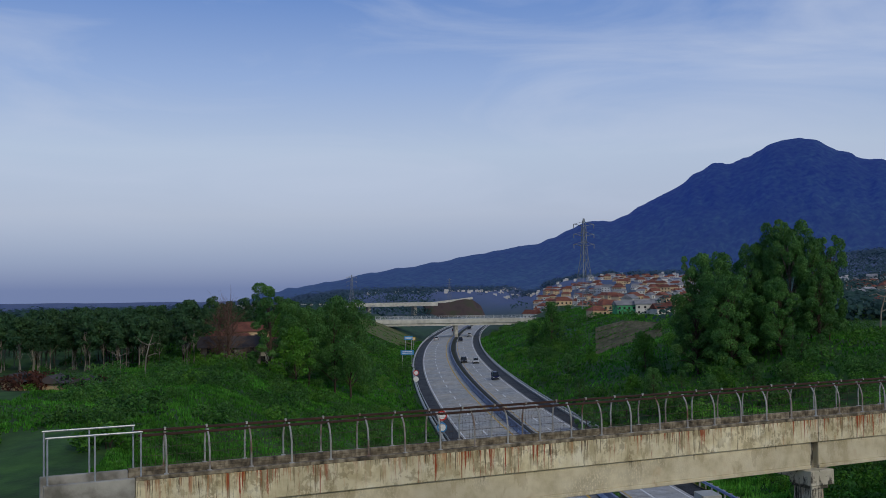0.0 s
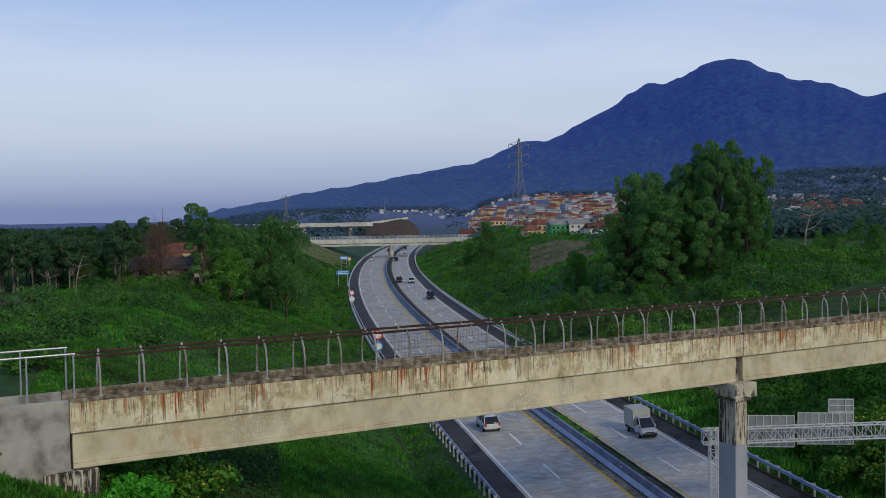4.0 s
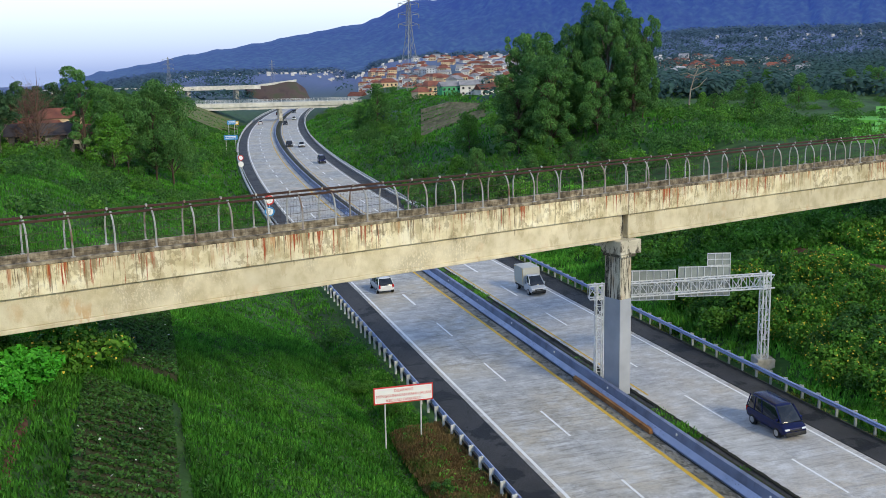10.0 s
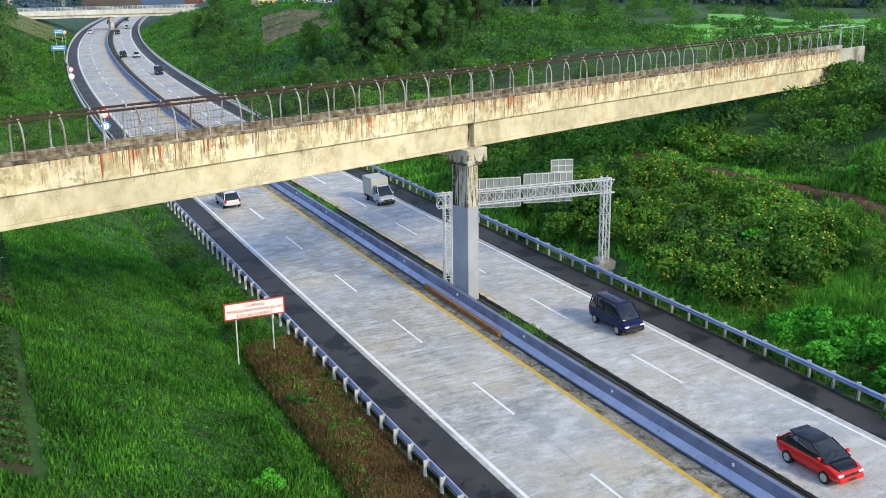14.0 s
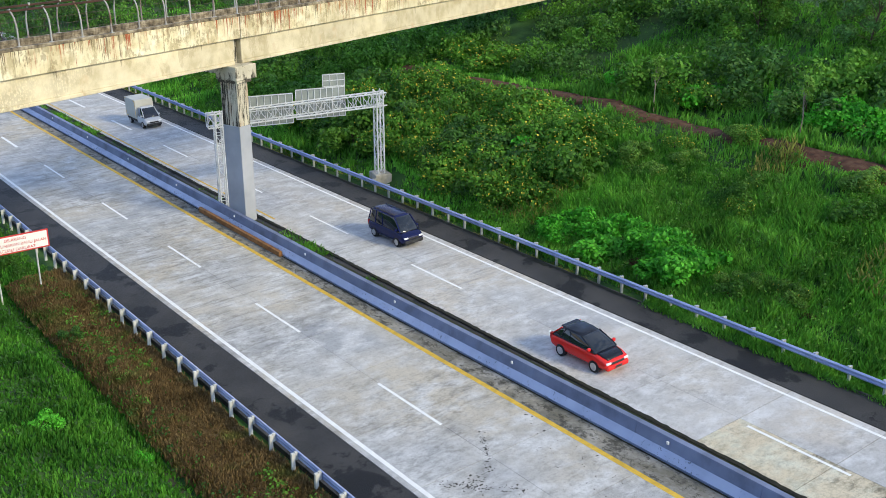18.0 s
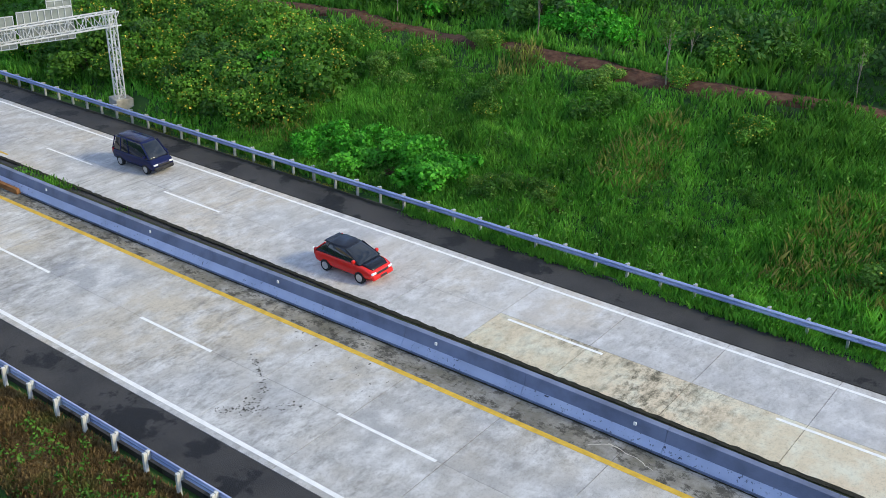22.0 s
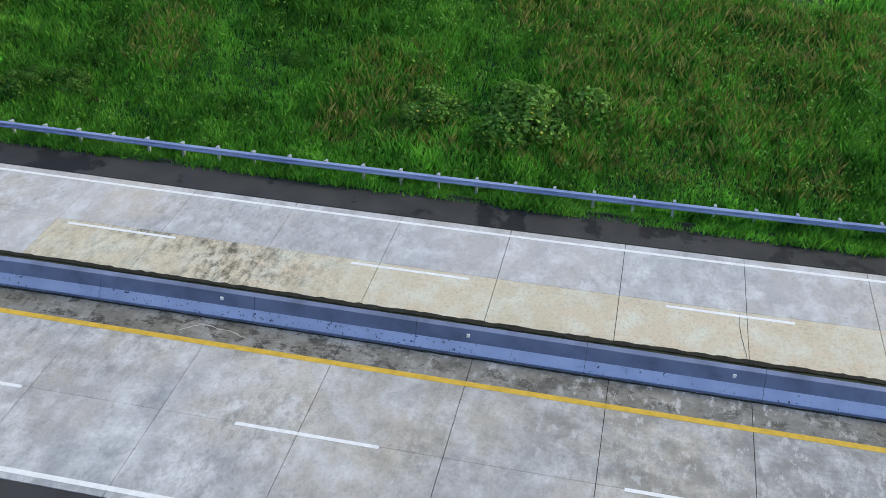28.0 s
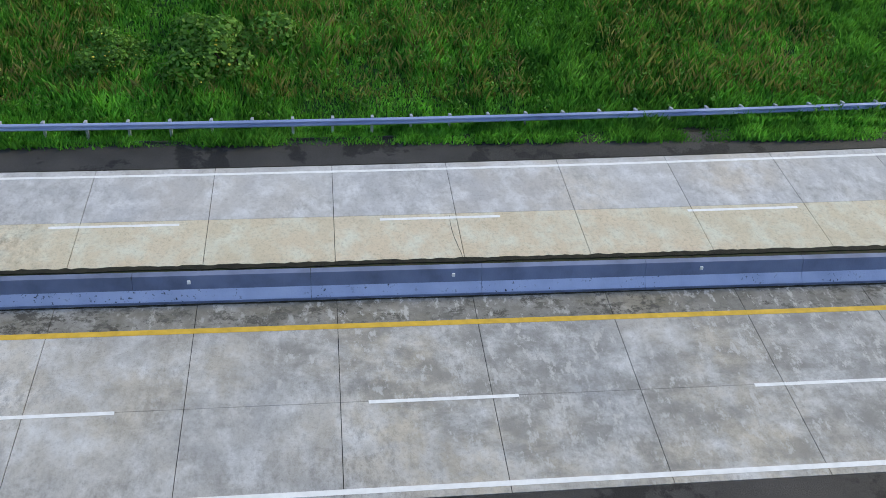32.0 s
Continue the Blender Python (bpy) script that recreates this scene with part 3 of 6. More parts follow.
road = empty("road", Matrix(), "grey concrete motorway with two carriageways and asphalt shoulders", "road", kind="structure")
strip("asphalt_shoulder", 17.75, 20.1, -70, 700, -0.01, 0.3, M["asphalt"], road)
strip("asphalt_shoulder", 38.02, 40.35, -70, 700, -0.01, 0.3, M["asphalt"], road)
strip("road_base", 20.05, 38.1, -70, 700, -0.06, 0.3, M["asphalt"], road)
for u0, u1 in ((20.12, 24.1), (24.115, 29.35), (31.35, 34.3), (34.315, 38.0)):
    strip("far_slab_strip", u0, u1, 150, 700, 0.0, 0.05, M["slab"], road)


def joint_y(k):
    """Where the k-th joint crosses the road; slabs about five metres long."""
    return 8.85 - 4.83 * k - (0.022 * k * k if k > -4 else 0.35 + 0.05 * (k + 4))


def slab_row(u0, u1, first, last, patched=(), mat="slab"):
    """Concrete slabs of one lane between its joints."""
    for i in range(first, last):
        y1, y0 = joint_y(i) - 0.012, joint_y(i + 1) + 0.012
        sk = -0.012
        v = []
        for h in (-0.05, 0.0):
            for u, y in ((u0, y0), (u1, y0), (u1, y1), (u0, y1)):
                v.append(road_p(u, y + sk * (u - 28), h))
        f = [(4, 5, 6, 7), (0, 1, 5, 4), (1, 2, 6, 5), (2, 3, 7, 6), (3, 0, 4, 7)]
        mesh_object("slab", v, f, M["slab_new"] if i in patched else M[mat], road)


slab_row(20.12, 24.1, -29, 12)
slab_row(24.115, 29.35, -29, 12)
slab_row(31.35, 34.3, -29, 12, range(-3, 9), "slab_far")
slab_row(34.315, 38.0, -29, 12, (), "slab_far")
strip("edge_line", 20.38, 20.58, -70, 640, 0.006, 0.004, M["white_line"], road)
strip("edge_line", 27.66, 27.92, -70, 640, 0.006, 0.004, M["yellow_line"], road)
strip("edge_line", 37.46, 37.62, -70, 640, 0.006, 0.004, M["white_line"], road)
strip("edge_line", 31.75, 31.9, 60, 640, 0.006, 0.004, M["yellow_line"], road)
for k in range(-30, 8):
    y = 36.05 - 12.3 * k - (0.1 * k * k if k > -4 else 0.0)
    w = 0.075 if y < 95 else 0.12
    strip("lane_dash", 24.075 - w, 24.075 + w, y - 4.9, y, 0.006, 0.004, M["white_line"], road, 2.5)
    y = 34.82 - 12.27 * k - (0.09 * k * k if k > -4 else 0.0)
    w = 0.075 if y < 95 else 0.12
    strip("lane_dash", 34.025 - w, 34.025 + w, y - 4.9, y, 0.006, 0.004, M["white_line"], road, 2.5)


def sweep(name, profile, y0, y1, mat, parent, step=4.0, closed=True):
    """A section in (u, h) swept along the road."""
    n = max(2, int((y1 - y0) / step) + 1)
    k = len(profile)
    v = [road_p(u, y, h) for y in np.linspace(y0, y1, n) for u, h in profile]
    f = []
    for i in range(n - 1):
        for j in range(k if closed else k - 1):
            a, b = i * k + j, i * k + (j + 1) % k
            f.append((a, b, b + k, a + k))
    if closed:
        f += [tuple(range(k))[::-1], tuple(range((n - 1) * k, n * k))]
    return mesh_object(name, v, f, mat, parent)


def drift(y):
    return -0.45 * float(smooth(15, 50, np.float64(y)))


def sweep_d(name, profile, y0, y1, mat, parent, step=4.0):
    n = max(2, int((y1 - y0) / step) + 1)
    k = len(profile)
    v = [road_p(u + drift(y), y, h) for y in np.linspace(y0, y1, n) for u, h in profile]
    f = []
    for i in range(n - 1):
        for j in range(k):
            a, b = i * k + j, i * k + (j + 1) % k
            f.append((a, b, b + k, a + k))
    f += [tuple(range(k))[::-1], tuple(range((n - 1) * k, n * k))]
    return mesh_object(name, v, f, mat, parent)


median = empty("median_barrier", Matrix(), "blue painted concrete median barrier between the carriageways", "barrier", kind="structure")
for i in range(35):
    y0 = -62 + i * 6.2
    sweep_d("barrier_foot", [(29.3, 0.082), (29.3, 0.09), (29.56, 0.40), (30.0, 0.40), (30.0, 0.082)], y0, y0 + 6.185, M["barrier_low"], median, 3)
    sweep_d("barrier_toe", [(29.27, -0.05), (29.27, 0.08), (30.02, 0.08), (30.02, -0.05)], y0, y0 + 6.185, M["barrier"], median, 3)
    sweep_d("barrier_wall", [(29.56, 0.402), (29.66, 0.92), (29.92, 0.92), (30.0, 0.402)], y0, y0 + 6.185, M["barrier"], median, 3)
sweep_d("far_barrier_wall", [(29.3, -0.05), (29.3, 0.10), (29.56, 0.40), (29.66, 0.92), (29.92, 0.92), (30.0, -0.05)], 155, 640, M["barrier"], median)
sweep_d("median_soil", [(30.0, -0.25), (30.0, -0.03), (31.34, -0.03), (31.34, -0.25)], -62, 640, M["soil"], median)
# ragged black moss along both feet of the barrier
for name_, uc, w0, w1, seed in (("moss_edge", 31.37, 0.10, 0.22, 5), ("moss_edge", 29.22, 0.03, 0.10, 6), ("moss_edge", 38.05, 0.02, 0.08, 7), ("moss_edge", 40.2, 0.05, 0.45, 8)):
    r_ = np.random.RandomState(seed)
    v, f = [], []
    ys_ = np.arange(-60, 130, 0.22)
    for q, y in enumerate(ys_):
        dd = drift(y) if uc < 31 else 0.0
        k_ = 0.5 + 0.5 * float(lattice(y, seed * 7.0, 3.0, 40 + seed))
        v += [road_p(uc + dd - w0 - (w1 - w0) * k_ * r_.uniform(0.3, 1.0), y, 0.009), road_p(uc + dd + w0 * r_.uniform(0.4, 1.3), y, 0.009)]
        if q:
            f.append((2 * q - 2, 2 * q - 1, 2 * q + 1, 2 * q))
    mesh_object(name_, v, f, M["moss"], median)
sweep_d("rusty_kerb_beam", [(29.02, 0.0), (29.02, 0.3), (29.2, 0.34), (29.28, 0.0)], 53.6, 65.2, M["rust"], median)
for i in range(-6, 16):
    y = 13.65 + 9.4 * i
    bm = bmesh.new()
    p = road_p(29.56 + drift(y), y, 0.7)
    box(bm, p[0] - 0.05, p[0] + 0.02, y - 0.06, y + 0.06, p[2] - 0.05, p[2] + 0.09, bevel=0.012)
    part("reflector", bm, M["white_paint"], median)


def guard_rail(name, u, y0, y1, side, spacing, label, paint="post_white"):
    """A corrugated steel beam on posts with spacer blocks; side: +1 where the road lies at larger u."""
    g = empty(name, Matrix(), label, "guard rail", kind="structure")
    prof = [(0, 0.46), (0.05, 0.53), (0.05, 0.57), (0, 0.62), (0, 0.66), (0.05, 0.71), (0.05, 0.75), (0, 0.80), (-0.015, 0.80), (0.03, 0.75), (0.03, 0.71), (-0.02, 0.66), (-0.02, 0.62), (0.03, 0.57), (0.03, 0.53), (-0.015, 0.48)]
    pr = [(u + side * (1.7 * a + 0.24), h) for a, h in prof]
    sweep("beam", pr if side > 0 else pr[::-1], y0, 128, M["rail"], g, 6)
    sweep("far_beam", pr if side > 0 else pr[::-1], 128.05, y1, M["post_white"], g, 6)
    post = block = None
    n = int((min(y1, 130) - y0) / spacing)
    for i in range(n):
        y = y0 + i * spacing + 0.6
        m = Matrix.Translation(road_p(u, y))
        if post is None:
            bm = bmesh.new()
            box(bm, -0.08, 0.08, -0.06, 0.06, -0.5, 0.80, bevel=0.01)
            post = part("post", bm, M[paint], g)
            bm = bmesh.new()
            box(bm, 0.08 if side > 0 else -0.22, 0.22 if side > 0 else -0.08, -0.07, 0.07, 0.46, 0.83, bevel=0.012)
            block = part("spacer_block", bm, M[paint], post)
            post.matrix_basis = m
        else:
            o = new("post", post.data)
            o.parent, o.matrix_basis = g, m
            q = new("spacer_block", block.data)
            q.parent = o
    return g


guard_rail("guard_rail_near", 17.3, -46, 640, 1, 1.85, "blue-grey corrugated steel guard rail on white posts")
guard_rail("guard_rail_far", 40.75, -46, 640, -1, 1.77, "blue-grey corrugated steel guard rail beside the bushy slope", "steel")


for nm, u0, u1 in (("near", 17.1, 17.5), ("far", 40.6, 41.0)):
    tagged(sweep("edge_kerb_" + nm, [(u0, -0.3), (u0, 0.08), (u1, 0.08), (u1, -0.3)], 128, 600, M["post_white"], None, 6), "pale concrete edge kerb along the road's bend", "kerb", kind="structure")

# ---------------------------------------------------------------- footbridge over the cut
BM = Matrix.Translation((30.5, 61.1, 0)) @ Matrix.Rotation(math.atan2(0.312, 0.950), 4, "Z") @ Matrix.Rotation(-0.0045, 4, "Y")     # x along the bridge, y away, z up
DECK_W = 2.75
LEFT, RIGHT = -41.1, 52.0
Z_BOT, Z_MID, Z_TOP = 11.95, 13.62, 15.2
bridge = empty("footbridge", BM, "rust-streaked concrete footbridge over the motorway", "bridge")
for s0, s1 in ((LEFT, 0.31), (0.36, RIGHT)):
    for y0, y1 in ((0.0, 0.28), (DECK_W - 0.28, DECK_W)):
        n = 5 if s0 < -1 else 6
        for i in range(n):
            a, b = s0 + (s1 - s0) * i / n, s0 + (s1 - s0) * (i + 1) / n - (0.012 if i < n - 1 else 0)
            bm = bmesh.new()
            box(bm, a, b, y0, y1, Z_MID, Z_TOP - 0.18, bevel=0.02)
            part("parapet", bm, M["streaked" if y0 < 1 else "coping"], bridge)
            bm = bmesh.new()
            box(bm, a, b, y0 - 0.02, y1 + 0.02, Z_TOP - 0.178, Z_TOP, bevel=0.025)
            part("coping", bm, M["coping"], bridge)
    bm = bmesh.new()
    box(bm, s0, s1, 0.285, DECK_W - 0.285, 13.75, 14.15)
    part("deck_slab", bm, M["concrete"], bridge)
    for y0 in (0.19, DECK_W - 0.69):
        bm = bmesh.new()
        a, b = s0 + 0.1, s1 - (0.52 if s0 < -1 else 0.8)
        box(bm, a, b, y0, y0 + 0.5, Z_BOT + 0.22, Z_MID - 0.004, bevel=0.03)
        box(bm, a, b, y0 - 0.06, y0 + 0.56, Z_BOT, Z_BOT + 0.22, bevel=0.03)
        part("girder", bm, M["girder"], bridge)
# fence: curved posts in pairs, a rusty top tube and thin mesh rails
near_post = far_post = None
for side, y, k in ((0, 0.14, 1), (1, DECK_W - 0.14, -1)):
    post = None
    for i in range(47):
        s = LEFT + 1.4 + 2.0 * i + (0.28 if side else 0)
        if s > RIGHT - 0.3:
            break
        if post is None:
            bm = bmesh.new()
            pts = [(0, 0, Z_TOP), (0, 0, Z_TOP + 0.9), (0, 0.04 * k, Z_TOP + 1.2), (0, 0.14 * k, Z_TOP + 1.5), (0, 0.3 * k, Z_TOP + 1.72), (0, 0.48 * k, Z_TOP + 1.82)]
            for a, b in zip(pts, pts[1:]):
                rod(bm, a, b, 0.048, 6)
            box(bm, -0.1, 0.1, -0.1, 0.1, Z_TOP, Z_TOP + 0.03)
            box(bm, -0.05, 0.05, 0.44 * k - 0.05, 0.44 * k + 0.05, Z_TOP + 1.8, Z_TOP + 1.92)
            post = part("fence_post", bm, M["fence"], bridge)
            post.matrix_basis = Matrix.Translation((s, y, 0))
        else:
            o = new("fence_post", post.data)
            o.parent = bridge
            o.matrix_basis = Matrix.Translation((s, y, 0))
    bm = bmesh.new()
    box(bm, LEFT + 0.2, RIGHT - 0.2, y + 0.42 * k - 0.06, y + 0.42 * k + 0.06, Z_TOP + 1.74, Z_TOP + 1.86, bevel=0.015)
    part("top_tube", bm, M["dark_rust"], bridge, "dark rusty tube")
    bm = bmesh.new()
    for h in (0.12, 0.5, 0.9, 1.3):
        rod(bm, (LEFT + 0.2, y, Z_TOP + h), (RIGHT - 0.2, y, Z_TOP + h), 0.006, 3)
    s = LEFT + 0.3
    while s < RIGHT - 0.3:
        rod(bm, (s, y, Z_TOP + 0.05), (s, y, Z_TOP + 1.35), 0.004, 3)
        rod(bm, (s, y, Z_TOP + 1.35), (s, y + 0.4 * k, Z_TOP + 1.78), 0.004, 3)
        s += 0.2
    part("mesh_panel", bm, M["wire"], bridge, "thin rusty wire mesh")

pier = empty("bridge_pier", BM, "tall concrete bridge pier, streaked black above grey paint", "pier")
bm = bmesh.new()
box(bm, -0.62, 0.42, -0.25, 1.3, 0.9, 7.9, bevel=0.02)
part("painted_foot", bm, M["pier_grey"], pier, "grey painted lower column")
bm = bmesh.new()
box(bm, -0.6, 0.4, -0.23, 1.28, 7.9, 10.95, bevel=0.02)
part("column", bm, M["black_streak"], pier)
bm = bmesh.new()
box(bm, -0.85, 1.05, -0.5, 1.4, 11.0, 11.94, bevel=0.04)
box(bm, -0.7, 0.6, -0.4, 1.35, 10.8, 11.0)
box(bm, -0.6, 0.8, 1.405, 2.9, 11.3, 11.93)
part("pier_cap", bm, M["cap"], pier)
bm = bmesh.new()
box(bm, -0.16, 0.40, 0.55, DECK_W - 0.55, 11.945, Z_MID - 0.01, bevel=0.02)
part("bearing_stub", bm, M["black_streak"], pier)

for nm, s0, s1, top in (("left", LEFT - 3.95, LEFT - 0.02, Z_TOP - 0.05), ("right", RIGHT + 0.02, RIGHT + 5.6, Z_TOP)):
    ab = empty("abutment", BM, "pale weathered concrete bridge abutment with a steel handrail frame", "abutment", group="bridge ends")
    bm = bmesh.new()
    box(bm, s0, s1, 0.0, 0.3, 9.5, top, bevel=0.03)
    box(bm, s0, s1, DECK_W - 0.3, DECK_W, 9.5, top, bevel=0.03)
    part("wing_wall", bm, M["abutment"], ab)
    bm = bmesh.new()
    box(bm, s0, s1, 0.305, DECK_W - 0.305, 9.5, 14.0)
    part("approach_slab", bm, M["concrete"], ab)
    bm = bmesh.new()
    c0, c1 = (s1 - 1.2, s1 + 1.2) if nm == "left" else (s0 - 1.3, s0 + 1.2)
    box(bm, c0, c1, -0.25, DECK_W + 0.25, 9.0, Z_BOT - 0.02, bevel=0.04)
    part("bearing_shelf", bm, M["black_streak"], ab)
    for y in (0.15, DECK_W - 0.15):
        bm = bmesh.new()
        a, b = (s0 + 0.1, s1 + 0.35) if nm == "left" else (s0 + 0.3, s1 - 0.3)
        rod(bm, (a, y, top + 2.08), (b, y, top + 2.08), 0.05, 8)
        for s in (a + 0.08, (a + b) / 2, b - 0.08):
            rod(bm, (s, y, top - 0.02), (s, y, top + 2.08), 0.042, 8)
        part("handrail_frame", bm, M["steel"], ab, "galvanised steel tube frame")

# ---------------------------------------------------------------- sign gantry
GL, GR = Vector((30.35, 64.9, 1.0)), Vector((42.0, 61.9, 1.9))
gdir = Vector((GR.x - GL.x, GR.y - GL.y, 0)).normalized()
gang = math.atan2(gdir.y, gdir.x)
span = math.hypot(GR.x - GL.x, GR.y - GL.y)
tilt = math.atan2(0.5, span)
GM = Matrix.Translation((GL.x, GL.y, 0)) @ Matrix.Rotation(gang, 4, "Z")
gantry = empty("sign_gantry", GM, "galvanised lattice gantry carrying traffic signs over one carriageway", "sign gantry")


def lattice_beam(bm, a, b, w, h, n, r=0.055, r2=0.028):
    """A box truss from a to b with its section w deep and h high."""
    a, b = Vector(a), Vector(b)
    ax = (b - a).normalized()
    up = Vector((0, 0, 1)) if abs(ax.z) < 0.9 else Vector((1, 0, 0))
    sd = ax.cross(up).normalized()
    up = sd.cross(ax)
    cs = [sd * sx * w / 2 + up * sz * h / 2 for sx, sz in ((-1, -1), (1, -1), (1, 1), (-1, 1))]
    for c in cs:
        rod(bm, a + c, b + c, r, 6)
    for i in range(n):
        p, q = a + (b - a) * (i / n), a + (b - a) * ((i + 1) / n)
        for j in range(4):
            c, d = cs[j], cs[(j + 1) % 4]
            rod(bm, p + c, p + d, r2, 4)
            rod(bm, p + (c if i % 2 else d), q + (d if i % 2 else c), r2, 4)


bm = bmesh.new()
lattice_beam(bm, (-0.7, 0, 7.55), (span + 0.5, 0, 8.1), 0.7, 0.95, 22)
part("truss_beam", bm, M["steel_pale"], gantry)
for x, z0, z1 in ((0.05, 1.0, 8.15), (span - 0.05, 2.44, 8.75)):
    bm = bmesh.new()
    lattice_beam(bm, (x, 0, z0), (x, 0, z1), 0.75, 0.5, 9, 0.055, 0.024)
    part("leg", bm, M["steel_pale"], gantry)
bm = bmesh.new()
box(bm, span - 0.65, span + 0.65, -0.75, 0.75, 0.9, 2.45, bevel=0.05)
part("footing", bm, M["abutment"], gantry, "concrete footing block")
bm = bmesh.new()
box(bm, -0.55, 0.65, -0.6, 0.6, 0.6, 1.15, bevel=0.05)
part("footing", bm, M["abutment"], gantry, "concrete footing block")
for x0, x1, z0, z1 in ((2.0, 5.6, 6.75, 8.95), (5.85, 9.55, 6.95, 9.15), (7.9, 9.55, 9.17, 10.1)):
    p = empty("sign_panel", Matrix(), "")
    p.parent = gantry
    p.matrix_parent_inverse = Matrix()
    bm = bmesh.new()
    box(bm, x0, x1, 0.5, 0.53, z0, z1)
    part("sheet", bm, M["sign_back"], p)
    n = int((x1 - x0) / 0.45)
    for i in range(n + 1):
        x = x0 + (x1 - x0) * i / n
        bm = bmesh.new()
        box(bm, x - 0.02, x + 0.02, 0.44, 0.498, z0, z1)
        part("stiffener", bm, M["steel_pale"], p)
    for z in (z0 + 0.03, (z0 + z1) / 2, z1 - 0.03):
        bm = bmesh.new()
        box(bm, x0, x1, 0.41, 0.438, z - 0.03, z + 0.03)
        part("cross_rail", bm, M["steel_pale"], p)

# ---------------------------------------------------------------- signs
sign = empty("warning_sign", Matrix.Translation((12.45, 58.6, 0)), "white road sign with red border and capital lettering on two posts", "road sign")
bm = bmesh.new()
box(bm, 0, 3.78, -0.02, 0.03, 3.17, 4.26, bevel=0.01)
part("border", bm, M["red_paint"], sign, "red sign border")
bm = bmesh.new()
box(bm, 0.08, 3.70, -0.026, -0.021, 3.25, 4.18)
part("face", bm, M["sign_white"], sign)
for x in (0.72, 3.0):
    bm = bmesh.new()
    rod(bm, (x, 0.08, -0.2), (x, 0.08, 4.1), 0.05, 8)
    part("post", bm, M["post_white"], sign)


def word(text, size):
    """One painted word as a thin mesh standing upright, and its width."""
    cu = bpy.data.curves.new("lettering", "FONT")
    cu.body, cu.size, cu.extrude = text, size, 0.002
    tmp = bpy.data.objects.new("lettering", cu)
    scene.collection.objects.link(tmp)
    me = bpy.data.meshes.new_from_object(tmp.evaluated_get(bpy.context.evaluated_depsgraph_get()))
    bpy.data.objects.remove(tmp)
    me.materials.clear()
    me.materials.append(M["red_paint"])
    return me, max(v.co.x for v in me.vertices)


for line, z in (("DILARANG", 3.90), ("MENGGUNAKAN BAHU JALAN", 3.60), ("KECUALI DARURAT", 3.30)):
    words = [word(q, 0.25) for q in line.split()]
    x = 1.89 - (sum(w for _, w in words) + 0.09 * (len(words) - 1)) / 2
    for me, w in words:
        ob = new("lettering", me)
        ob.parent = sign
        ob.matrix_basis = Matrix.Translation((x, -0.032, z)) @ Matrix.Rotation(radians(90), 4, "X")
        x += w + 0.09


def post_sign(u, y, z, w, h, mat, label, posts=2, round_=False, second=None):
    x = float(road_x(u, y))
    g0 = ground_at(x, y)
    s = empty("road_sign", Matrix.Translation((x, y, 0)), label, "road sign", group="small roadside signs")
    for px in ((-w * 0.35, w * 0.35) if posts == 2 else (0,)):
        bm = bmesh.new()
        rod(bm, (px, 0.06, g0 - 0.2), (px, 0.06, z + h / 2), 0.07, 6)
        part("post", bm, M["post_white"], s)
    for k, (mm, zz) in enumerate(((mat, z), (second, z - h * 1.15))):
        if mm is None:
            continue
        bm = bmesh.new()
        if round_:
            bmesh.ops.create_cone(bm, cap_ends=True, segments=20, radius1=h / 2, radius2=h / 2, depth=0.05, matrix=Matrix.Translation((0, 0, zz)) @ Matrix.Rotation(radians(90), 4, "X"))
        else:
            box(bm, -w / 2, w / 2, -0.03, 0.03, zz - h / 2, zz + h / 2, bevel=0.02)
        part("panel", bm, mm, s)
        if round_:
            bm = bmesh.new()
            bmesh.ops.create_cone(bm, cap_ends=True, segments=20, radius1=h * 0.36, radius2=h * 0.36, depth=0.01, matrix=Matrix.Translation((0, -0.034, zz)) @ Matrix.Rotation(radians(90), 4, "X"))
            part("disc", bm, M["sign_white"], s)
        else:
            bm = bmesh.new()
            for zz2 in (0.18, -0.12):
                box(bm, -w * 0.38, w * 0.38, -0.045, -0.034, zz + h * zz2 - h * 0.07, zz + h * zz2 + h * 0.07)
            part("lettering_bar", bm, M["sign_white"], s)


post_sign(17.0, 152, 4.3, 1.5, 1.5, M["red_paint"], "round red and blue traffic signs on a white post", 1, True, M["sign_blue"])
post_sign(17.2, 232, 4.0, 1.25, 1.25, M["red_paint"], "round red-rimmed traffic sign and plate on a white post", 1, True, M["sign_white"])
post_sign(15.7, 285, 5.2, 3.7, 1.3, M["sign_blue"], "blue direction sign on two posts beside the road")
post_sign(15.2, 338, 6.6, 2.7, 1.3, M["sign_blue"], "blue direction sign on two posts beside the road")
post_sign(15.8, 372, 4.6, 1.2, 1.2, M["sign_yellow"], "yellow diamond warning sign beside the road", 1)


# ---------------------------------------------------------------- vegetation
def np_mesh(name, V, F, mat, parent=None, smooth_=False):
    """A mesh from numpy arrays; F has three or four columns."""
    me = bpy.data.meshes.new(name)
    n, k = F.shape
    me.vertices.add(len(V))
    me.vertices.foreach_set("co", np.asarray(V, np.float32).ravel())
    me.loops.add(n * k)
    me.loops.foreach_set("vertex_index", F.astype(np.int32).ravel())
    me.polygons.add(n)
    me.polygons.foreach_set("loop_start", np.arange(0, n * k, k, dtype=np.int32))
    me.materials.append(mat)
    me.update(calc_edges=True)
    if smooth_:
        me.polygons.foreach_set("use_smooth", [True] * n)
    ob = new(name, me)
    if parent:
        ob.parent = parent
    return ob


def unit(v):
    return v / np.maximum(1e-9, np.linalg.norm(v, axis=-1, keepdims=True))


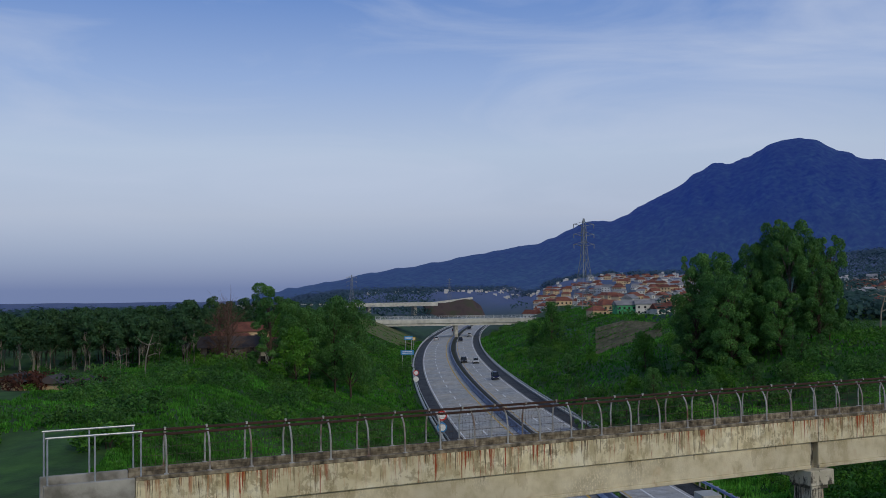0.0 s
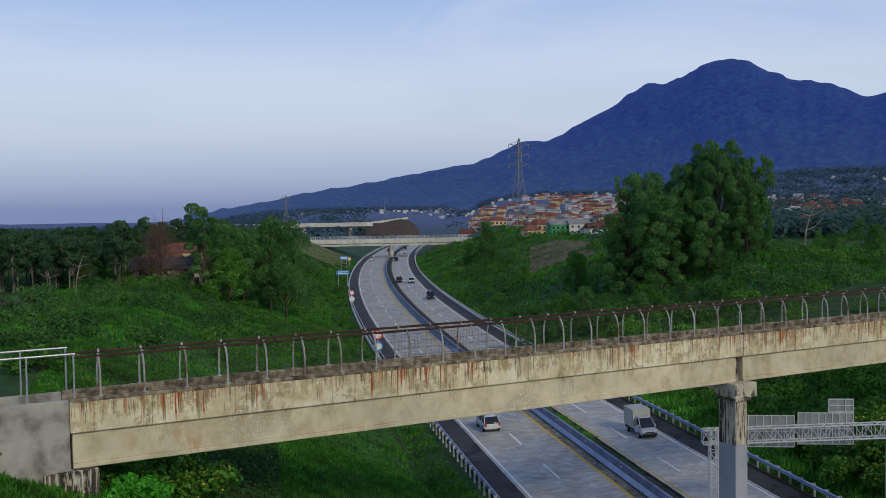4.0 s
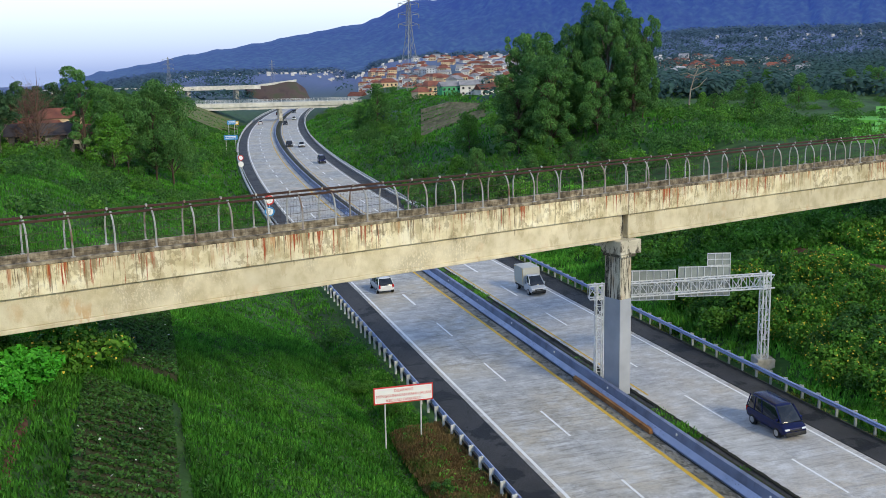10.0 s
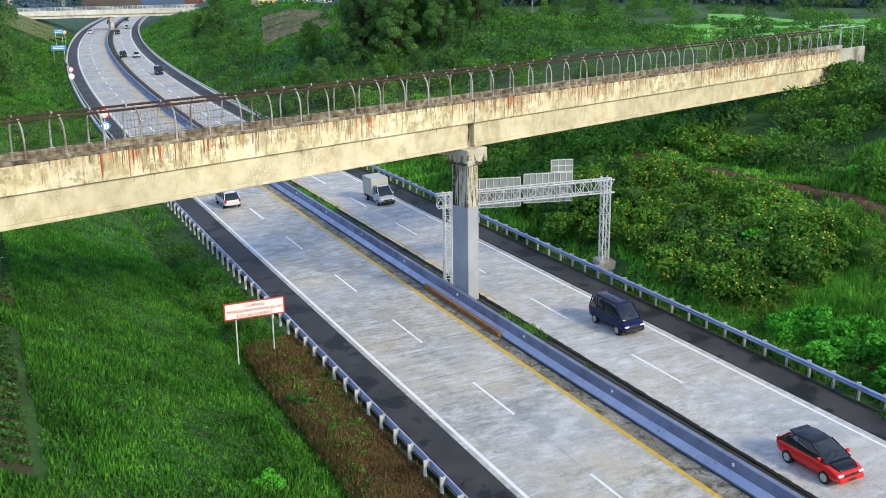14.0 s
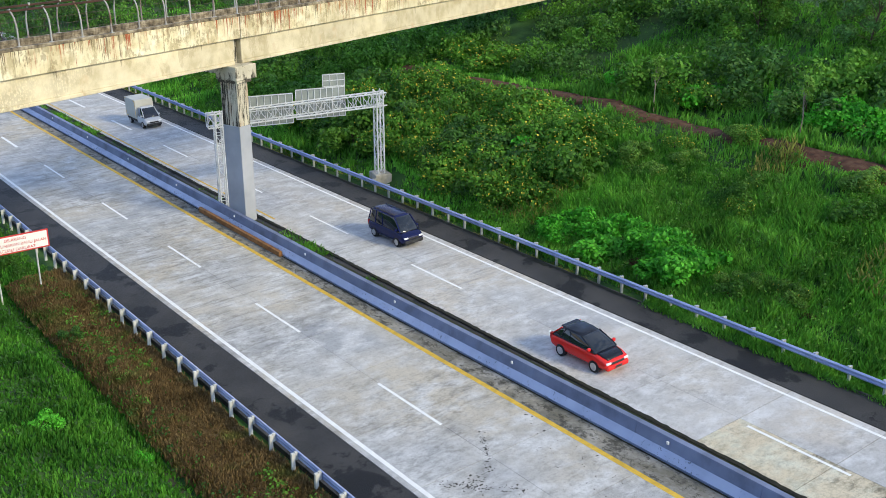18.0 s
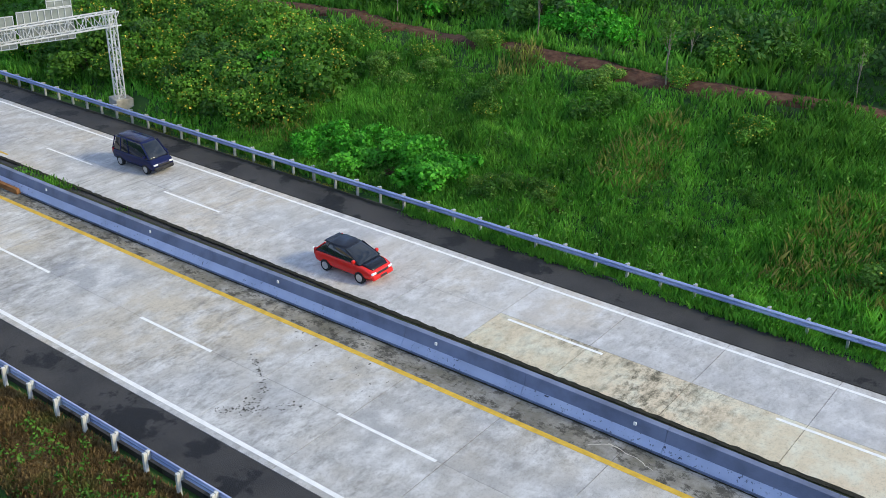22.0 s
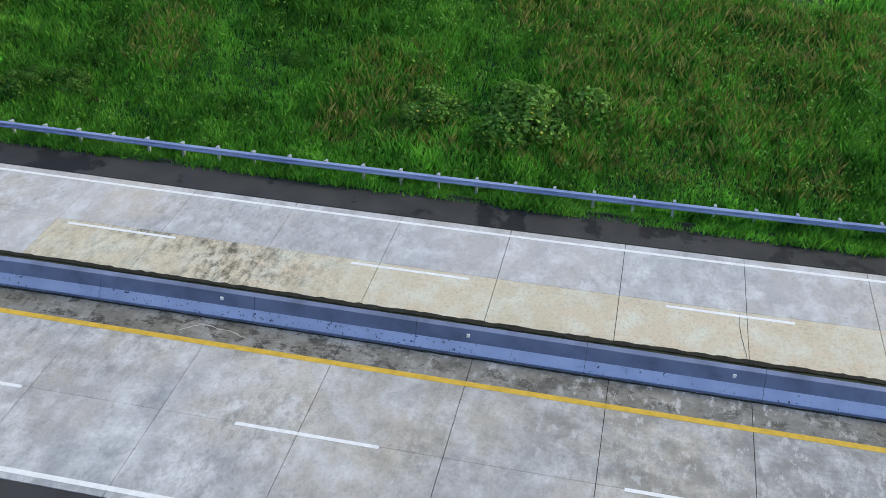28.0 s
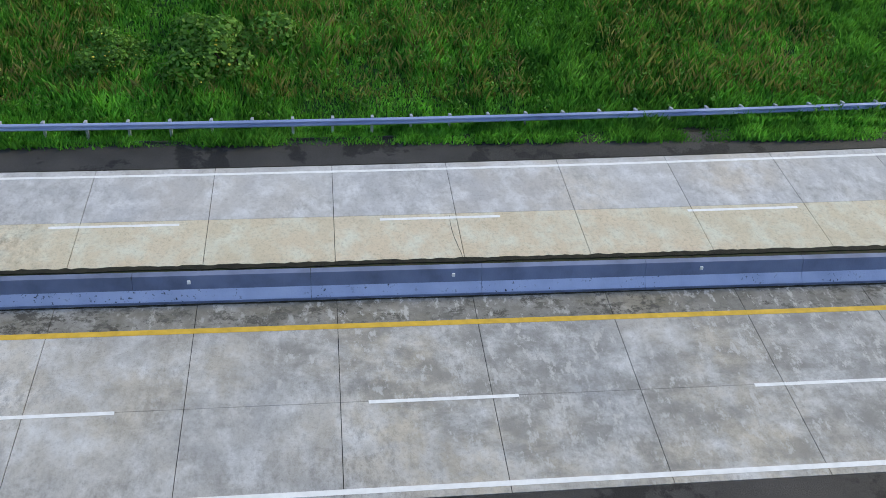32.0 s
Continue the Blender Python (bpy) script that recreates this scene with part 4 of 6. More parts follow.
def leaves(rng, P, N, size, droop=0.25, narrow=0.6, jitter=0.55):
    """Diamond leaves with a fold at points P, facing about N."""
    n = len(P)
    N = unit(N + rng.normal(0, jitter, (n, 3)))
    T = unit(np.cross(N, rng.normal(0, 1, (n, 3))))
    B = np.cross(N, T)
    s = size * rng.uniform(0.6, 1.35, (n, 1))
    V = np.stack([P - T * s * 0.5, P - B * s * 0.5 * narrow - N * s * droop * 0.4, P + T * s * 0.5 - N * s * droop, P + B * s * 0.5 * narrow - N * s * droop * 0.4], 1).reshape(-1, 3)
    F = np.arange(4 * n).reshape(n, 4)
    return V, F


def dome(rng, lobes, n, size, flat=0.8):
    """Leaf places on the outer sides of a set of lobes (x, y, z, r)."""
    L = np.array(lobes)
    w = L[:, 3] ** 2
    idx = rng.choice(len(L), n, p=w / w.sum())
    d = unit(rng.normal(0, 1, (n, 3)) + np.array((0, 0, 0.35)))
    r = L[idx, 3:4] * rng.uniform(0.72, 1.06, (n, 1))
    P = L[idx, :3] + d * r * np.array((1, 1, flat))
    return P, d


def leafy(name, colors, island=0.35, rough=0.6):
    return material(name, colors, 0.35, rough, island=island, blotch=0.25, spec=0.25, thin=0.35)


M["leaf_bright"] = leafy("bright_green_leaves", [(0.07, 0.36, 0.025), (0.10, 0.46, 0.035), (0.14, 0.54, 0.05)])
M["leaf_mid"] = leafy("mid_green_leaves", [(0.055, 0.165, 0.02), (0.095, 0.25, 0.03), (0.145, 0.32, 0.042)])
M["leaf_dark"] = leafy("dark_green_leaves", [(0.042, 0.118, 0.026), (0.070, 0.185, 0.036), (0.108, 0.245, 0.048)])
M["leaf_forest"] = leafy("forest_leaves", [(0.038, 0.092, 0.044), (0.060, 0.135, 0.056), (0.088, 0.180, 0.066)])
# lighter, bluer version of leaf_dark: haze over the farther trees put into the colour
M["leaf_tree"] = leafy("tree_leaves", [(0.058, 0.150, 0.042), (0.092, 0.225, 0.056), (0.138, 0.290, 0.072)])
M["leaf_grey"] = leafy("grey_green_leaves", [(0.085, 0.22, 0.030), (0.14, 0.30, 0.045), (0.20, 0.37, 0.065)])
M["leaf_olive"] = leafy("olive_green_leaves", [(0.060, 0.185, 0.020), (0.100, 0.275, 0.028), (0.150, 0.345, 0.040)])
# haze is painted into the far woods: bluish leaf colours, bluer with distance
M["leaf_far"] = leafy("haze_tinted_woodland_leaves", [(0.034, 0.078, 0.074), (0.046, 0.102, 0.090), (0.060, 0.126, 0.102)], 0.08)
paint_haze(M["leaf_far"], 600, 2600, (0.080, 0.125, 0.25), 0.88)
M["flower"] = material("yellow_flowers", [(0.50, 0.38, 0.03), (0.68, 0.55, 0.06)], 2.0, 0.6, island=0.2)
M["flower_white"] = material("white_flowers", [(0.6, 0.6, 0.5), (0.75, 0.75, 0.65)], 2.0, 0.6)
M["bark"] = material("brown_bark", [(0.05, 0.035, 0.022), (0.11, 0.085, 0.06)], 2.0, 0.9, bump=0.6, stretch=(1, 1, 0.3))
M["bark_red"] = material("reddish_bark", [(0.10, 0.060, 0.045), (0.20, 0.125, 0.09)], 2.0, 0.9, bump=0.4, stretch=(1, 1, 0.3))
M["bark_pale"] = material("pale_bark", [(0.16, 0.14, 0.11), (0.30, 0.27, 0.22)], 2.0, 0.9, bump=0.4, stretch=(1, 1, 0.3))
M["grass"] = material("tall_grass", [(0.066, 0.210, 0.024), (0.125, 0.370, 0.040), (0.205, 0.490, 0.066)], 0.45, 0.7, island=0.38, blotch=0.35, spec=0.2, thin=0.35, detail=9)
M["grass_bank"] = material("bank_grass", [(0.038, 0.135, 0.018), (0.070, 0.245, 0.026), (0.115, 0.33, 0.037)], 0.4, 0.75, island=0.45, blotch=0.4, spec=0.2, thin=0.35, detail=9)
M["grass_brown"] = material("brown_grass", [(0.14, 0.095, 0.040), (0.23, 0.155, 0.068), (0.15, 0.16, 0.045)], 0.6, 0.8, island=0.35, spec=0.2, thin=0.3)
M["field_green"] = material("field_crop", [(0.07, 0.27, 0.03), (0.12, 0.40, 0.045), (0.18, 0.46, 0.07)], 0.9, 0.8, bump=1.0, bump_scale=3.0, blotch=0.2)
M["leaf_red"] = leafy("dark_red_leaves", [(0.060, 0.026, 0.018), (0.105, 0.040, 0.026), (0.14, 0.055, 0.035)])
M["grass_dry"] = material("dry_grass", [(0.15, 0.20, 0.035), (0.24, 0.26, 0.06), (0.33, 0.31, 0.10)], 0.5, 0.8, island=0.35, spec=0.2, thin=0.3)


def bush_variant(kind, seed):
    rng = np.random.RandomState(seed)
    lobes = []
    R = 1.35
    for _ in range(11):
        a, q = rng.uniform(0, 2 * np.pi), R * np.sqrt(rng.uniform(0, 1))
        lobes.append((q * math.cos(a), q * math.sin(a), rng.uniform(0.25, 1.25) * (1.15 - 0.45 * q / R), rng.uniform(0.42, 0.78)))
    mat, n, size, fl = {"bright": ("leaf_bright", 1500, 0.26, 0), "flower": ("leaf_olive", 2100, 0.18, 260), "dark": ("leaf_dark", 1700, 0.2, 0),
                        "mid": ("leaf_mid", 1700, 0.2, 0), "red": ("leaf_red", 900, 0.2, 0), "grey": ("leaf_grey", 3800, 0.16, 60)}[kind]
    P, d = dome(rng, lobes, n, size)
    P[:, 2] = np.maximum(P[:, 2], 0.02)
    V, F = leaves(rng, P, d, size)
    ob = np_mesh("bush", V, F, M[mat])
    tagged(ob, {"bright": "bright green broad-leaved bush on the grassy slope", "flower": "green bush dotted with yellow flowers on the slope",
                "dark": "dark green bush on the grassy slope", "mid": "green leafy bush on the grassy slope", "red": "dark red-leaved bush beside the field huts", "grey": "pale grey-green bush on the slope"}[kind], "bush", "bushes on the slopes")
    bm = bmesh.new()
    for i in range(6):
        l = lobes[i]
        rod(bm, (0.1 * math.cos(i), 0.1 * math.sin(i), -0.3), (l[0] * 0.8, l[1] * 0.8, max(0.3, l[2])), 0.03, 4)
    part("woody_base", bm, M["bark"], ob)
    if fl:
        P, d = dome(rng, lobes, fl, 0.1)
        V, F = leaves(rng, P + d * 0.06, d, 0.085, 0.1, 1.0)
        tagged(np_mesh("blossom", V, F, M["flower"], ob), kind="stuff")
    return ob


BUSH = {}
for kind in ("bright", "flower", "dark", "mid", "grey"):
    BUSH[kind] = [bush_variant(kind, 40 + i) for i in range(3)]
used_first = set()


def place(ob, m):
    """The first use of a variant moves the original, later ones copy it."""
    if ob.name not in used_first:
        used_first.add(ob.name)
        ob.matrix_basis = m
        return ob
    return copy_thing(ob, m)


FAR_BUSH = {}


def put_bush(kind, x, y, s, rng, sink=0.12):
    ob = BUSH[kind][rng.randint(3)]
    if 14.2 < math.degrees(math.atan2(x, y)) < 18.9 and 205 < math.hypot(x, y) < 315:
        return      # the terraced field lies open
    if math.hypot(x - 42.0, y - 61.9) < 1.2 + 1.5 * s:
        return      # and so does the gantry's foot
    if y > 78 or x < -20 or x - float(bend(y)) > 62:
        a = rng.uniform(0, 6.28)
        me = ob.data
        co = np.empty(len(me.vertices) * 3, np.float32)
        me.vertices.foreach_get("co", co)
        co = co.reshape(-1, 4, 3)[::2 if y < 110 else 3].reshape(-1, 3) * s
        ca, sa = math.cos(a), math.sin(a)
        co = np.stack([co[:, 0] * ca - co[:, 1] * sa + x, co[:, 0] * sa + co[:, 1] * ca + y, co[:, 2] + ground_at(x, y) - sink * s], -1)
        FAR_BUSH.setdefault(kind, []).append(co)
        return
    m = Matrix.Translation((x, y, ground_at(x, y) - sink * s)) @ Matrix.Rotation(rng.uniform(0, 6.28), 4, "Z") @ Matrix.Diagonal((s * rng.uniform(0.85, 1.2), s * rng.uniform(0.85, 1.2), s * rng.uniform(0.8, 1.1), 1))
    if ob.name not in used_first:
        used_first.add(ob.name)
        ob.matrix_basis = m
    else:
        o = copy_thing(ob, m)
        o.matrix_basis = m


rng = np.random.RandomState(7)


def scatter(n, u0, u1, y0, y1, kinds, s0, s1):
    for _ in range(n):
        y = rng.uniform(y0, y1)
        u = rng.uniform(u0, u1)
        x = u + float(bend(y))
        put_bush(kinds[rng.randint(len(kinds))], x, y, rng.uniform(s0, s1), rng)


# the flowering thicket beside the gantry, bright low bushes at its foot, and the dark thicket above the path
scatter(140, 44.3, 54.0, 48, 78, ["flower", "flower", "flower", "flower", "dark", "mid"], 0.9, 1.75)
scatter(20, 42.9, 45.4, 33.0, 46, ["bright"], 0.75, 1.1)
scatter(5, 46.5, 50, 50.5, 55, ["bright"], 0.9, 1.2)
scatter(7, 43.6, 45.2, 27, 33, ["mid", "grey"], 0.5, 0.8)
scatter(80, 60.5, 76, 8, 92, ["dark", "mid", "flower", "dark", "flower"], 1.1, 2.1)
scatter(16, 60.2, 63, 25, 62, ["mid", "bright", "bright"], 0.8, 1.3)
scatter(60, 46, 62, 79, 98, ["flower", "flower", "dark", "mid"], 1.0, 2.0)
scatter(60, 44, 75, 78, 150, ["dark", "mid", "dark", "flower"], 1.0, 2.2)
scatter(75, 47, 100, 150, 300, ["dark", "dark", "mid"], 1.0, 2.2)
scatter(75, 76, 112, 60, 150, ["dark", "mid", "mid", "dark"], 0.9, 2.2)
scatter(70, -30, 8, 78, 170, ["dark", "mid", "dark", "dark"], 0.8, 1.9)
scatter(22, 2, 13, 80, 260, ["mid", "dark", "grey"], 0.7, 1.4)
scatter(50, -70, -12, 70, 165, ["dark", "dark", "mid"], 0.7, 1.7)
scatter(150, 46, 82, 130, 430, ["dark", "mid", "mid", "dark", "dark"], 0.8, 2.1)
scatter(110, -40, 14, 165, 370, ["dark", "dark", "mid"], 1.0, 2.8)
scatter(120, 80, 170, 110, 330, ["dark", "mid", "dark", "mid"], 0.9, 2.3)
scatter(170, 88, 175, 85, 235, ["dark", "mid", "dark", "mid", "dark"], 0.8, 1.9)
scatter(40, 42.8, 46, 80, 300, ["mid", "dark"], 0.5, 1.0)
scatter(11, -14, -6, 46, 57, ["flower", "bright", "flower", "dark"], 0.7, 1.15)
scatter(16, 49.5, 56.5, 18, 50, ["mid", "grey", "mid", "flower"], 0.45, 0.95)
scatter(8, 13.5, 15.6, 60, 90, ["mid", "dark"], 0.4, 0.7)
for x, y, s, k in ((-4.3, 54.0, 1.5, "flower"), (-6.5, 55.5, 1.3, "flower"), (-5.2, 57.8, 1.3, "flower"), (-6.2, 49.5, 1.1, "bright"), (-6.1, 45.6, 0.75, "bright"), (-7.6, 51.5, 0.9, "mid"), (45.6, 3.6, 1.8, "grey"), (45.4, 8.6, 1.2, "grey"), (54.5, 30, 1.0, "grey"), (53.0, 27.5, 0.7, "mid"), (48, 17, 0.5, "mid"), (9.5, 39, 0.55, "bright"), (12.5, 36.5, 0.4, "bright"), (14.6, 51, 0.45, "dark"), (15.2, 46.5, 0.4, "mid")):
    put_bush(k, x, y, s, rng)

for kind, parts_ in FAR_BUSH.items():
    V = np.concatenate(parts_)
    mat = {"bright": "leaf_bright", "flower": "leaf_olive", "dark": "leaf_dark", "mid": "leaf_mid", "grey": "leaf_grey"}[kind]
    tagged(np_mesh("far_bushes", V, np.arange(len(V)).reshape(-1, 4), M[mat]), "%s green bushes on the banks farther off" % {"bright": "bright", "flower": "flowering", "dark": "dark", "mid": "leafy", "grey": "greyish"}[kind], "bushes", kind="stuff")


def tufts(name, n, u0, u1, y0, y1, h0, h1, mat, seed, label, keep=None, wide=0.05):
    """Tufts of three grass blades each over a stretch of ground."""
    r = np.random.RandomState(seed)
    u, y = r.uniform(u0, u1, n), r.uniform(y0, y1, n)
    if keep is not None:
        k = keep(u, y, r)
        u, y = u[k], y[k]
        n = len(u)
    x = u + bend(y)
    z = height(x, y)
    tall = h0 + (h1 - h0) * np.clip(0.5 + 0.5 * lattice(x, y, 3.1, 21) + 0.35 * lattice(x, y, 0.9, 22), 0, 1.3)
    Vs = []
    for b in range(3):
        a = r.uniform(0, 2 * np.pi, n)
        lean = r.uniform(0.1, 0.55, n)
        hh = tall * r.uniform(0.6, 1.15, n)
        ox, oy = r.normal(0, 0.07, n), r.normal(0, 0.07, n)
        w = wide * r.uniform(0.6, 1.5, n)
        dx, dy = np.cos(a), np.sin(a)
        p = np.stack([x + ox, y + oy, z - 0.05], -1)
        side = np.stack([-dy * w, dx * w, np.zeros(n)], -1)
        tip = p + np.stack([dx * lean * hh, dy * lean * hh, hh], -1)
        mid = p + np.stack([dx * lean * hh * 0.3, dy * lean * hh * 0.3, hh * 0.6], -1)
        Vs.append(np.stack([p - side, p + side * 0.6, mid + side, tip], 1))
    V = np.concatenate(Vs).reshape(-1, 3)
    F = np.arange(len(V)).reshape(-1, 4)
    tagged(np_mesh(name, V, F, mat), label, "grass", kind="stuff")


def path_u(y):
    """The earth path along the top of the slope, which turns uphill at its near end."""
    return 56.3 + 0.5 * np.sin(y * 0.15) + 3.6 * smooth(22, 8, y)


def off_path(u, y, r):
    w = u - path_u(y)
    on = (y > -4) & (y < 78)
    return ~((u - 41.9) ** 2 + (y - 61.3) ** 2 < 2.6) & ~(on & (np.abs(w) < 0.8)) & ~(on & (w > -3.2) & (w < 0) & (r.uniform(0, 1, len(u)) < 0.72))


tufts("grass_far_slope", 100000, 41.0, 57, -42, 52, 0.25, 0.9, M["grass"], 1, "tall lush green grass on the cut slope", off_path, 0.032)
tufts("grass_thicket", 26000, 41.0, 62, 50, 130, 0.25, 0.9, M["grass"], 2, "green grass under the thicket", off_path, 0.06)
tufts("grass_upper_slope", 24000, 56, 82, -42, 60, 0.3, 1.2, M["grass"], 3, "rank green grass above the path", off_path, 0.06)
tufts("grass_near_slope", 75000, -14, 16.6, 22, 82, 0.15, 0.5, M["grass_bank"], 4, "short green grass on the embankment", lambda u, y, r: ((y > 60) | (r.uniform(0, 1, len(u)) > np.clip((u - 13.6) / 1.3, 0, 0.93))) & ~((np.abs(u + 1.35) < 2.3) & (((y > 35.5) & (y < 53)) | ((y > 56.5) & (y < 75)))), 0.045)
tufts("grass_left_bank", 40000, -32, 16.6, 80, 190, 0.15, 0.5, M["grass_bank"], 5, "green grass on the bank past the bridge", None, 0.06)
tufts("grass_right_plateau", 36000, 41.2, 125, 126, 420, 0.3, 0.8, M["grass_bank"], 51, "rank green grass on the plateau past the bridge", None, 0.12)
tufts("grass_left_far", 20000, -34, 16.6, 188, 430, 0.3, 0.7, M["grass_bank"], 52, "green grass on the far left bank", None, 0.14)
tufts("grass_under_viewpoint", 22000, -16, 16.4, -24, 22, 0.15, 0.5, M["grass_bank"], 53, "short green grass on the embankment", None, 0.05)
tufts("dry_verge", 50000, 13.9, 17.3, 4, 61, 0.16, 0.48, M["grass_brown"], 6, "dry brown grass on the verge behind the rail", lambda u, y, r: lattice(u, y, 3.2, 8) + 0.45 * (u - 16) > -1.4, 0.055)
tufts("far_verge_green", 19000, 39.98, 41.4, -42, 34, 0.3, 0.78, M["grass"], 19, "green grass at the foot of the far rail", None, 0.04)
tufts("far_verge_grass", 7000, 40.4, 41.4, 24, 130, 0.06, 0.28, M["grass_dry"], 9, "dry short grass at the foot of the far rail", None, 0.04)
tufts("dry_stalks", 14000, 43, 57, -42, 50, 0.5, 1.1, M["grass_dry"], 10, "yellowing seed stalks in the grass", lambda u, y, r: lattice(u, y, 6, 18) > np.where(y < 4, -0.1, 0.4), 0.022)
tufts("median_grass", 5200, 29.75, 31.4, 40, 112, 0.2, 0.55, M["grass"], 11, "green weeds in the median strip", lambda u, y, r: r.uniform(0, 1, len(u)) < np.clip((y - 40) / 14, 0.05, 1), 0.04)
tufts("median_weeds", 500, 30.1, 31.3, -40, 40, 0.05, 0.22, M["grass"], 12, "small green weeds along the barrier", lambda u, y, r: lattice(u, y, 2.3, 28) > 0.35, 0.04)


def weeds(name, n, u0, u1, y0, y1, leaf, size, seed, label, hi=0.55):
    """Low leafy weeds scattered through the grass, a dozen leaves each."""
    r = np.random.RandomState(seed)
    u, y = r.uniform(u0, u1, n), r.uniform(y0, y1, n)
    k = off_path(u, y, r) & (lattice(u, y, 4.5, seed) > -0.15)
    u, y = u[k], y[k]
    x = u + bend(y)
    m = 12
    d = unit(r.normal(0, 1, (len(u) * m, 3)) + np.array((0, 0, 0.8)))
    P = np.repeat(np.stack([x, y, height(x, y) + hi * 0.45], -1), m, 0) + d * np.array((0.34, 0.34, hi * 0.6)) * r.uniform(0.5, 1.1, (len(d), 1)) * np.repeat(r.uniform(0.6, 1.3, len(u)), m)[:, None]
    V, F = leaves(r, P, d, size)
    tagged(np_mesh(name, V, F, M[leaf]), label, "weeds", kind="stuff")


weeds("slope_weeds", 2000, 41.6, 56, -40, 60, "leaf_mid", 0.17, 31, "leafy weeds in the tall grass", 0.8)
weeds("slope_weeds_pale", 1500, 41.6, 56, -40, 60, "leaf_mid", 0.16, 32, "leafy weeds in the tall grass", 0.9)
weeds("bank_weeds", 2200, -14, 15.5, 24, 90, "leaf_dark", 0.15, 33, "dark leafy weeds on the embankment", 0.4)
weeds("verge_weeds", 500, 14.6, 17.0, 15, 90, "leaf_mid", 0.15, 34, "leafy weeds on the verge", 0.5)
weeds("upper_weeds", 2600, 59.5, 84, -40, 95, "leaf_dark", 0.2, 35, "dark rank weeds above the path", 1.3)


def sheet(name, u_of, w, y0, y1, mat, lift, label, cat, n=60, across=4):
    v, f = [], []
    for i in range(n + 1):
        y = y0 + (y1 - y0) * i / n
        for j in range(across + 1):
            x = u_of(y) + w * (j / across - 0.5) * (1 + 0.35 * math.sin(y * 0.9 + j)) + float(bend(y)) + 0.22 * w * float(lattice(y, 7.0 * (j > across / 2), 1.1, 61))
            v.append((x, y, ground_at(x, y) + lift + 0.5 * lift * float(lattice(x, y, 0.45, 62)) - (0.25 if j in (0, across) else 0)))
    k = across + 1
    for i in range(n):
        for j in range(across):
            a = i * k + j
            f.append((a, a + 1, a + 1 + k, a + k))
    return tagged(mesh_object(name, v, f, mat, None, True), label, cat, kind="structure")


sheet("dirt_path", lambda y: float(path_u(y)), 2.4, -4, 78, M["red_soil"], 0.12, "bare red earth path along the slope", "path", 200, 6)
sheet("dirt_path_2", lambda y: -5.5 + 0.05 * (y - 45), 0.8, 36, 56, M["red_soil"], 0.06, "narrow dark earth path in the grass", "path", 30, 3)
sheet("dry_litter_strip", lambda y: 15.75, 3.0, 4, 60, M["litter"], 0.06, "brown dead grass litter along the verge", "verge", 70, 4)
sheet("ditch", lambda y: 13.4, 0.9, 30, 150, M["soil"], 0.05, "dark earth drainage ditch at the foot of the slope", "ditch", 90, 3)

# vegetable beds on the embankment
for bed, (bu, by0, by1, w) in enumerate(((-1.5, 36, 53, 4.0), (-1.2, 57, 75, 4.4))):
    g = empty("vegetable_bed", Matrix(), "ridged vegetable bed with green crop and white blossom", "vegetable bed", "vegetable beds")
    nrow = int((by1 - by0) / 0.95)
    for i in range(nrow):
        y = by0 + 0.95 * i
        r = np.random.RandomState(100 + bed * 50 + i)
        n = 420
        vv = [(bu - w / 2 + w * j / 10, y + dy, ground_at(bu - w / 2 + w * j / 10, y) + dz) for j in range(11) for dy, dz in ((-0.42, 0.02), (0.0, 0.34), (0.42, 0.02))]
        mesh_object("soil_ridge", vv, [(3 * j + q, 3 * j + q + 3, 3 * j + q + 4, 3 * j + q + 1) for j in range(10) for q in (0, 1)], M["soil"], g)
        xs = bu + r.uniform(-w / 2, w / 2, n)
        yy = y + r.normal(0, 0.09, n)
        P = np.stack([xs, yy, height(xs, yy) + 0.34 + r.uniform(0, 0.28, n)], -1)
        V, F = leaves(r, P, np.tile((0, 0, 1.0), (n, 1)), 0.2)
        tagged(np_mesh("crop", V, F, M["leaf_dark"], g), kind="stuff")
    r = np.random.RandomState(300 + bed)
    n = 16
    xs, yy = bu + r.uniform(-w / 2, w / 2, n), r.uniform(by0, by1, n)
    P = np.stack([xs, yy, height(xs, yy) + 0.66], -1)
    V, F = leaves(r, P, np.tile((0, 0, 1.0), (n, 1)), 0.13, 0.1, 1.0)
    tagged(np_mesh("blossom", V, F, M["flower_white"], g), kind="stuff")


# ---------------------------------------------------------------- trees
def limb(bm, pts, radii, seg=7):
    """A tapered tube through points."""
    rings = []
    for i, p in enumerate(pts):
        p = Vector(p)
        d = (Vector(pts[min(i + 1, len(pts) - 1)]) - Vector(pts[max(i - 1, 0)])).normalized()
        q = d.to_track_quat("Z", "Y")
        rings.append([bm.verts.new(p + q @ Vector((math.cos(a) * radii[i], math.sin(a) * radii[i], 0))) for a in (2 * math.pi * k / seg for k in range(seg))])
    for r0, r1 in zip(rings, rings[1:]):
        for k in range(seg):
            bm.faces.new((r0[k], r0[(k + 1) % seg], r1[(k + 1) % seg], r1[k]))
    bm.faces.new(rings[-1])


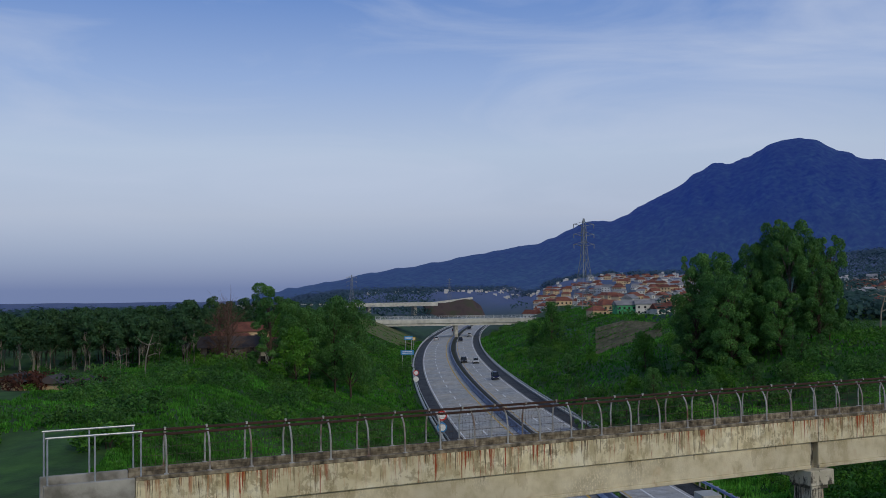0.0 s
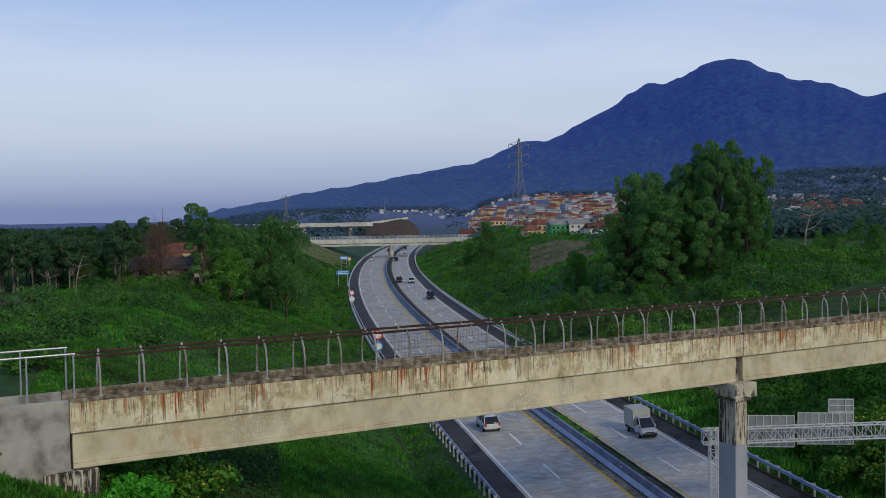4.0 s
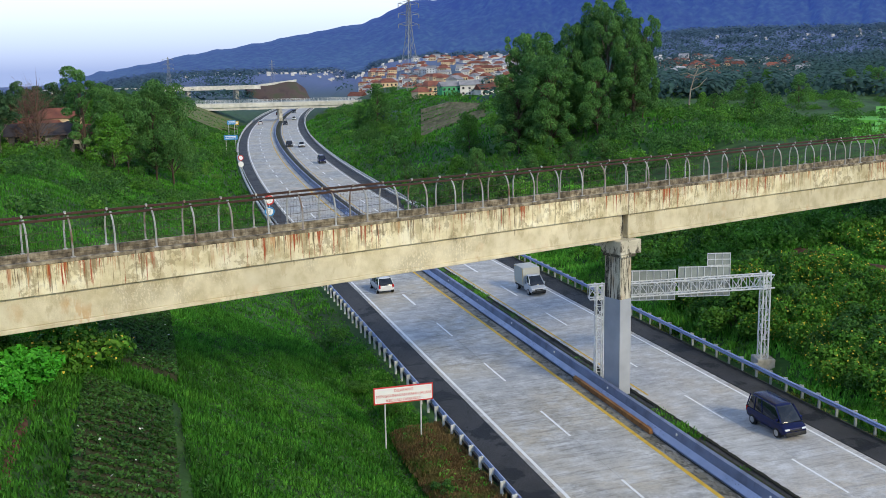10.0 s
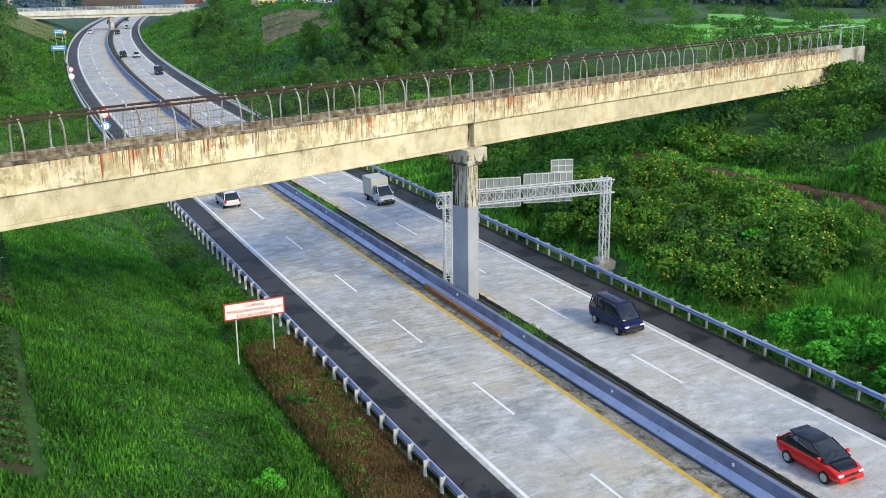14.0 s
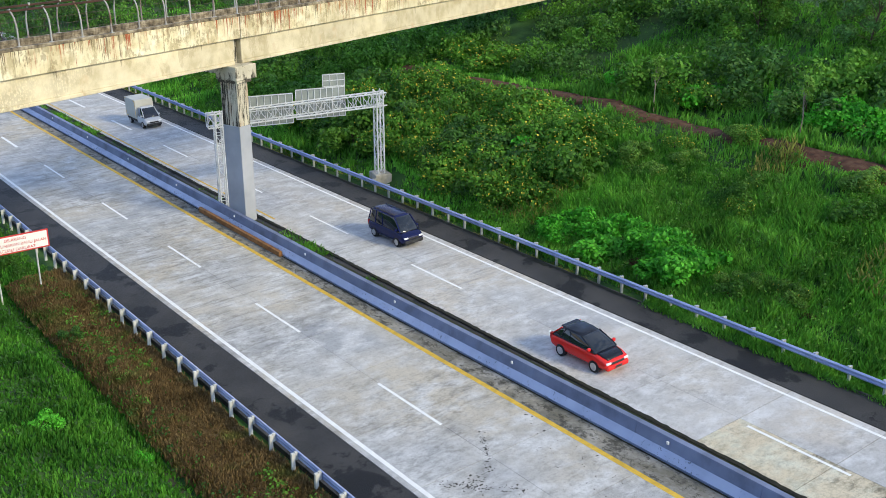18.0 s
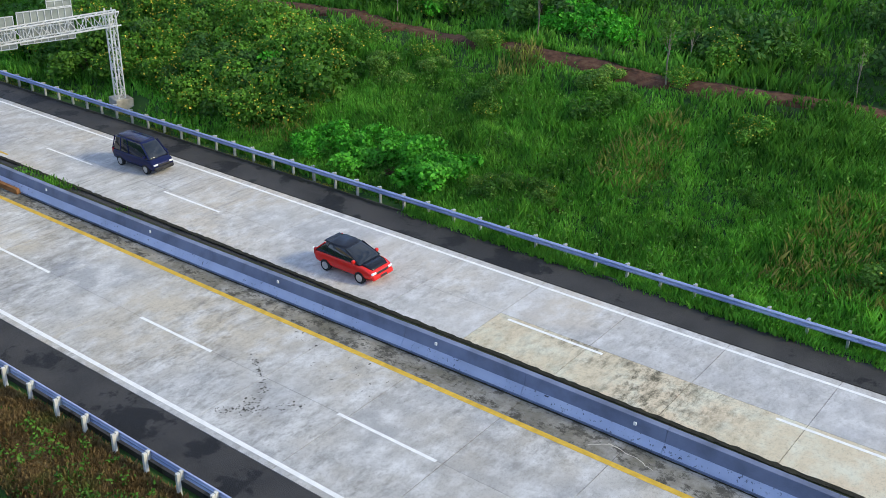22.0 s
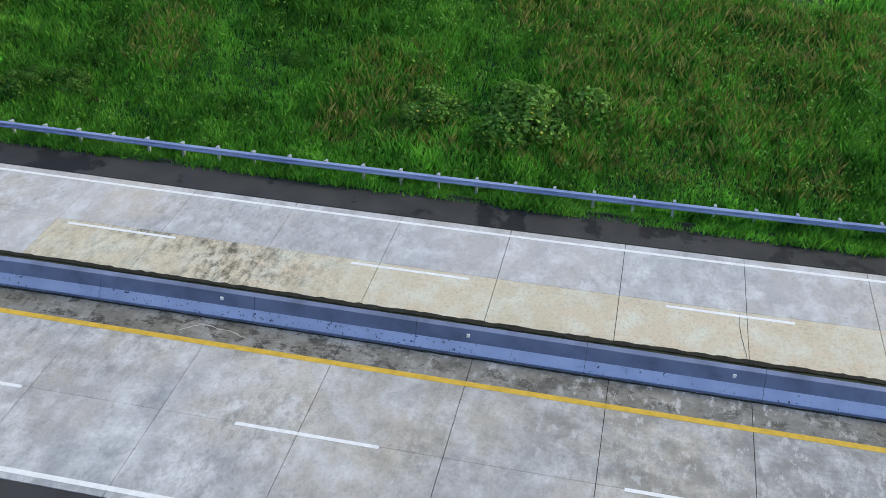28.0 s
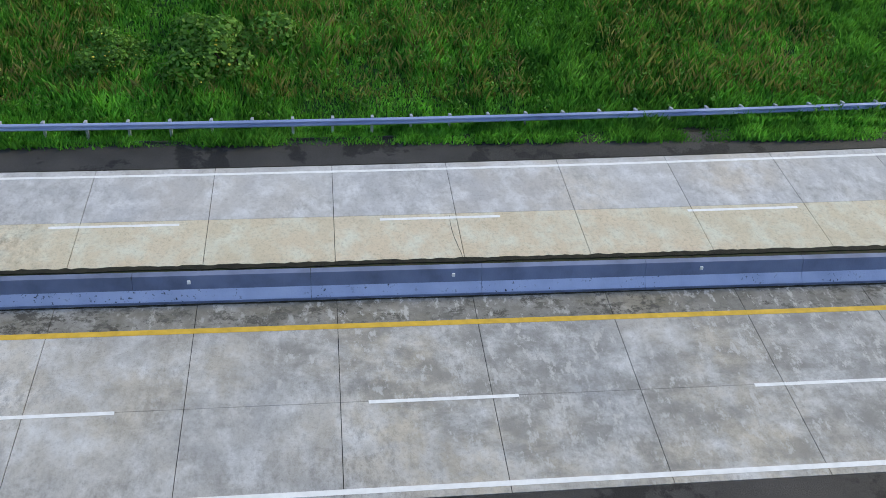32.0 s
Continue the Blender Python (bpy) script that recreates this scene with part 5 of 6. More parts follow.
def tree(h, spread, leaf, n, size, seed, label, bark="bark", low=0.35, lobes_n=16, bare=False, thick=0.014, lobe=(0.26, 0.46), taper=0.75):
    r = np.random.RandomState(seed)
    t = empty("tree", Matrix(), label, "tree", "trees")
    bm = bmesh.new()
    top = 0.8 * h
    lean = r.uniform(-0.04, 0.04, 2) * h
    pts = [(0, 0, -0.6)] + [(lean[0] * q + 0.02 * h * math.sin(5 * q + seed), lean[1] * q, top * q) for q in (0.2, 0.45, 0.7, 1.0)]
    r0 = thick * h
    limb(bm, pts, [r0 * 1.3, r0, r0 * 0.8, r0 * 0.55, r0 * 0.2])
    lobes = []
    for i in range(lobes_n):
        q = low + (1 - low) * (i + 0.5) / lobes_n
        a = i * 2.4 + r.uniform(-0.4, 0.4)
        rad = spread * (1.0 - taper * max(0, (q - 0.55) / 0.45) ** 1.3) * r.uniform(0.35, 1.0)
        c = (lean[0] * q + rad * math.cos(a), lean[1] * q + rad * math.sin(a), h * q * 0.97)
        lobes.append((*c, spread * r.uniform(*lobe)))
        b0 = (lean[0] * q * 0.8, lean[1] * q * 0.8, top * max(0.15, q - 0.18))
        m = tuple((b0[k] + c[k]) / 2 + (0.03 * h if k == 2 else 0) for k in range(3))
        limb(bm, [b0, m, c], [r0 * 0.42, r0 * 0.28, r0 * 0.1], 5)
        if bare:
            for j in range(9):
                e = tuple(c[k] + r.normal(0, spread * 0.24) for k in range(3))
                limb(bm, [m, tuple((m[k] + e[k]) / 2 for k in range(3)), e], [r0 * 0.2, r0 * 0.13, r0 * 0.04], 4)
    part("trunk", bm, M[bark], t, "", True)
    if not bare:
        P, d = dome(r, lobes, n, size, 0.75)
        V, F = leaves(r, P, d, size)
        np_mesh("crown", V, F, M[leaf], t)
    return t


def put(t, x, y, s=1.0, rot=0.0, dz=0.0, squash=1.0):
    m = Matrix.Translation((x, y, ground_at(x, y) + dz)) @ Matrix.Rotation(rot, 4, "Z") @ Matrix.Diagonal((s * squash, s * squash, s, 1))
    if t.name not in used_first:
        used_first.add(t.name)
        t.matrix_basis = m
        return t
    o = copy_thing(t, m)
    o.matrix_basis = m
    return o


def polar(az, d):
    return d * math.sin(radians(az)), d * math.cos(radians(az))


TALL = {}


def put_top(t, az, d, top, rot, squash=1.0):
    """Places a tree so that its top reaches the elevation seen from the viewpoint's height."""
    x, y = polar(az, d)
    z0 = ground_at(x, y)
    if t.name not in TALL:
        TALL[t.name] = max(max(v.co.z for v in c.data.vertices) for c in t.children)
    tall = TALL[t.name]
    sc = (EYE[2] + d * math.tan(radians(top)) - z0) / tall
    put(t, x, y, sc, rot, -0.2, squash)


big = tree(22.5, 7.4, "leaf_tree", 36000, 0.36, 1, "tall broad dark green tree with a pale slender trunk", "bark_pale", 0.36, 60, False, 0.0095, (0.15, 0.27), 0.22)
big2 = tree(17, 5.6, "leaf_tree", 22000, 0.34, 2, "broad dark green tree in a dense group", "bark", 0.10, 50, False, 0.012, (0.17, 0.33), 0.25)
big3 = tree(16, 4.0, "leaf_tree", 16000, 0.34, 6, "narrow dark green tree in a dense group", "bark", 0.12, 40, False, 0.012, (0.18, 0.36), 0.25)
tall_left = tree(13, 3.0, "leaf_tree", 10000, 0.27, 5, "tall narrow green tree with an open uneven crown", "bark", 0.18, 26, False, 0.012, (0.20, 0.38), 0.4)
round_tree = tree(11, 4.4, "leaf_tree", 11500, 0.26, 3, "round leafy green tree at the plateau's edge", "bark", 0.20, 24, False, 0.012, (0.20, 0.38))
round_far = tree(11, 4.4, "leaf_tree", 4200, 0.42, 7, "round leafy green tree on the plateau", "bark", 0.20, 20, False, 0.012, (0.20, 0.38))
round_mid = tree(10, 3.8, "leaf_mid", 4600, 0.36, 4, "round fresh green tree among bushes", "bark", 0.2, 15)
slender = [tree(11, 2.6, "leaf_forest", 1900, 0.48, 10 + i, "slender dark forest tree with a bare stem", "bark", 0.40, 13, False, 0.009, (0.30, 0.52)) for i in range(4)]
front = [tree(10, 2.2, "leaf_forest", 1500, 0.44, 15 + i, "slender forest tree with a bare pale stem", "bark_pale", 0.52, 10, False, 0.0105, (0.32, 0.55)) for i in range(2)]
bare_tree = tree(11.5, 4.2, "leaf_dark", 0, 0, 20, "leafless brown tree with spreading twigs", "bark_red", 0.30, 40, True, 0.011)
conifer = tree(9.5, 2.9, "leaf_dark", 3400, 0.36, 24, "dense pointed green tree", "bark", 0.08, 18)
sapling = tree(3.6, 0.8, "leaf_grey", 260, 0.22, 25, "thin young tree with a white stem on the slope", "bark_pale", 0.65, 7)


def dead_tree(az, d, h, lean, seed, label):
    """A crooked pale trunk with a few broken branches."""
    r = np.random.RandomState(seed)
    x, y = polar(az, d)
    e = empty("dead_tree", Matrix.Translation((x, y, ground_at(x, y))), label, "tree", "dead trees")
    pts = [(lean * h * q * q + 0.03 * h * math.sin(4 * q + seed), 0.05 * h * q, -0.4 + h * q) for q in (0, 0.25, 0.5, 0.75, 1.0)]
    bm = bmesh.new()
    limb(bm, pts, [0.020 * h, 0.017 * h, 0.014 * h, 0.010 * h, 0.004 * h])
    part("trunk", bm, M["bark_pale"], e, "", True)
    for k, q in enumerate((2, 3, 3)):
        s_ = 1 if k % 2 == 0 else -1
        p = pts[q]
        ln = h * r.uniform(0.22, 0.38)
        bm = bmesh.new()
        limb(bm, [p, (p[0] + s_ * ln * 0.5, p[1], p[2] + ln * 0.2), (p[0] + s_ * ln, p[1] + r.uniform(-0.5, 0.5), p[2] + ln * r.uniform(0.1, 0.7))], [0.010 * h, 0.007 * h, 0.003 * h], 5)
        part("branch", bm, M["bark_pale"], e, "", True)


put_top(big, 25.5, 184, 3.45, 0.4, 0.66)
put_top(big3, 27.35, 186, 2.6, 1.0, 0.62)
put_top(big3, 26.9, 180, 0.9, 2.2, 1.0)
put_top(big2, 23.3, 186, 2.3, 1.2, 0.62)
put_top(big2, 21.7, 184, 1.85, 2.9, 0.70)
put_top(big3, 20.45, 187, 1.75, 0.3, 0.62)
put_top(big2, 22.4, 178, 0.6, 5.3, 0.95)
put_top(big2, 20.6, 180, -0.4, 3.7, 1.0)
put_top(big2, 24.9, 178, 0.3, 5.0, 0.9)
put_top(big2, 26.45, 183, 2.55, 2.6, 0.55)
put_top(big2, 24.35, 186, 2.75, 0.7, 0.55)
put_top(tall_left, -2.95, 166, 0.41, 0.3, 1.0)
put_top(round_tree, -1.75, 172, -0.75, 5.1, 0.85)
put_top(round_tree, -0.9, 170, -1.0, 4.0, 0.8)
put_top(round_tree, 0.55, 172, -0.34, 2.0, 0.8)
put_top(round_tree, 1.45, 174, -0.56, 1.0, 0.85)
put_top(round_mid, -1.6, 166, -2.0, 3.0)
put(bare_tree, *polar(-5.28, 163), 0.98)
put(bare_tree, *polar(-5.7, 166), 0.8, 2.0)
dead_tree(-9.6, 142, 6.2, 0.12, 3, "broken pale dead tree at the wood's edge")
dead_tree(-10.9, 140, 4.6, -0.1, 5, "broken pale dead tree at the wood's edge")
dead_tree(29.75, 200, 10.5, 0.30, 8, "leaning pale dead tree with bare branches")
put_top(conifer, 12.65, 300, -0.84, 0.0, 1.0)
put(conifer, *polar(11.7, 305), 0.7, 2)
put(round_mid, *polar(17.8, 190), 0.7, 2)
for x, y in ((58.6, 37.4), (59.0, 26.2), (58.2, 49.5), (59.4, 16.0), (55.5, 26)):
    put(sapling, x, y, rng.uniform(0.85, 1.15), rng.uniform(0, 6))
# the dark wood, its top dropping away from the road, with pale stems along its edge
WOOD_TOP = ((-22, -15.8, -13.6, -10.8, -8.0, -6.7, -3.2), (-1.05, -0.95, -0.75, -0.9, -0.6, -0.3, -0.5))
for _ in range(170):
    az, d = rng.uniform(-22, -3.2), 168 + 75 * rng.rand() ** 1.2
    if az > -7.2 and d < 214:
        continue
    put_top(slender[rng.randint(4)], az, d, float(np.interp(az, *WOOD_TOP)) - 0.75 * rng.rand() ** 1.5, rng.uniform(0, 6))
for _ in range(44):
    az, d = rng.uniform(-17, -6.9), rng.uniform(158, 168)
    put_top(front[rng.randint(2)], az, d, float(np.interp(az, *WOOD_TOP)) - rng.uniform(0.3, 1.1), rng.uniform(0, 6), 1.1)
for _ in range(26):
    az, d = rng.uniform(-2.6, 2), rng.uniform(195, 330)
    put((round_far, round_mid)[rng.randint(2)], *polar(az, d), rng.uniform(0.6, 0.85), rng.uniform(0, 6))
for _ in range(46):
    az = rng.uniform(27, 50)
    d = rng.uniform(170, 340) if az < 36 else rng.uniform(255, 360)
    put((round_far, round_mid, conifer)[rng.randint(3)], *polar(az, d), rng.uniform(0.3, 0.75), rng.uniform(0, 6))
for _ in range(34):
    az, d = rng.uniform(13.5, 27), rng.uniform(150, 230)
    put((round_far, round_mid, round_far)[rng.randint(3)], *polar(az, d), rng.uniform(0.22, 0.45), rng.uniform(0, 6))
for _ in range(22):
    u, y = rng.uniform(70, 95), rng.uniform(5, 60)
    put((round_far, round_mid)[rng.randint(2)], u, y, rng.uniform(0.4, 0.8), rng.uniform(0, 6))

# bright terraced fields on the plateau beside the mountain road
fields = empty("green_terraces", Matrix(), "bright green terraced fields edged with dark hedges", "field")
for i, d0 in enumerate((150, 161, 172, 186, 202, 221)):
    az0, az1 = 37.0 + 1.1 * (i % 3), 52.0
    v, f = [], []
    for j in range(31):
        az = az0 + (az1 - az0) * j / 30
        for k, dd in enumerate((0.0, 0.5, 7.0 + 0.6 * i, 7.6 + 0.6 * i)):
            x, y = polar(az, d0 + dd + 1.3 * math.sin(0.5 * j + i))
            v.append((x, y, ground_at(x, y) + (-0.3, 0.55, 0.75, -0.2)[k]))
    for j in range(30):
        for q in range(3):
            a = j * 4 + q
            f.append((a, a + 4, a + 5, a + 1))
    mesh_object("terrace", v, f, M["field_green"], fields)

# far woods and hedges: clumps of coarse leaves
r = np.random.RandomState(77)
Vs, Fs, base = [], [], 0
cl = []
for _ in range(11500):
    az = r.uniform(-24, 58)
    d = 300 + 2400 * r.rand() ** 1.5
    x, y = polar(az, d)
    u = x - float(bend(y))
    if 5 < u < 52 and y < 700:
        continue
    if 1.0 < az < 9.5 and d < 700 and r.rand() < 0.965:
        continue
    if 7.5 < az < 21 and d < 520 and r.rand() < 0.93:
        continue
    if 1 < az < 12.5 and d > 340 and (d < 700 or r.rand() < 0.6) or 6 < az < 21 and 340 < d < 1900 and r.rand() < 0.97:
        continue
    cl.append((x, y, d))
C = np.array(cl)
zc = height(C[:, 0], C[:, 1])
k = 44
n = len(C) * k
rad = np.repeat((2.6 + C[:, 2] * 0.0042) * r.uniform(0.6, 1.4, len(C)), k)[:, None]
d3 = unit(r.normal(0, 1, (n, 3)) + np.array((0, 0, 0.5)))
P = np.repeat(np.stack([C[:, 0], C[:, 1], zc + 2.2], -1), k, 0) + d3 * rad * np.array((1.4, 1.4, 0.75)) * r.uniform(0.6, 1.1, (n, 1))
V, F = leaves(r, P, d3 + np.array((0, -0.25, 0.9)), 1.0, 0.1, 0.8, 0.16)
sc = np.repeat(rad[:, 0], 4)[:, None] * 0.40
V = np.repeat(P, 4, 0) + (V - np.repeat(P, 4, 0)) * sc * 0.8
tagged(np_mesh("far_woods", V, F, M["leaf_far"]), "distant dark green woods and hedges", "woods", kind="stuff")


# ---------------------------------------------------------------- town, pylons and far bridges
M["roof_red"] = material("red_clay_tiles", [(0.14, 0.050, 0.038), (0.265, 0.096, 0.060)], 0.6, 0.85, obj_random=0.3, bump=0.2)
M["roof_dark"] = material("dark_sheet_roof", [(0.045, 0.04, 0.045), (0.09, 0.075, 0.075)], 0.6, 0.8, obj_random=0.2)
M["wall_board"] = material("weathered_board", [(0.10, 0.085, 0.07), (0.30, 0.28, 0.25)], 1.4, 0.85)
M["roof_grey"] = material("grey_sheet_roof", [(0.22, 0.22, 0.24), (0.36, 0.36, 0.38)], 0.6, 0.7, obj_random=0.3)
M["wall_white"] = material("white_plaster", [(0.55, 0.53, 0.50), (0.72, 0.70, 0.66)], 0.4, 0.85, obj_random=0.15)
M["wall_cream"] = material("cream_plaster", [(0.55, 0.40, 0.24), (0.68, 0.52, 0.33)], 0.4, 0.85, obj_random=0.15)
M["wall_green"] = material("green_plaster", [(0.07, 0.33, 0.14), (0.11, 0.42, 0.2)], 0.4, 0.85)
M["wall_red"] = material("red_plaster", [(0.45, 0.06, 0.04), (0.55, 0.1, 0.06)], 0.4, 0.85)
M["pane"] = material("dark_window", [(0.02, 0.025, 0.03), (0.04, 0.045, 0.05)], 0.5, 0.2)


def house(w, d, h, roof, wall, hip, label):
    e = empty("house", Matrix(), label, "house", "houses of the town")
    bm = bmesh.new()
    box(bm, -w / 2, w / 2, -d / 2, d / 2, -2.0, h)
    part("wall", bm, M[wall], e)
    bm = bmesh.new()
    o, rh = 0.6, d * 0.33
    a = [bm.verts.new(p) for p in ((-w / 2 - o, -d / 2 - o, h - 0.15), (w / 2 + o, -d / 2 - o, h - 0.15), (w / 2 + o, d / 2 + o, h - 0.15), (-w / 2 - o, d / 2 + o, h - 0.15))]
    x = w / 2 + (o if not hip else -d * 0.3)
    b = [bm.verts.new((-x, 0, h + rh)), bm.verts.new((x, 0, h + rh))]
    for f in ((a[0], a[1], b[1], b[0]), (a[2], a[3], b[0], b[1]), (a[1], a[2], b[1]), (a[3], a[0], b[0]), (a[3], a[2], a[1], a[0])):
        bm.faces.new(f)
    part("roof", bm, M[roof], e)
    n = max(2, int(w / 3))
    for i in range(n):
        for z in ([1.0] if h < 4.5 else [1.0, 4.0]):
            x = -w / 2 + w * (i + 0.5) / n
            bm = bmesh.new()
            box(bm, x - 0.6, x + 0.6, -d / 2 - 0.06, -d / 2 + 0.05, z, z + 1.3)
            part("window", bm, M["pane"], e)
    return e


HOUSES = [house(10, 8, 3.6, "roof_red", "wall_white", False, "white house with a red tiled roof"), house(12, 8, 6.4, "roof_red", "wall_cream", True, "two-storey cream house with a red hipped roof"),
          house(9, 7, 3.4, "roof_red", "wall_cream", True, "small cream house with a red tiled roof"), house(11, 8, 6.6, "roof_grey", "wall_white", False, "white two-storey house with a grey sheet roof"),
          house(8, 7, 3.3, "roof_grey", "wall_white", True, "small white house with a grey roof"), house(13, 9, 3.8, "roof_red", "wall_white", True, "wide white house with a red tiled roof")]
green_house = house(12, 8, 6.5, "roof_grey", "wall_green", False, "bright green two-storey house")
red_house = house(7, 6, 6.0, "roof_red", "wall_red", True, "small red-walled house among trees")
spots = []
red_bush = bush_variant("red", 47)


def house_at(h, az, d, s=1.0, rot=None):
    put(h, *polar(az, d), s, rng.uniform(-0.5, 0.5) if rot is None else rot)


tries = 0
while len(spots) < 330 and tries < 9000:
    tries += 1
    az, d = rng.uniform(7.0, 21.5), 520 + 900 * rng.rand() ** 0.9
    if rng.rand() < 0.22:
        az, d = rng.uniform(27.5, 36), rng.uniform(560, 1150)
    x, y = polar(az, d)
    u = x - float(bend(y))
    if u < 62 or any((x - a) ** 2 + (y - b) ** 2 < 130 for a, b in spots):
        continue
    spots.append((x, y))
    put(HOUSES[rng.randint(6)], x, y, rng.uniform(0.5, 0.85), rng.uniform(-0.9, 0.9))
house_at(HOUSES[1], 15.9, 350, 0.62, 0.2)
house_at(HOUSES[2], 15.2, 346, 0.62, 0.3)
house_at(green_house, 16.7, 340, 0.55, 0.1)
house_at(HOUSES[3], 17.8, 340, 0.55, -0.2)
house_at(HOUSES[0], 18.8, 336, 0.65, 0.1)
house_at(red_house, 26.9, 235, 0.6)
house_at(HOUSES[4], 28.9, 350, 0.5)
house_at(HOUSES[1], 29.95, 350, 0.5)
house_at(HOUSES[0], 32.6, 380, 0.4)
house_at(HOUSES[1], -4.3, 196, 0.62, 0.5)
house_at(HOUSES[0], -5.1, 190, 0.62, -0.4)
house_at(HOUSES[0], -2.75, 178, 0.75, 0.2)
house_at(HOUSES[2], -5.9, 199, 0.72, 0.2)
shed = house(9.5, 5.0, 2.1, "roof_dark", "wall_board", False, "long low shed with a dark roof among trees")
house_at(shed, -5.1, 172, 1.0, 0.05)
hut = house(3.4, 3.0, 1.5, "roof_dark", "wall_cream", False, "small field hut with cream gable walls")
for az in (-16.0, -14.2, -12.6):
    house_at(hut, az, 128, 0.8, 1.4)
for az, d, sz in ((-15.6, 126, 1.7), (-14.9, 130, 2.0), (-13.9, 132, 1.5), (-12.2, 131, 1.6), (-11.6, 129, 1.1)):
    x, y = polar(az, d)
    m = Matrix.Translation((x, y, ground_at(x, y) - 0.2)) @ Matrix.Rotation(az, 4, "Z") @ Matrix.Diagonal((sz, sz, sz, 1))
    place(red_bush, m).matrix_basis = m

for x, y, sz in ((43.4, 30.6, 0.45), (43.6, 28.6, 0.34), (43.8, 26.1, 0.28), (43.1, 37.2, 0.42), (43.0, 31.4, 0.3)):
    m = Matrix.Translation((x, y, ground_at(x, y) - 0.05)) @ Matrix.Rotation(y, 4, "Z") @ Matrix.Diagonal((sz, sz, sz, 1))
    tagged(place(red_bush, m), "small red-leaved shrub at the foot of the slope").matrix_basis = m

# pale specks of villages on the mountain's foot
r = np.random.RandomState(5)
V, F = [], []
for _ in range(240):
    c = r.choice(5, p=(0.3, 0.25, 0.08, 0.12, 0.25))
    az = (11.5, 16.5, 3.5, 9.0, 36.0)[c] + r.normal(0, (3.0, 2.2, 2.5, 3.5, 2.0)[c])
    d = 1500 + 1600 * r.rand()
    x, y = polar(az, d)
    z = ground_at(x, y)
    s, t = r.uniform(1.6, 3.4), r.uniform(2.2, 3.8)
    b = len(V)
    V += [(x - s, y, z - 2), (x + s, y, z - 2), (x + s, y, z + t), (x - s, y, z + t), (x - s, y + s, z - 2), (x + s, y + s, z - 2), (x + s, y + s, z + t * 1.3), (x - s, y + s, z + t * 1.3)]
    F += [(b, b + 1, b + 2, b + 3), (b + 3, b + 2, b + 6, b + 7), (b + 1, b + 5, b + 6, b + 2), (b + 4, b, b + 3, b + 7)]
tagged(mesh_object("far_villages", V, F, M["wall_white"]), "pale houses of far villages below the mountain", "houses", kind="stuff")


def pylon(az, d, h, label):
    x, y = polar(az, d)
    e = empty("pylon", Matrix.Translation((x, y, ground_at(x, y))) @ Matrix.Rotation(radians(20), 4, "Z"), label, "pylon", "power pylons")
    k = h / 30
    levels = [(0, 3.2), (0.2, 2.35), (0.38, 1.6), (0.55, 0.95), (0.68, 0.7), (0.8, 0.6), (0.92, 0.5), (1.0, 0.12)]
    bm = bmesh.new()
    for (z0, w0), (z1, w1) in zip(levels, levels[1:]):
        c0 = [Vector((sx * w0 * k, sy * w0 * k, z0 * h)) for sx, sy in ((-1, -1), (1, -1), (1, 1), (-1, 1))]
        c1 = [Vector((sx * w1 * k, sy * w1 * k, z1 * h)) for sx, sy in ((-1, -1), (1, -1), (1, 1), (-1, 1))]
        for j in range(4):
            rod(bm, c0[j], c1[j], 0.10 * k, 4)
            rod(bm, c0[j], c1[(j + 1) % 4], 0.055 * k, 4)
            rod(bm, c0[(j + 1) % 4], c1[j], 0.055 * k, 4)
            rod(bm, c1[j], c1[(j + 1) % 4], 0.055 * k, 4)
    part("tower", bm, M["pylon"], e)
    for z in (0.7, 0.81, 0.92):
        for s in (-1, 1):
            bm = bmesh.new()
            tip = Vector((s * 4.0 * k, 0, z * h + 0.5 * k))
            for w, zz in ((0.6, z * h), (-0.6, z * h), (0, z * h + 1.3 * k)):
                rod(bm, (s * 0.5 * k, w * k, zz), tip, 0.07 * k, 4)
            arm = part("crossarm", bm, M["pylon"], e)
            bm = bmesh.new()
            rod(bm, tip, tip - Vector((0, 0, 1.3 * k)), 0.13 * k, 5)
            part("insulator", bm, M["pylon"], arm)


M["pylon"] = material("dull_galvanised_pylon", [(0.22, 0.24, 0.26), (0.32, 0.34, 0.36)], 1.0, 0.6, metal=0.3)
pylon(14.55, 420, 37.2, "grey steel lattice power pylon behind the houses")
pylon(1.52, 900, 34, "far grey steel lattice power pylon")
pylon(-2.6, 1300, 32, "far grey steel lattice power pylon")
pylon(7.0, 1200, 26, "far slim steel mast")

# second overpass
far_bridge = empty("overpass", Matrix.Translation((57.8, 450, 0)), "pale concrete overpass with steel railing far down the road", "bridge")
bm = bmesh.new()
box(bm, -36, 34, -4, 4, 7.4, 9.2, bevel=0.05)
part("deck", bm, M["far_concrete"], far_bridge)
bm = bmesh.new()
box(bm, -33, 31, -3.4, -2.6, 6.3, 7.39)
part("girder", bm, M["far_concrete"], far_bridge)
bm = bmesh.new()
box(bm, -33, 31, 2.6, 3.4, 6.3, 7.39)
part("girder", bm, M["far_concrete"], far_bridge)
bm = bmesh.new()
box(bm, -0.8, 0.8, -2.5, 2.5, 0, 6.3, bevel=0.1)
part("pier", bm, M["abutment"], far_bridge)
bm = bmesh.new()
for x in np.arange(-35.5, 34, 2.0):
    box(bm, x - 0.06, x + 0.06, -3.9, -3.78, 9.2, 10.6)
for z in (9.7, 10.15, 10.6):
    box(bm, -36, 34, -3.9, -3.8, z - 0.05, z + 0.05)
part("railing", bm, M["steel_pale"], far_bridge)
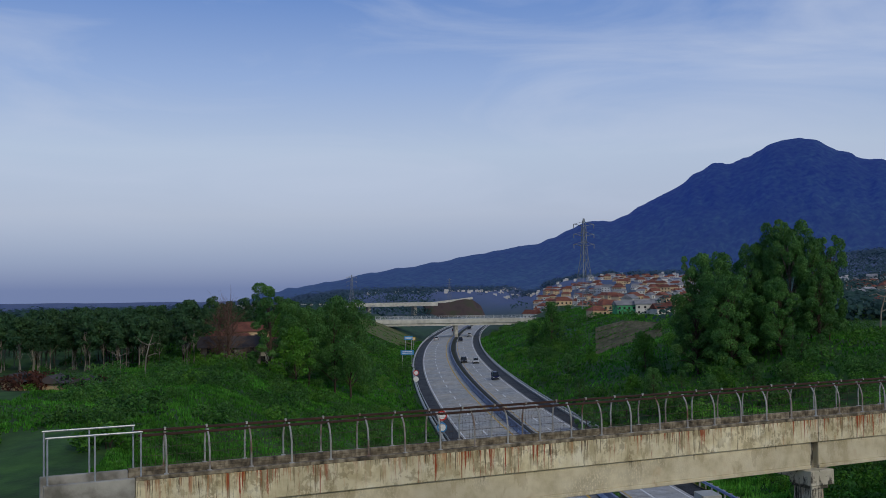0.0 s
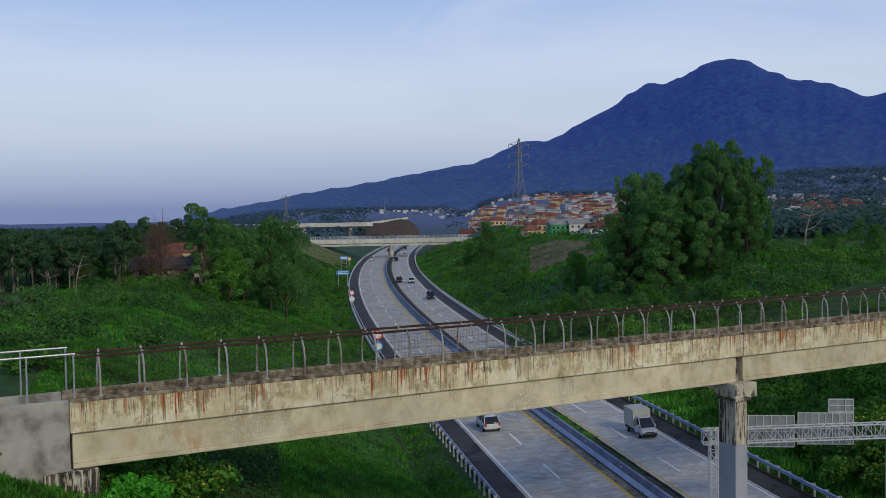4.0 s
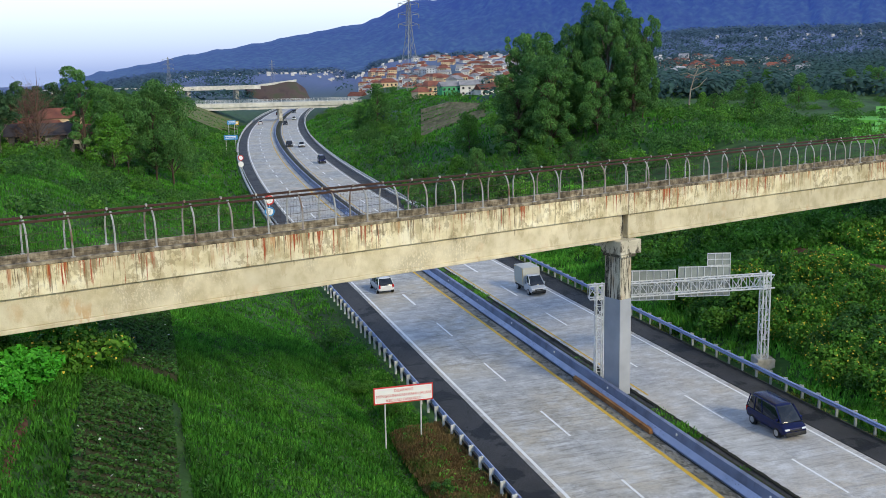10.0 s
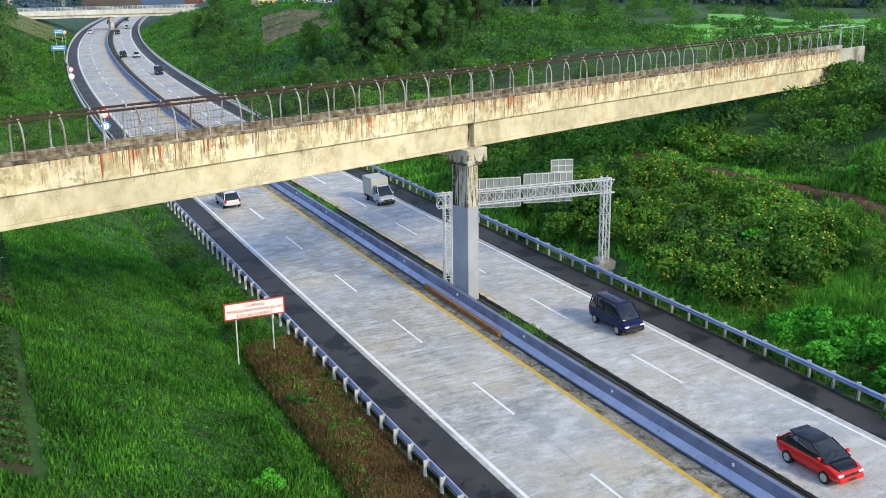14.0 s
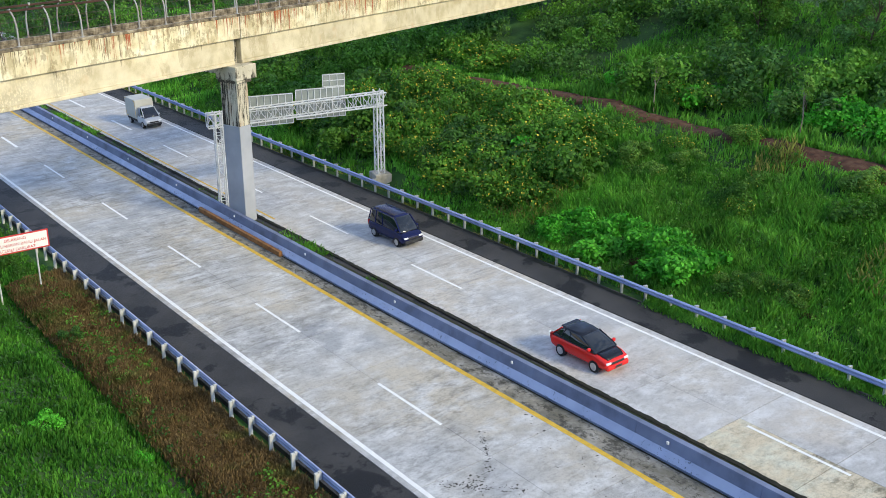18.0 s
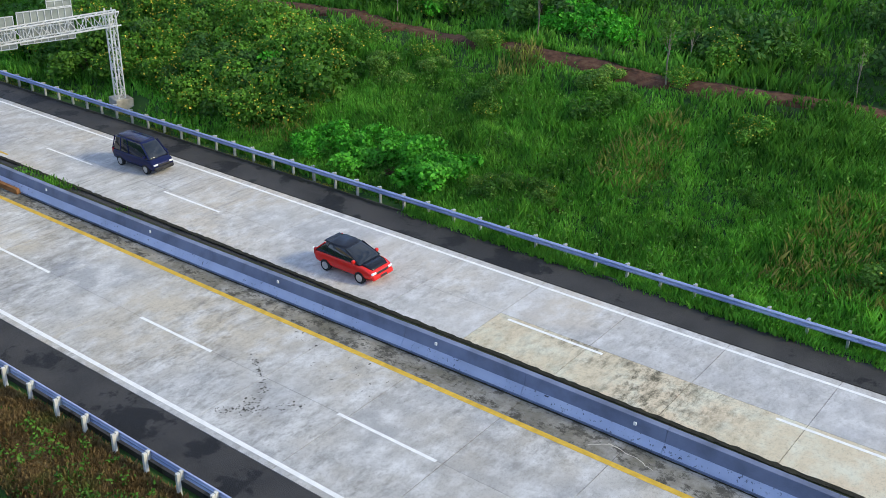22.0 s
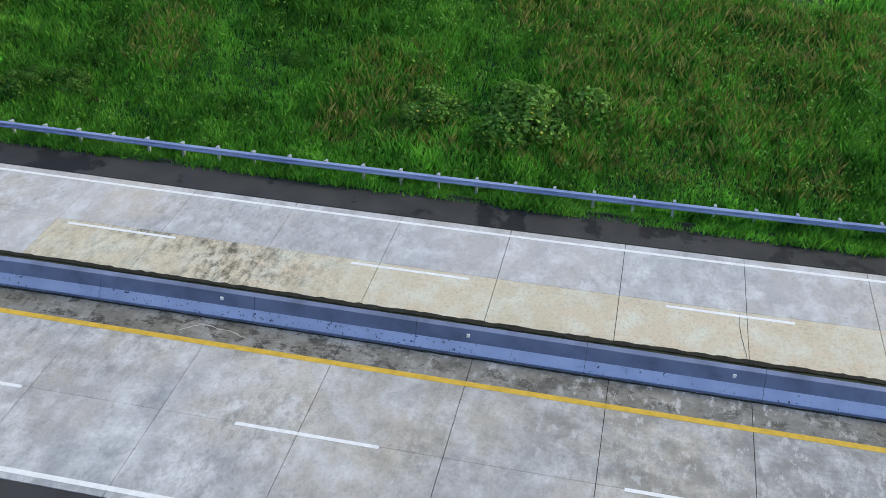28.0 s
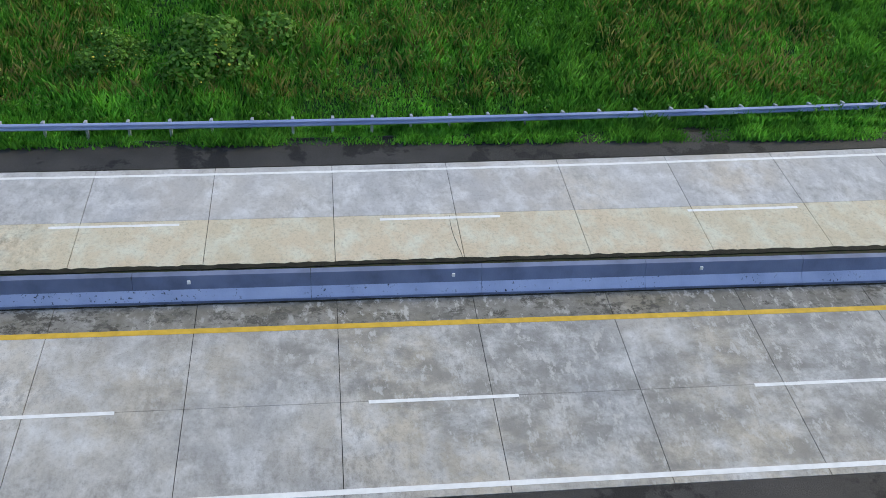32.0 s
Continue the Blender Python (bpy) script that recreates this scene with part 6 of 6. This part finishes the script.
for x0, x1 in ((-44, -36), (34, 44)):
    bm = bmesh.new()
    box(bm, x0, x1, -4.2, 4.2, 2, 9.2, bevel=0.1)
    part("abutment", bm, M["abutment"], far_bridge)

flyover = empty("flyover", Matrix.Translation((22, 740, 1.0)) @ Matrix.Rotation(radians(14), 4, "Z"), "long pale concrete flyover crossing in the distance", "bridge")
bm = bmesh.new()
box(bm, -90, 62, -5, 5, 8.2, 11.0, bevel=0.1)
part("deck", bm, M["far_concrete"], flyover)
for x in (-60, -25, 10, 45):
    bm = bmesh.new()
    box(bm, x - 1.2, x + 1.2, -3, 3, -8, 8.2)
    part("pier", bm, M["abutment"], flyover)
bm = bmesh.new()
rings = []
for q in range(9):
    az = 5.6 + 3.6 * q / 8
    x, y = polar(az, 775)
    top = (11.0 + 5.0 * q / 8) * (1 - float(smooth(6.5, 8, q)) * 1.3)
    rings.append([(x, y - 26 + 3 * math.sin(q * 2.1), -12), (x, y, top - 1.0 + 0.8 * math.sin(q * 1.7)), (x, y + 14, top - 1.0), (x, y + 30, -12)])
loft_rows = [[bm.verts.new(p) for p in ring_] for ring_ in rings]
for a, b in zip(loft_rows, loft_rows[1:]):
    for k in range(3):
        bm.faces.new((a[k], a[k + 1], b[k + 1], b[k]))
bmesh.ops.recalc_face_normals(bm, faces=bm.faces[:])
tagged(part("earth_bank", bm, M["far_earth"], None, "", True), "bare brown earth bank carrying the far flyover's road", "bank", kind="structure")
bm = bmesh.new()
for q in range(8):
    pa, pb = polar(6.0 + 2.3 * q / 8, 776), polar(6.0 + 2.3 * (q + 1) / 8, 776)
    za, zb = 10.6 + 3.7 * q / 8, 10.6 + 3.7 * (q + 1) / 8
    vs = [bm.verts.new(p) for p in ((*pa, za - 0.6), (*pb, zb - 0.6), (*pb, zb + 1.0), (*pa, za + 1.0))]
    bm.faces.new(vs)
    ws = [bm.verts.new((v.co.x, v.co.y + 0.6, v.co.z)) for v in vs]
    bm.faces.new(ws[::-1])
    for k in range(4):
        bm.faces.new((vs[k], ws[k], ws[(k + 1) % 4], vs[(k + 1) % 4]))
tagged(part("far_parapet", bm, M["far_concrete"], None), "pale concrete parapet of the far flyover's ramp", "parapet", kind="structure")
sheet("dry_slope", lambda y: 1.5, 19, 372, 442, M["dry_slope"], 0.35, "dry brown grass slope beside the far overpass", "slope", 24, 8)

# terraced field below the houses
field = empty("terraced_field", Matrix(), "brown and green terraced field with pale ridges below the houses", "field")
for i in range(7):
    d = 250 + i * 8.5
    v, f = [], []
    for j in range(13):
        az = 15.1 + 3.6 * j / 12
        for dd in (0, 1.6, 5.0):
            x, y = polar(az, d + dd)
            v.append((x, y, ground_at(x, y) + (0.9 if dd == 1.6 else 0.15)))
    for j in range(12):
        for q in (0, 1):
            a = j * 3 + q
            f.append((a, a + 3, a + 4, a + 1))
    mesh_object("ridge", v, f, M["soil_pale"], field)


# ---------------------------------------------------------------- vehicles
M["tyre"] = material("black_rubber", [(0.012, 0.012, 0.012), (0.02, 0.02, 0.02)], 5.0, 0.85)
M["rim"] = material("alloy_rim", [(0.5, 0.5, 0.5), (0.6, 0.6, 0.6)], 5.0, 0.3, metal=0.8)
M["glass"] = material("dark_car_glass", [(0.012, 0.015, 0.02), (0.02, 0.024, 0.03)], 2.0, 0.06, spec=0.8)
M["lamp"] = material("clear_headlamp", [(0.75, 0.76, 0.78), (0.85, 0.85, 0.86)], 5.0, 0.15)
M["tail"] = material("red_tail_lamp", [(0.4, 0.01, 0.01), (0.5, 0.02, 0.02)], 5.0, 0.2)
M["plastic"] = material("black_plastic", [(0.015, 0.015, 0.016), (0.03, 0.03, 0.032)], 5.0, 0.6)
M["plate"] = material("number_plate", [(0.03, 0.03, 0.03), (0.05, 0.05, 0.05)], 5.0, 0.5)
for nm, c in (("car_red", (0.78, 0.02, 0.014)), ("car_blue", (0.008, 0.012, 0.065)), ("car_black", (0.012, 0.014, 0.022)), ("car_white", (0.7, 0.71, 0.72)), ("car_silver", (0.52, 0.54, 0.57))):
    M[nm] = material(nm + "_paint", [tuple(0.9 * q for q in c), c], 1.0, 0.25, spec=0.6 if max(c) > 0.3 else 0.3)


def loft(bm, rings):
    """Rings of equal length joined to a closed skin."""
    R = [[bm.verts.new(p) for p in ring] for ring in rings]
    k = len(R[0])
    for a, b in zip(R, R[1:]):
        for j in range(k):
            bm.faces.new((a[j], a[(j + 1) % k], b[(j + 1) % k], b[j]))
    bm.faces.new(R[0][::-1])
    bm.faces.new(R[-1])
    bmesh.ops.recalc_face_normals(bm, faces=bm.faces[:])


def section(y, hw, z0, z1, tuck=0.12, shoulder=0.85):
    """A rounded body section across the car at y."""
    zm = z0 + (z1 - z0) * shoulder
    half = [(hw - tuck, z0), (hw - 0.02, z0 + 0.12), (hw, z0 + (z1 - z0) * 0.5), (hw - 0.03, zm), (hw - 0.14, z1)]
    return [(x, y, z) for x, z in half] + [(-x, y, z) for x, z in half[::-1]]


def vehicle(name, label, L, W, H, paint, hood, rake, beltf, roof_paint=None, box_len=0.0, tail=0.35, rails=False, spoiler=False, boxh=0.0):
    """Forward is -y. hood: bonnet length; beltf: belt height; rake: windscreen run; tail: rear glass run."""
    roof_paint = roof_paint or paint
    e = empty(name, Matrix(), label, "vehicle", "vehicles on the road")
    hw = W / 2
    cab_end = L / 2 if not box_len else L / 2 - box_len
    bm = bmesh.new()
    st = [(-L / 2, 0.86, 0.42, beltf - 0.32), (-L / 2 + 0.12, 0.95, 0.28, beltf - 0.22), (-L / 2 + max(0.25, hood * 0.55), 1.0, 0.24, beltf - 0.10), (-L / 2 + hood + 0.15, 1.0, 0.24, beltf), (0, 1.0, 0.24, beltf), (cab_end - 0.25, 1.0, 0.26, beltf), (cab_end - 0.05, 0.95, 0.34, beltf - 0.05), (cab_end, 0.88, 0.45, beltf - 0.12)]
    loft(bm, [section(y, hw * k, z0, z1) for y, k, z0, z1 in st])
    body = part("body", bm, M[paint], e, "", True)
    sub = body.modifiers.new("rounding", "SUBSURF")
    sub.levels = sub.render_levels = 2
    y0, y1 = -L / 2 + hood, cab_end - 0.06
    ry0, ry1 = y0 + rake, y1 - (tail if not box_len else 0.05)
    gw, rw = hw - 0.10, hw - 0.24

    def ring(q, z):
        """A rounded rectangle between the belt (q = 0) and the roof (q = 1)."""
        w_, a_, b_ = gw + (rw - gw) * q, y0 + (ry0 - y0) * q, y1 + (ry1 - y1) * q
        c_ = min(0.16 + 0.1 * q, 0.4 * (b_ - a_))
        out = []
        for cx, cy, t0 in ((w_ - c_, b_ - c_, 0), (c_ - w_, b_ - c_, 90), (c_ - w_, a_ + c_, 180), (w_ - c_, a_ + c_, 270)):
            out += [(cx + c_ * math.cos(radians(t0 + 30 * k)), cy + c_ * math.sin(radians(t0 + 30 * k)), z) for k in range(4)]
        return out

    bm = bmesh.new()
    hg = H - beltf
    loft(bm, [ring(-0.05, beltf - 0.08), ring(0.0, beltf), ring(0.42, beltf + 0.45 * hg), ring(0.80, H - 0.12), ring(0.9, H - 0.075)])
    part("glazing", bm, M["glass"], e, "dark tinted glass", True)
    bm = bmesh.new()
    loft(bm, [ring(0.86, H - 0.095), ring(0.93, H - 0.085), ring(1.02, H - 0.045), ring(1.14, H - 0.012), ring(1.35, H)])
    part("roof", bm, M[roof_paint], e, "", True)
    for s in (-1, 1):
        for (ya, yb) in ((y0, ry0), (y1, ry1), ((y0 + y1) / 2 + 0.15, (ry0 + ry1) / 2 + 0.1)) + (() if box_len else (((y0 + 3 * y1) / 4 + 0.1, (ry0 + 3 * ry1) / 4 + 0.05),)):
            bm = bmesh.new()
            rod(bm, (s * (gw + 0.005), ya, beltf - 0.05), (s * (rw + 0.005), yb, H - 0.06), 0.03 if spoiler else 0.045, 6)
            part("pillar", bm, M["car_black" if spoiler and (ya, yb) != (y1, ry1) else paint], e)
        bm = bmesh.new()
        box(bm, s * hw - 0.1 if s > 0 else s * hw - 0.1, s * hw + 0.1, y0 + 0.25, y0 + 0.40, beltf, beltf + 0.16, bevel=0.03)
        part("mirror", bm, M[paint], e)
        bm = bmesh.new()
        box(bm, s * hw * 0.68 - 0.16, s * hw * 0.68 + 0.16, -L / 2 + 0.0, -L / 2 + 0.2, beltf - 0.41, beltf - 0.29, bevel=0.035)
        part("headlight", bm, M["lamp"], e)
        bm = bmesh.new()
        box(bm, s * hw * 0.8 - 0.1, s * hw * 0.8 + 0.08, L / 2 - 0.12, L / 2 + 0.02, 0.65, 1.0, bevel=0.02)
        part("tail_light", bm, M["tail"], e)
        if rails:
            bm = bmesh.new()
            rod(bm, (s * (rw - 0.05), ry0 + 0.1, H + 0.05), (s * (rw - 0.05), ry1 - 0.1, H + 0.05), 0.025, 6)
            part("roof_rail", bm, M["plastic"], e)
        for wy in (-L / 2 + 0.78, L / 2 - 0.8):
            bm = bmesh.new()
            bmesh.ops.create_cone(bm, cap_ends=True, segments=20, radius1=0.31, radius2=0.31, depth=0.2, matrix=Matrix.Translation((s * (hw - 0.09), wy, 0.31)) @ Matrix.Rotation(radians(90), 4, "Y"))
            t = part("tyre", bm, M["tyre"], e)
            bm = bmesh.new()
            bmesh.ops.create_cone(bm, cap_ends=True, segments=14, radius1=0.2, radius2=0.19, depth=0.03, matrix=Matrix.Translation((s * (hw + 0.018), wy, 0.31)) @ Matrix.Rotation(radians(90), 4, "Y"))
            part("rim", bm, M["rim"], t)
    bm = bmesh.new()
    box(bm, -hw * 0.85, hw * 0.85, -L / 2 - 0.05, -L / 2 + 0.15, 0.28, 0.52, bevel=0.05)
    part("front_bumper", bm, M["plastic" if not spoiler else paint], e)
    bm = bmesh.new()
    box(bm, -hw * 0.5, hw * 0.5, -L / 2 - 0.02, -L / 2 + 0.05, 0.55, 0.66, bevel=0.02)
    part("grille", bm, M["plastic"], e)
    bm = bmesh.new()
    box(bm, -0.22, 0.22, -L / 2 - 0.075, -L / 2 - 0.052, 0.36, 0.47)
    part("number_plate_bar", bm, M["plate"], e)
    if spoiler:
        bm = bmesh.new()
        box(bm, -rw * 0.9, rw * 0.9, ry1 - 0.12, ry1 + 0.16, H - 0.07, H - 0.012, bevel=0.025)
        part("spoiler", bm, M["car_black"], e)
        bm = bmesh.new()
        loft(bm, [[(-hw * k, y, z - 0.05), (hw * k, y, z - 0.05), (hw * k, y, z - 0.012), (hw * k * 0.8, y, z), (-hw * k * 0.8, y, z), (-hw * k, y, z - 0.012)] for k, y, z in ((0.62, -L / 2 + 0.16, beltf - 0.20), (0.72, -L / 2 + 0.4, beltf - 0.085), (0.76, -L / 2 + hood + 0.12, beltf + 0.018))])
        part("bonnet", bm, M["car_black"], e, "black bonnet", True)
    if box_len:
        bm = bmesh.new()
        box(bm, -hw + 0.02, hw - 0.02, cab_end + 0.03, L / 2 - 0.1, 0.42, 0.62)
        part("chassis", bm, M["plastic"], e)
        bm = bmesh.new()
        box(bm, -hw - 0.04, hw + 0.04, cab_end + 0.05, L / 2, 0.66, boxh, bevel=0.025)
        part("cargo_box", bm, M["box_grey"], e)
        for s in (-1, 1):
            x = s * (hw + 0.045)
            for ya, yb, za, zb in ((cab_end + 0.1, cab_end + 0.5, boxh - 0.12, boxh - 0.07), (L / 2 - 0.5, L / 2 - 0.1, boxh - 0.12, boxh - 0.07), (cab_end + 0.1, cab_end + 0.16, 0.8, boxh - 0.1), (L / 2 - 0.16, L / 2 - 0.1, 0.75, 1.2), (L / 2 - 0.6, L / 2 - 0.1, 0.72, 0.78)):
                bm = bmesh.new()
                box(bm, x - 0.006, x + 0.006, ya, yb, za, zb)
                part("reflective_tape", bm, M["sign_yellow"], e)
    return e


M["box_grey"] = material("grey_cargo_box", [(0.46, 0.46, 0.42), (0.56, 0.56, 0.52)], 0.8, 0.6, bump=0.05)
lie = math.atan(CROSS)


def drive(v, u, y, turn=0.0, scale=1.0):
    m = Matrix.Translation(road_p(u, y)) @ Matrix.Rotation(-lie, 4, "Y") @ Matrix.Rotation(turn, 4, "Z") @ Matrix.Diagonal((scale, scale, scale, 1))
    if v.name not in used_first:
        used_first.add(v.name)
        v.matrix_basis = m
        return
    copy_thing(v, m).matrix_basis = m


van = vehicle("minivan", "dark blue boxy minivan with tinted windows on the road", 4.1, 1.65, 1.86, "car_blue", 0.45, 0.75, 1.02, None, 0, 0.22, True)
hatch = vehicle("hatchback", "bright red hatchback with black roof and bonnet", 3.85, 1.70, 1.52, "car_red", 0.80, 1.05, 0.98, "car_black", 0, 0.62, False, True)
truck = vehicle("box_truck", "silver light truck with grey cargo box and yellow tape", 4.5, 1.7, 1.85, "car_silver", 0.5, 0.7, 1.05, None, 2.55, 0.05, False, False, 2.45)
suv = vehicle("suv", "black sport utility car on the far road", 4.5, 1.8, 1.7, "car_black", 0.95, 0.75, 1.0, None, 0, 0.5, True)
white_car = vehicle("car", "white car on the far road", 4.3, 1.75, 1.6, "car_white", 0.9, 0.8, 0.98, None, 0, 0.5, True)
drive(van, 35.9, 51.3)
drive(hatch, 33.35, 31.3)
drive(truck, 35.9, 92.4)
for v, u, y in ((van, 36.2, 239), (white_car, 35.4, 291), (suv, 32.2, 296), (suv, 32.9, 410), (white_car, 36.0, 446), (suv, 33, 520), (white_car, 22.6, 100.5), (white_car, 22.3, 430), (suv, 26, 505)):
    drive(v, u, y, (math.pi if u < 29 else 0) - math.atan(float(bend(y + 1) - bend(y - 1)) / 2))


# ---------------------------------------------------------------- cracks and patches in the paving
M["crack"] = material("dark_crack", [(0.05, 0.048, 0.042), (0.09, 0.085, 0.075)], 3.0, 0.9)
M["sealant"] = material("pale_sealant", [(0.5, 0.48, 0.42), (0.6, 0.58, 0.52)], 3.0, 0.8)


def crack(u, y, length, ang, seed, w=0.013, mat="crack", wander=0.32):
    r = np.random.RandomState(seed)
    n = int(length / 0.18)
    v, f = [], []
    for i in range(n + 1):
        ww = w * r.uniform(0.4, 1.3)
        v += [road_p(u - math.sin(ang) * ww, y + math.cos(ang) * ww, 0.005), road_p(u + math.sin(ang) * ww, y - math.cos(ang) * ww, 0.005)]
        u, y = u + math.cos(ang) * 0.18, y + math.sin(ang) * 0.18
        ang += r.normal(0, wander)
    f = [(2 * i, 2 * i + 1, 2 * i + 3, 2 * i + 2) for i in range(n)]
    mesh_object("crack", v, f, M[mat], road)


def pits(line, n, spread, seed):
    """Small dark holes strewn along a line of spalled concrete."""
    r = np.random.RandomState(seed)
    v, f = [], []
    for _ in range(n):
        k = r.rand() * (len(line) - 1)
        i = int(k)
        u, y = (line[i][q] + (line[i + 1][q] - line[i][q]) * (k - i) + r.normal(0, spread) for q in (0, 1))
        w, ln, a = 0.012 + 0.05 * r.rand() ** 2, 0.02 + 0.09 * r.rand() ** 2, r.uniform(0, 3.14)
        b = len(v)
        for q in range(6):
            t = q * math.pi / 3
            p, o = w * math.cos(t) * r.uniform(0.7, 1.2), ln * math.sin(t) * r.uniform(0.7, 1.2)
            v.append(road_p(u + p * math.cos(a) - o * math.sin(a), y + p * math.sin(a) + o * math.cos(a), 0.005))
        f.append(tuple(range(b, b + 6)))
    tagged(mesh_object("spalled_pits", v, f, M["crack"], road), kind="stuff")


pits(((24.95, 29.5), (24.3, 28.4), (23.5, 27.2)), 45, 0.09, 60)
pits(((21.3, 27.7), (22.35, 26.4), (23.75, 25.1)), 90, 0.14, 61)
pits(((22.0, 27.1), (23.5, 27.0)), 35, 0.25, 62)
pits(((26.0, 22.0), (27.2, 30.0)), 30, 0.8, 63)
crack(31.5, -5.8, 2.75, 0.03, 64, 0.013, "crack", 0.05)
crack(28.25, 14.85, 0.9, -0.75, 80, 0.02, "sealant", 0.25)
crack(28.8, 14.3, 2.3, -1.75, 81, 0.02, "sealant", 0.3)
